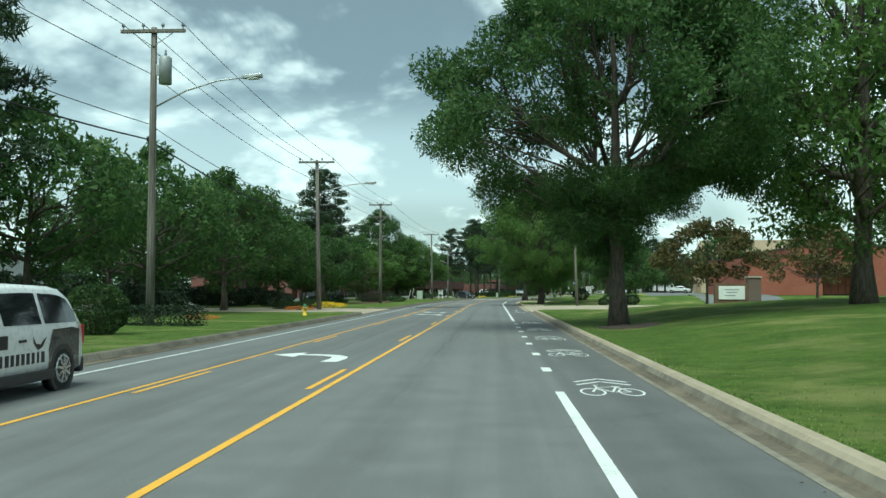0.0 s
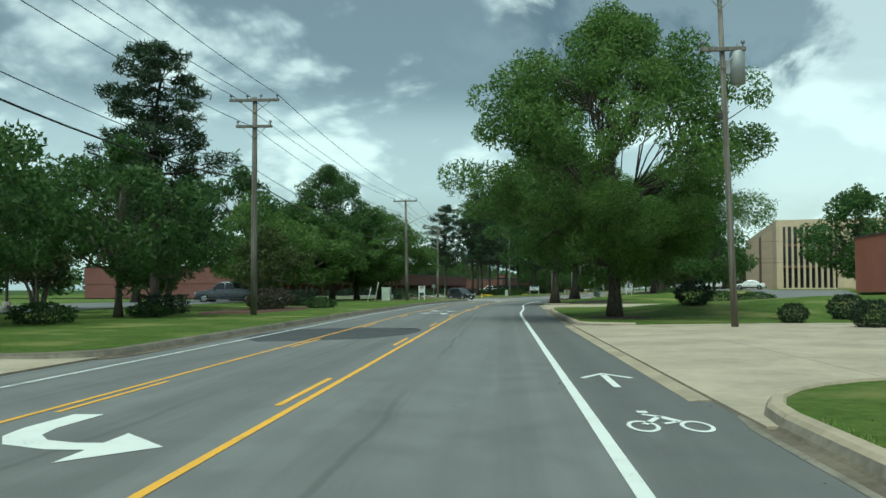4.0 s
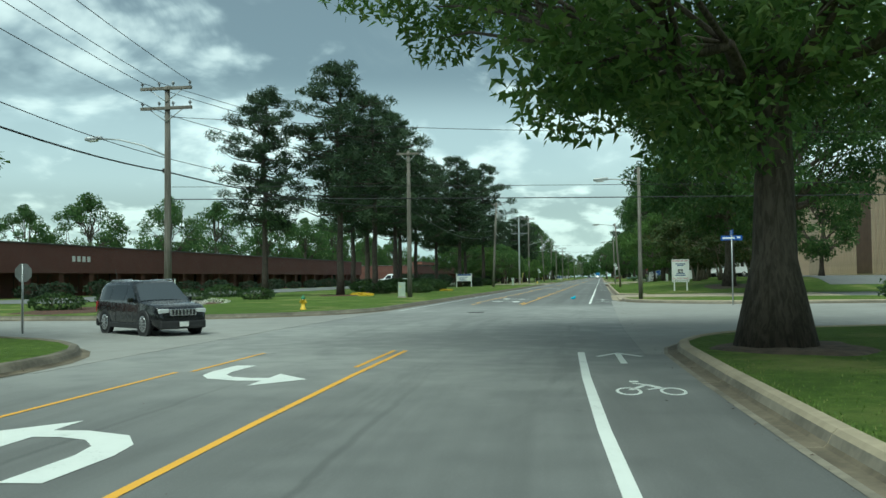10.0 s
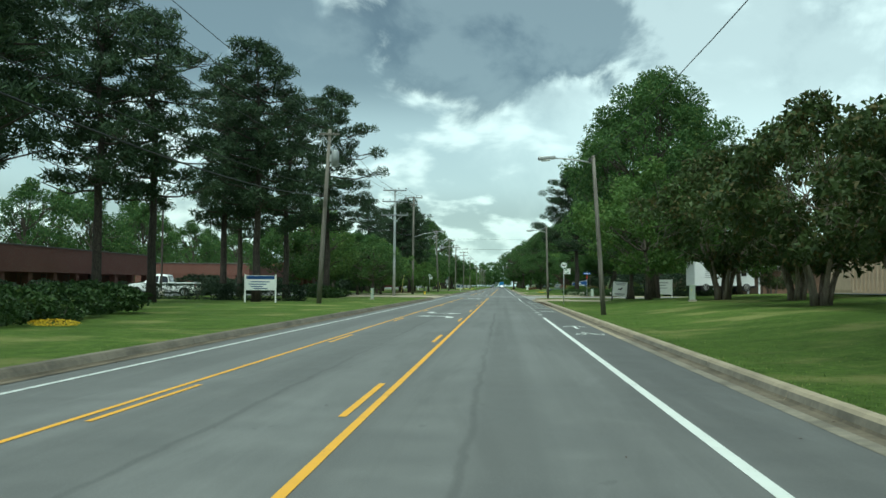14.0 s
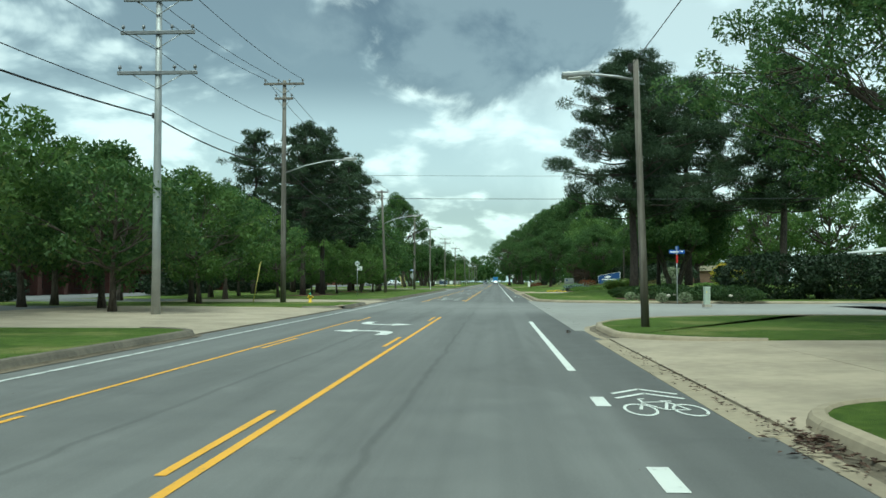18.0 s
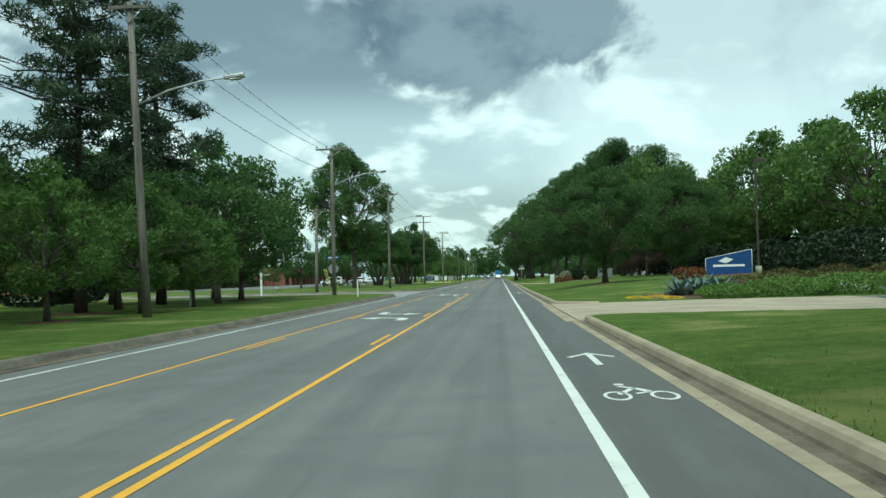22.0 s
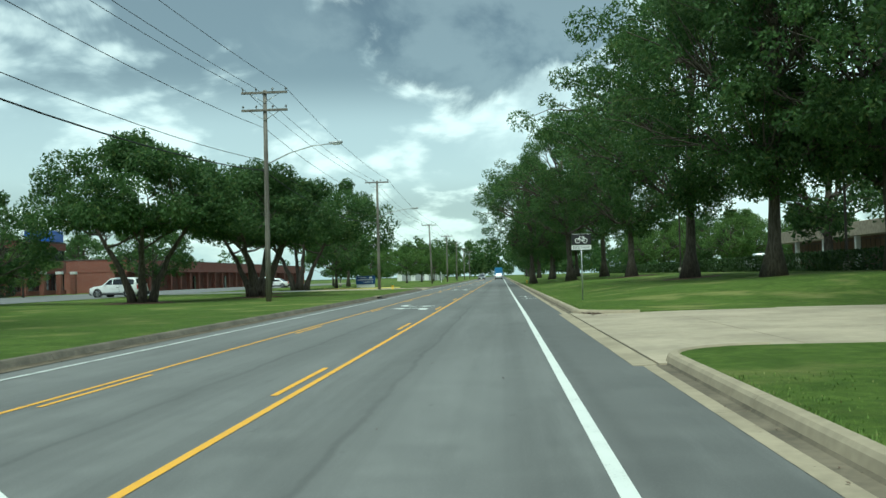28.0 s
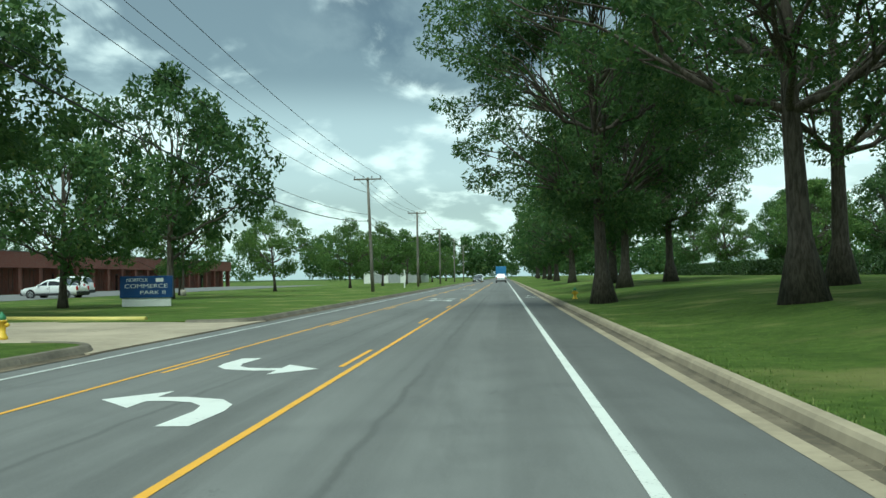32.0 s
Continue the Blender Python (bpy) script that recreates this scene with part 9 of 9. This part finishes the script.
place(ag, [(359.3, 10.3, 0.95, 0), (359.6, 11.2, 1.0, 40), (359.4, 12.1, 1.0, 80), (360.4, 10.8, 1.05, 20), (360.8, 11.9, 1.05, 130), (348, 15.6, 1.0, 0), (349.2, 16.6, 0.9, 50)], "agaves")
drop(ag)

# yellow-kerbed island at the drive
g = thing("kerb_island", "grass island edged with a yellow-painted kerb", "kerb", kind="structure")
part("kerb_edge", tubem([rd(518.2, -8.4, 0.14), rd(518.5, -10, 0.14), rd(519.5, -13, 0.14), rd(521, -17, 0.14)], 0.09, 8), M_GUARD, g)

# ---- grass edges: blades leaning over the kerb and tufts on the verge ----
def in_opening(side, s):
    return any(o[0] == side and o[1] - (8.3 if o[3] == "street" else 3.8) < s < o[2] + (6.5 if o[3] == "street" else 1.8) for o in OPENINGS)


def blades(spots, low, high, wide, label):
    """Grass blades as slim triangles on (s, n) spots."""
    base = np.array([tuple(rd(s, n, max(0.12, gz(s, n) - 0.01))) for s, n in spots])
    m = len(base)
    a = RNG.uniform(0, 6.28, m)
    h = RNG.uniform(low, high, m)
    lean = np.stack([np.cos(a) * h * 0.6, np.sin(a) * h * 0.6, h], 1)
    w = np.stack([-np.sin(a), np.cos(a), np.zeros(m)], 1) * (0.004 + h * wide)[:, None]
    me = quads("grass_blades", np.stack([base - w, base + w, base + lean], 1), M_BLADE, 3)
    tagged(part("grass_blades", me), label, "grass", kind="stuff")


for side, nk, sg, edge_count, verge_count in (("R", R_KERB + 0.16, 1, 42000, 150000), ("L", L_KERB - 0.16, -1, 16000, 45000)):
    move = left_kerb_drift if side == "L" else right_kerb_drift
    ss = [s for s in RNG.uniform(-2, 520, edge_count) if not in_opening(side, s)]
    blades([(s, nk + move(s) + sg * abs(float(RNG.normal(0, 0.06)))) for s in ss], 0.015, 0.05, 0.08, "uneven grass blades along the kerb")
    ss = [s for s in RNG.uniform(-2, 520, verge_count) if not in_opening(side, s)]
    blades([(s, nk + move(s) + sg * 4.5 * float(RNG.random()) ** 1.6) for s in ss], 0.012, 0.036, 0.16, "tufts of mown grass on the verge")
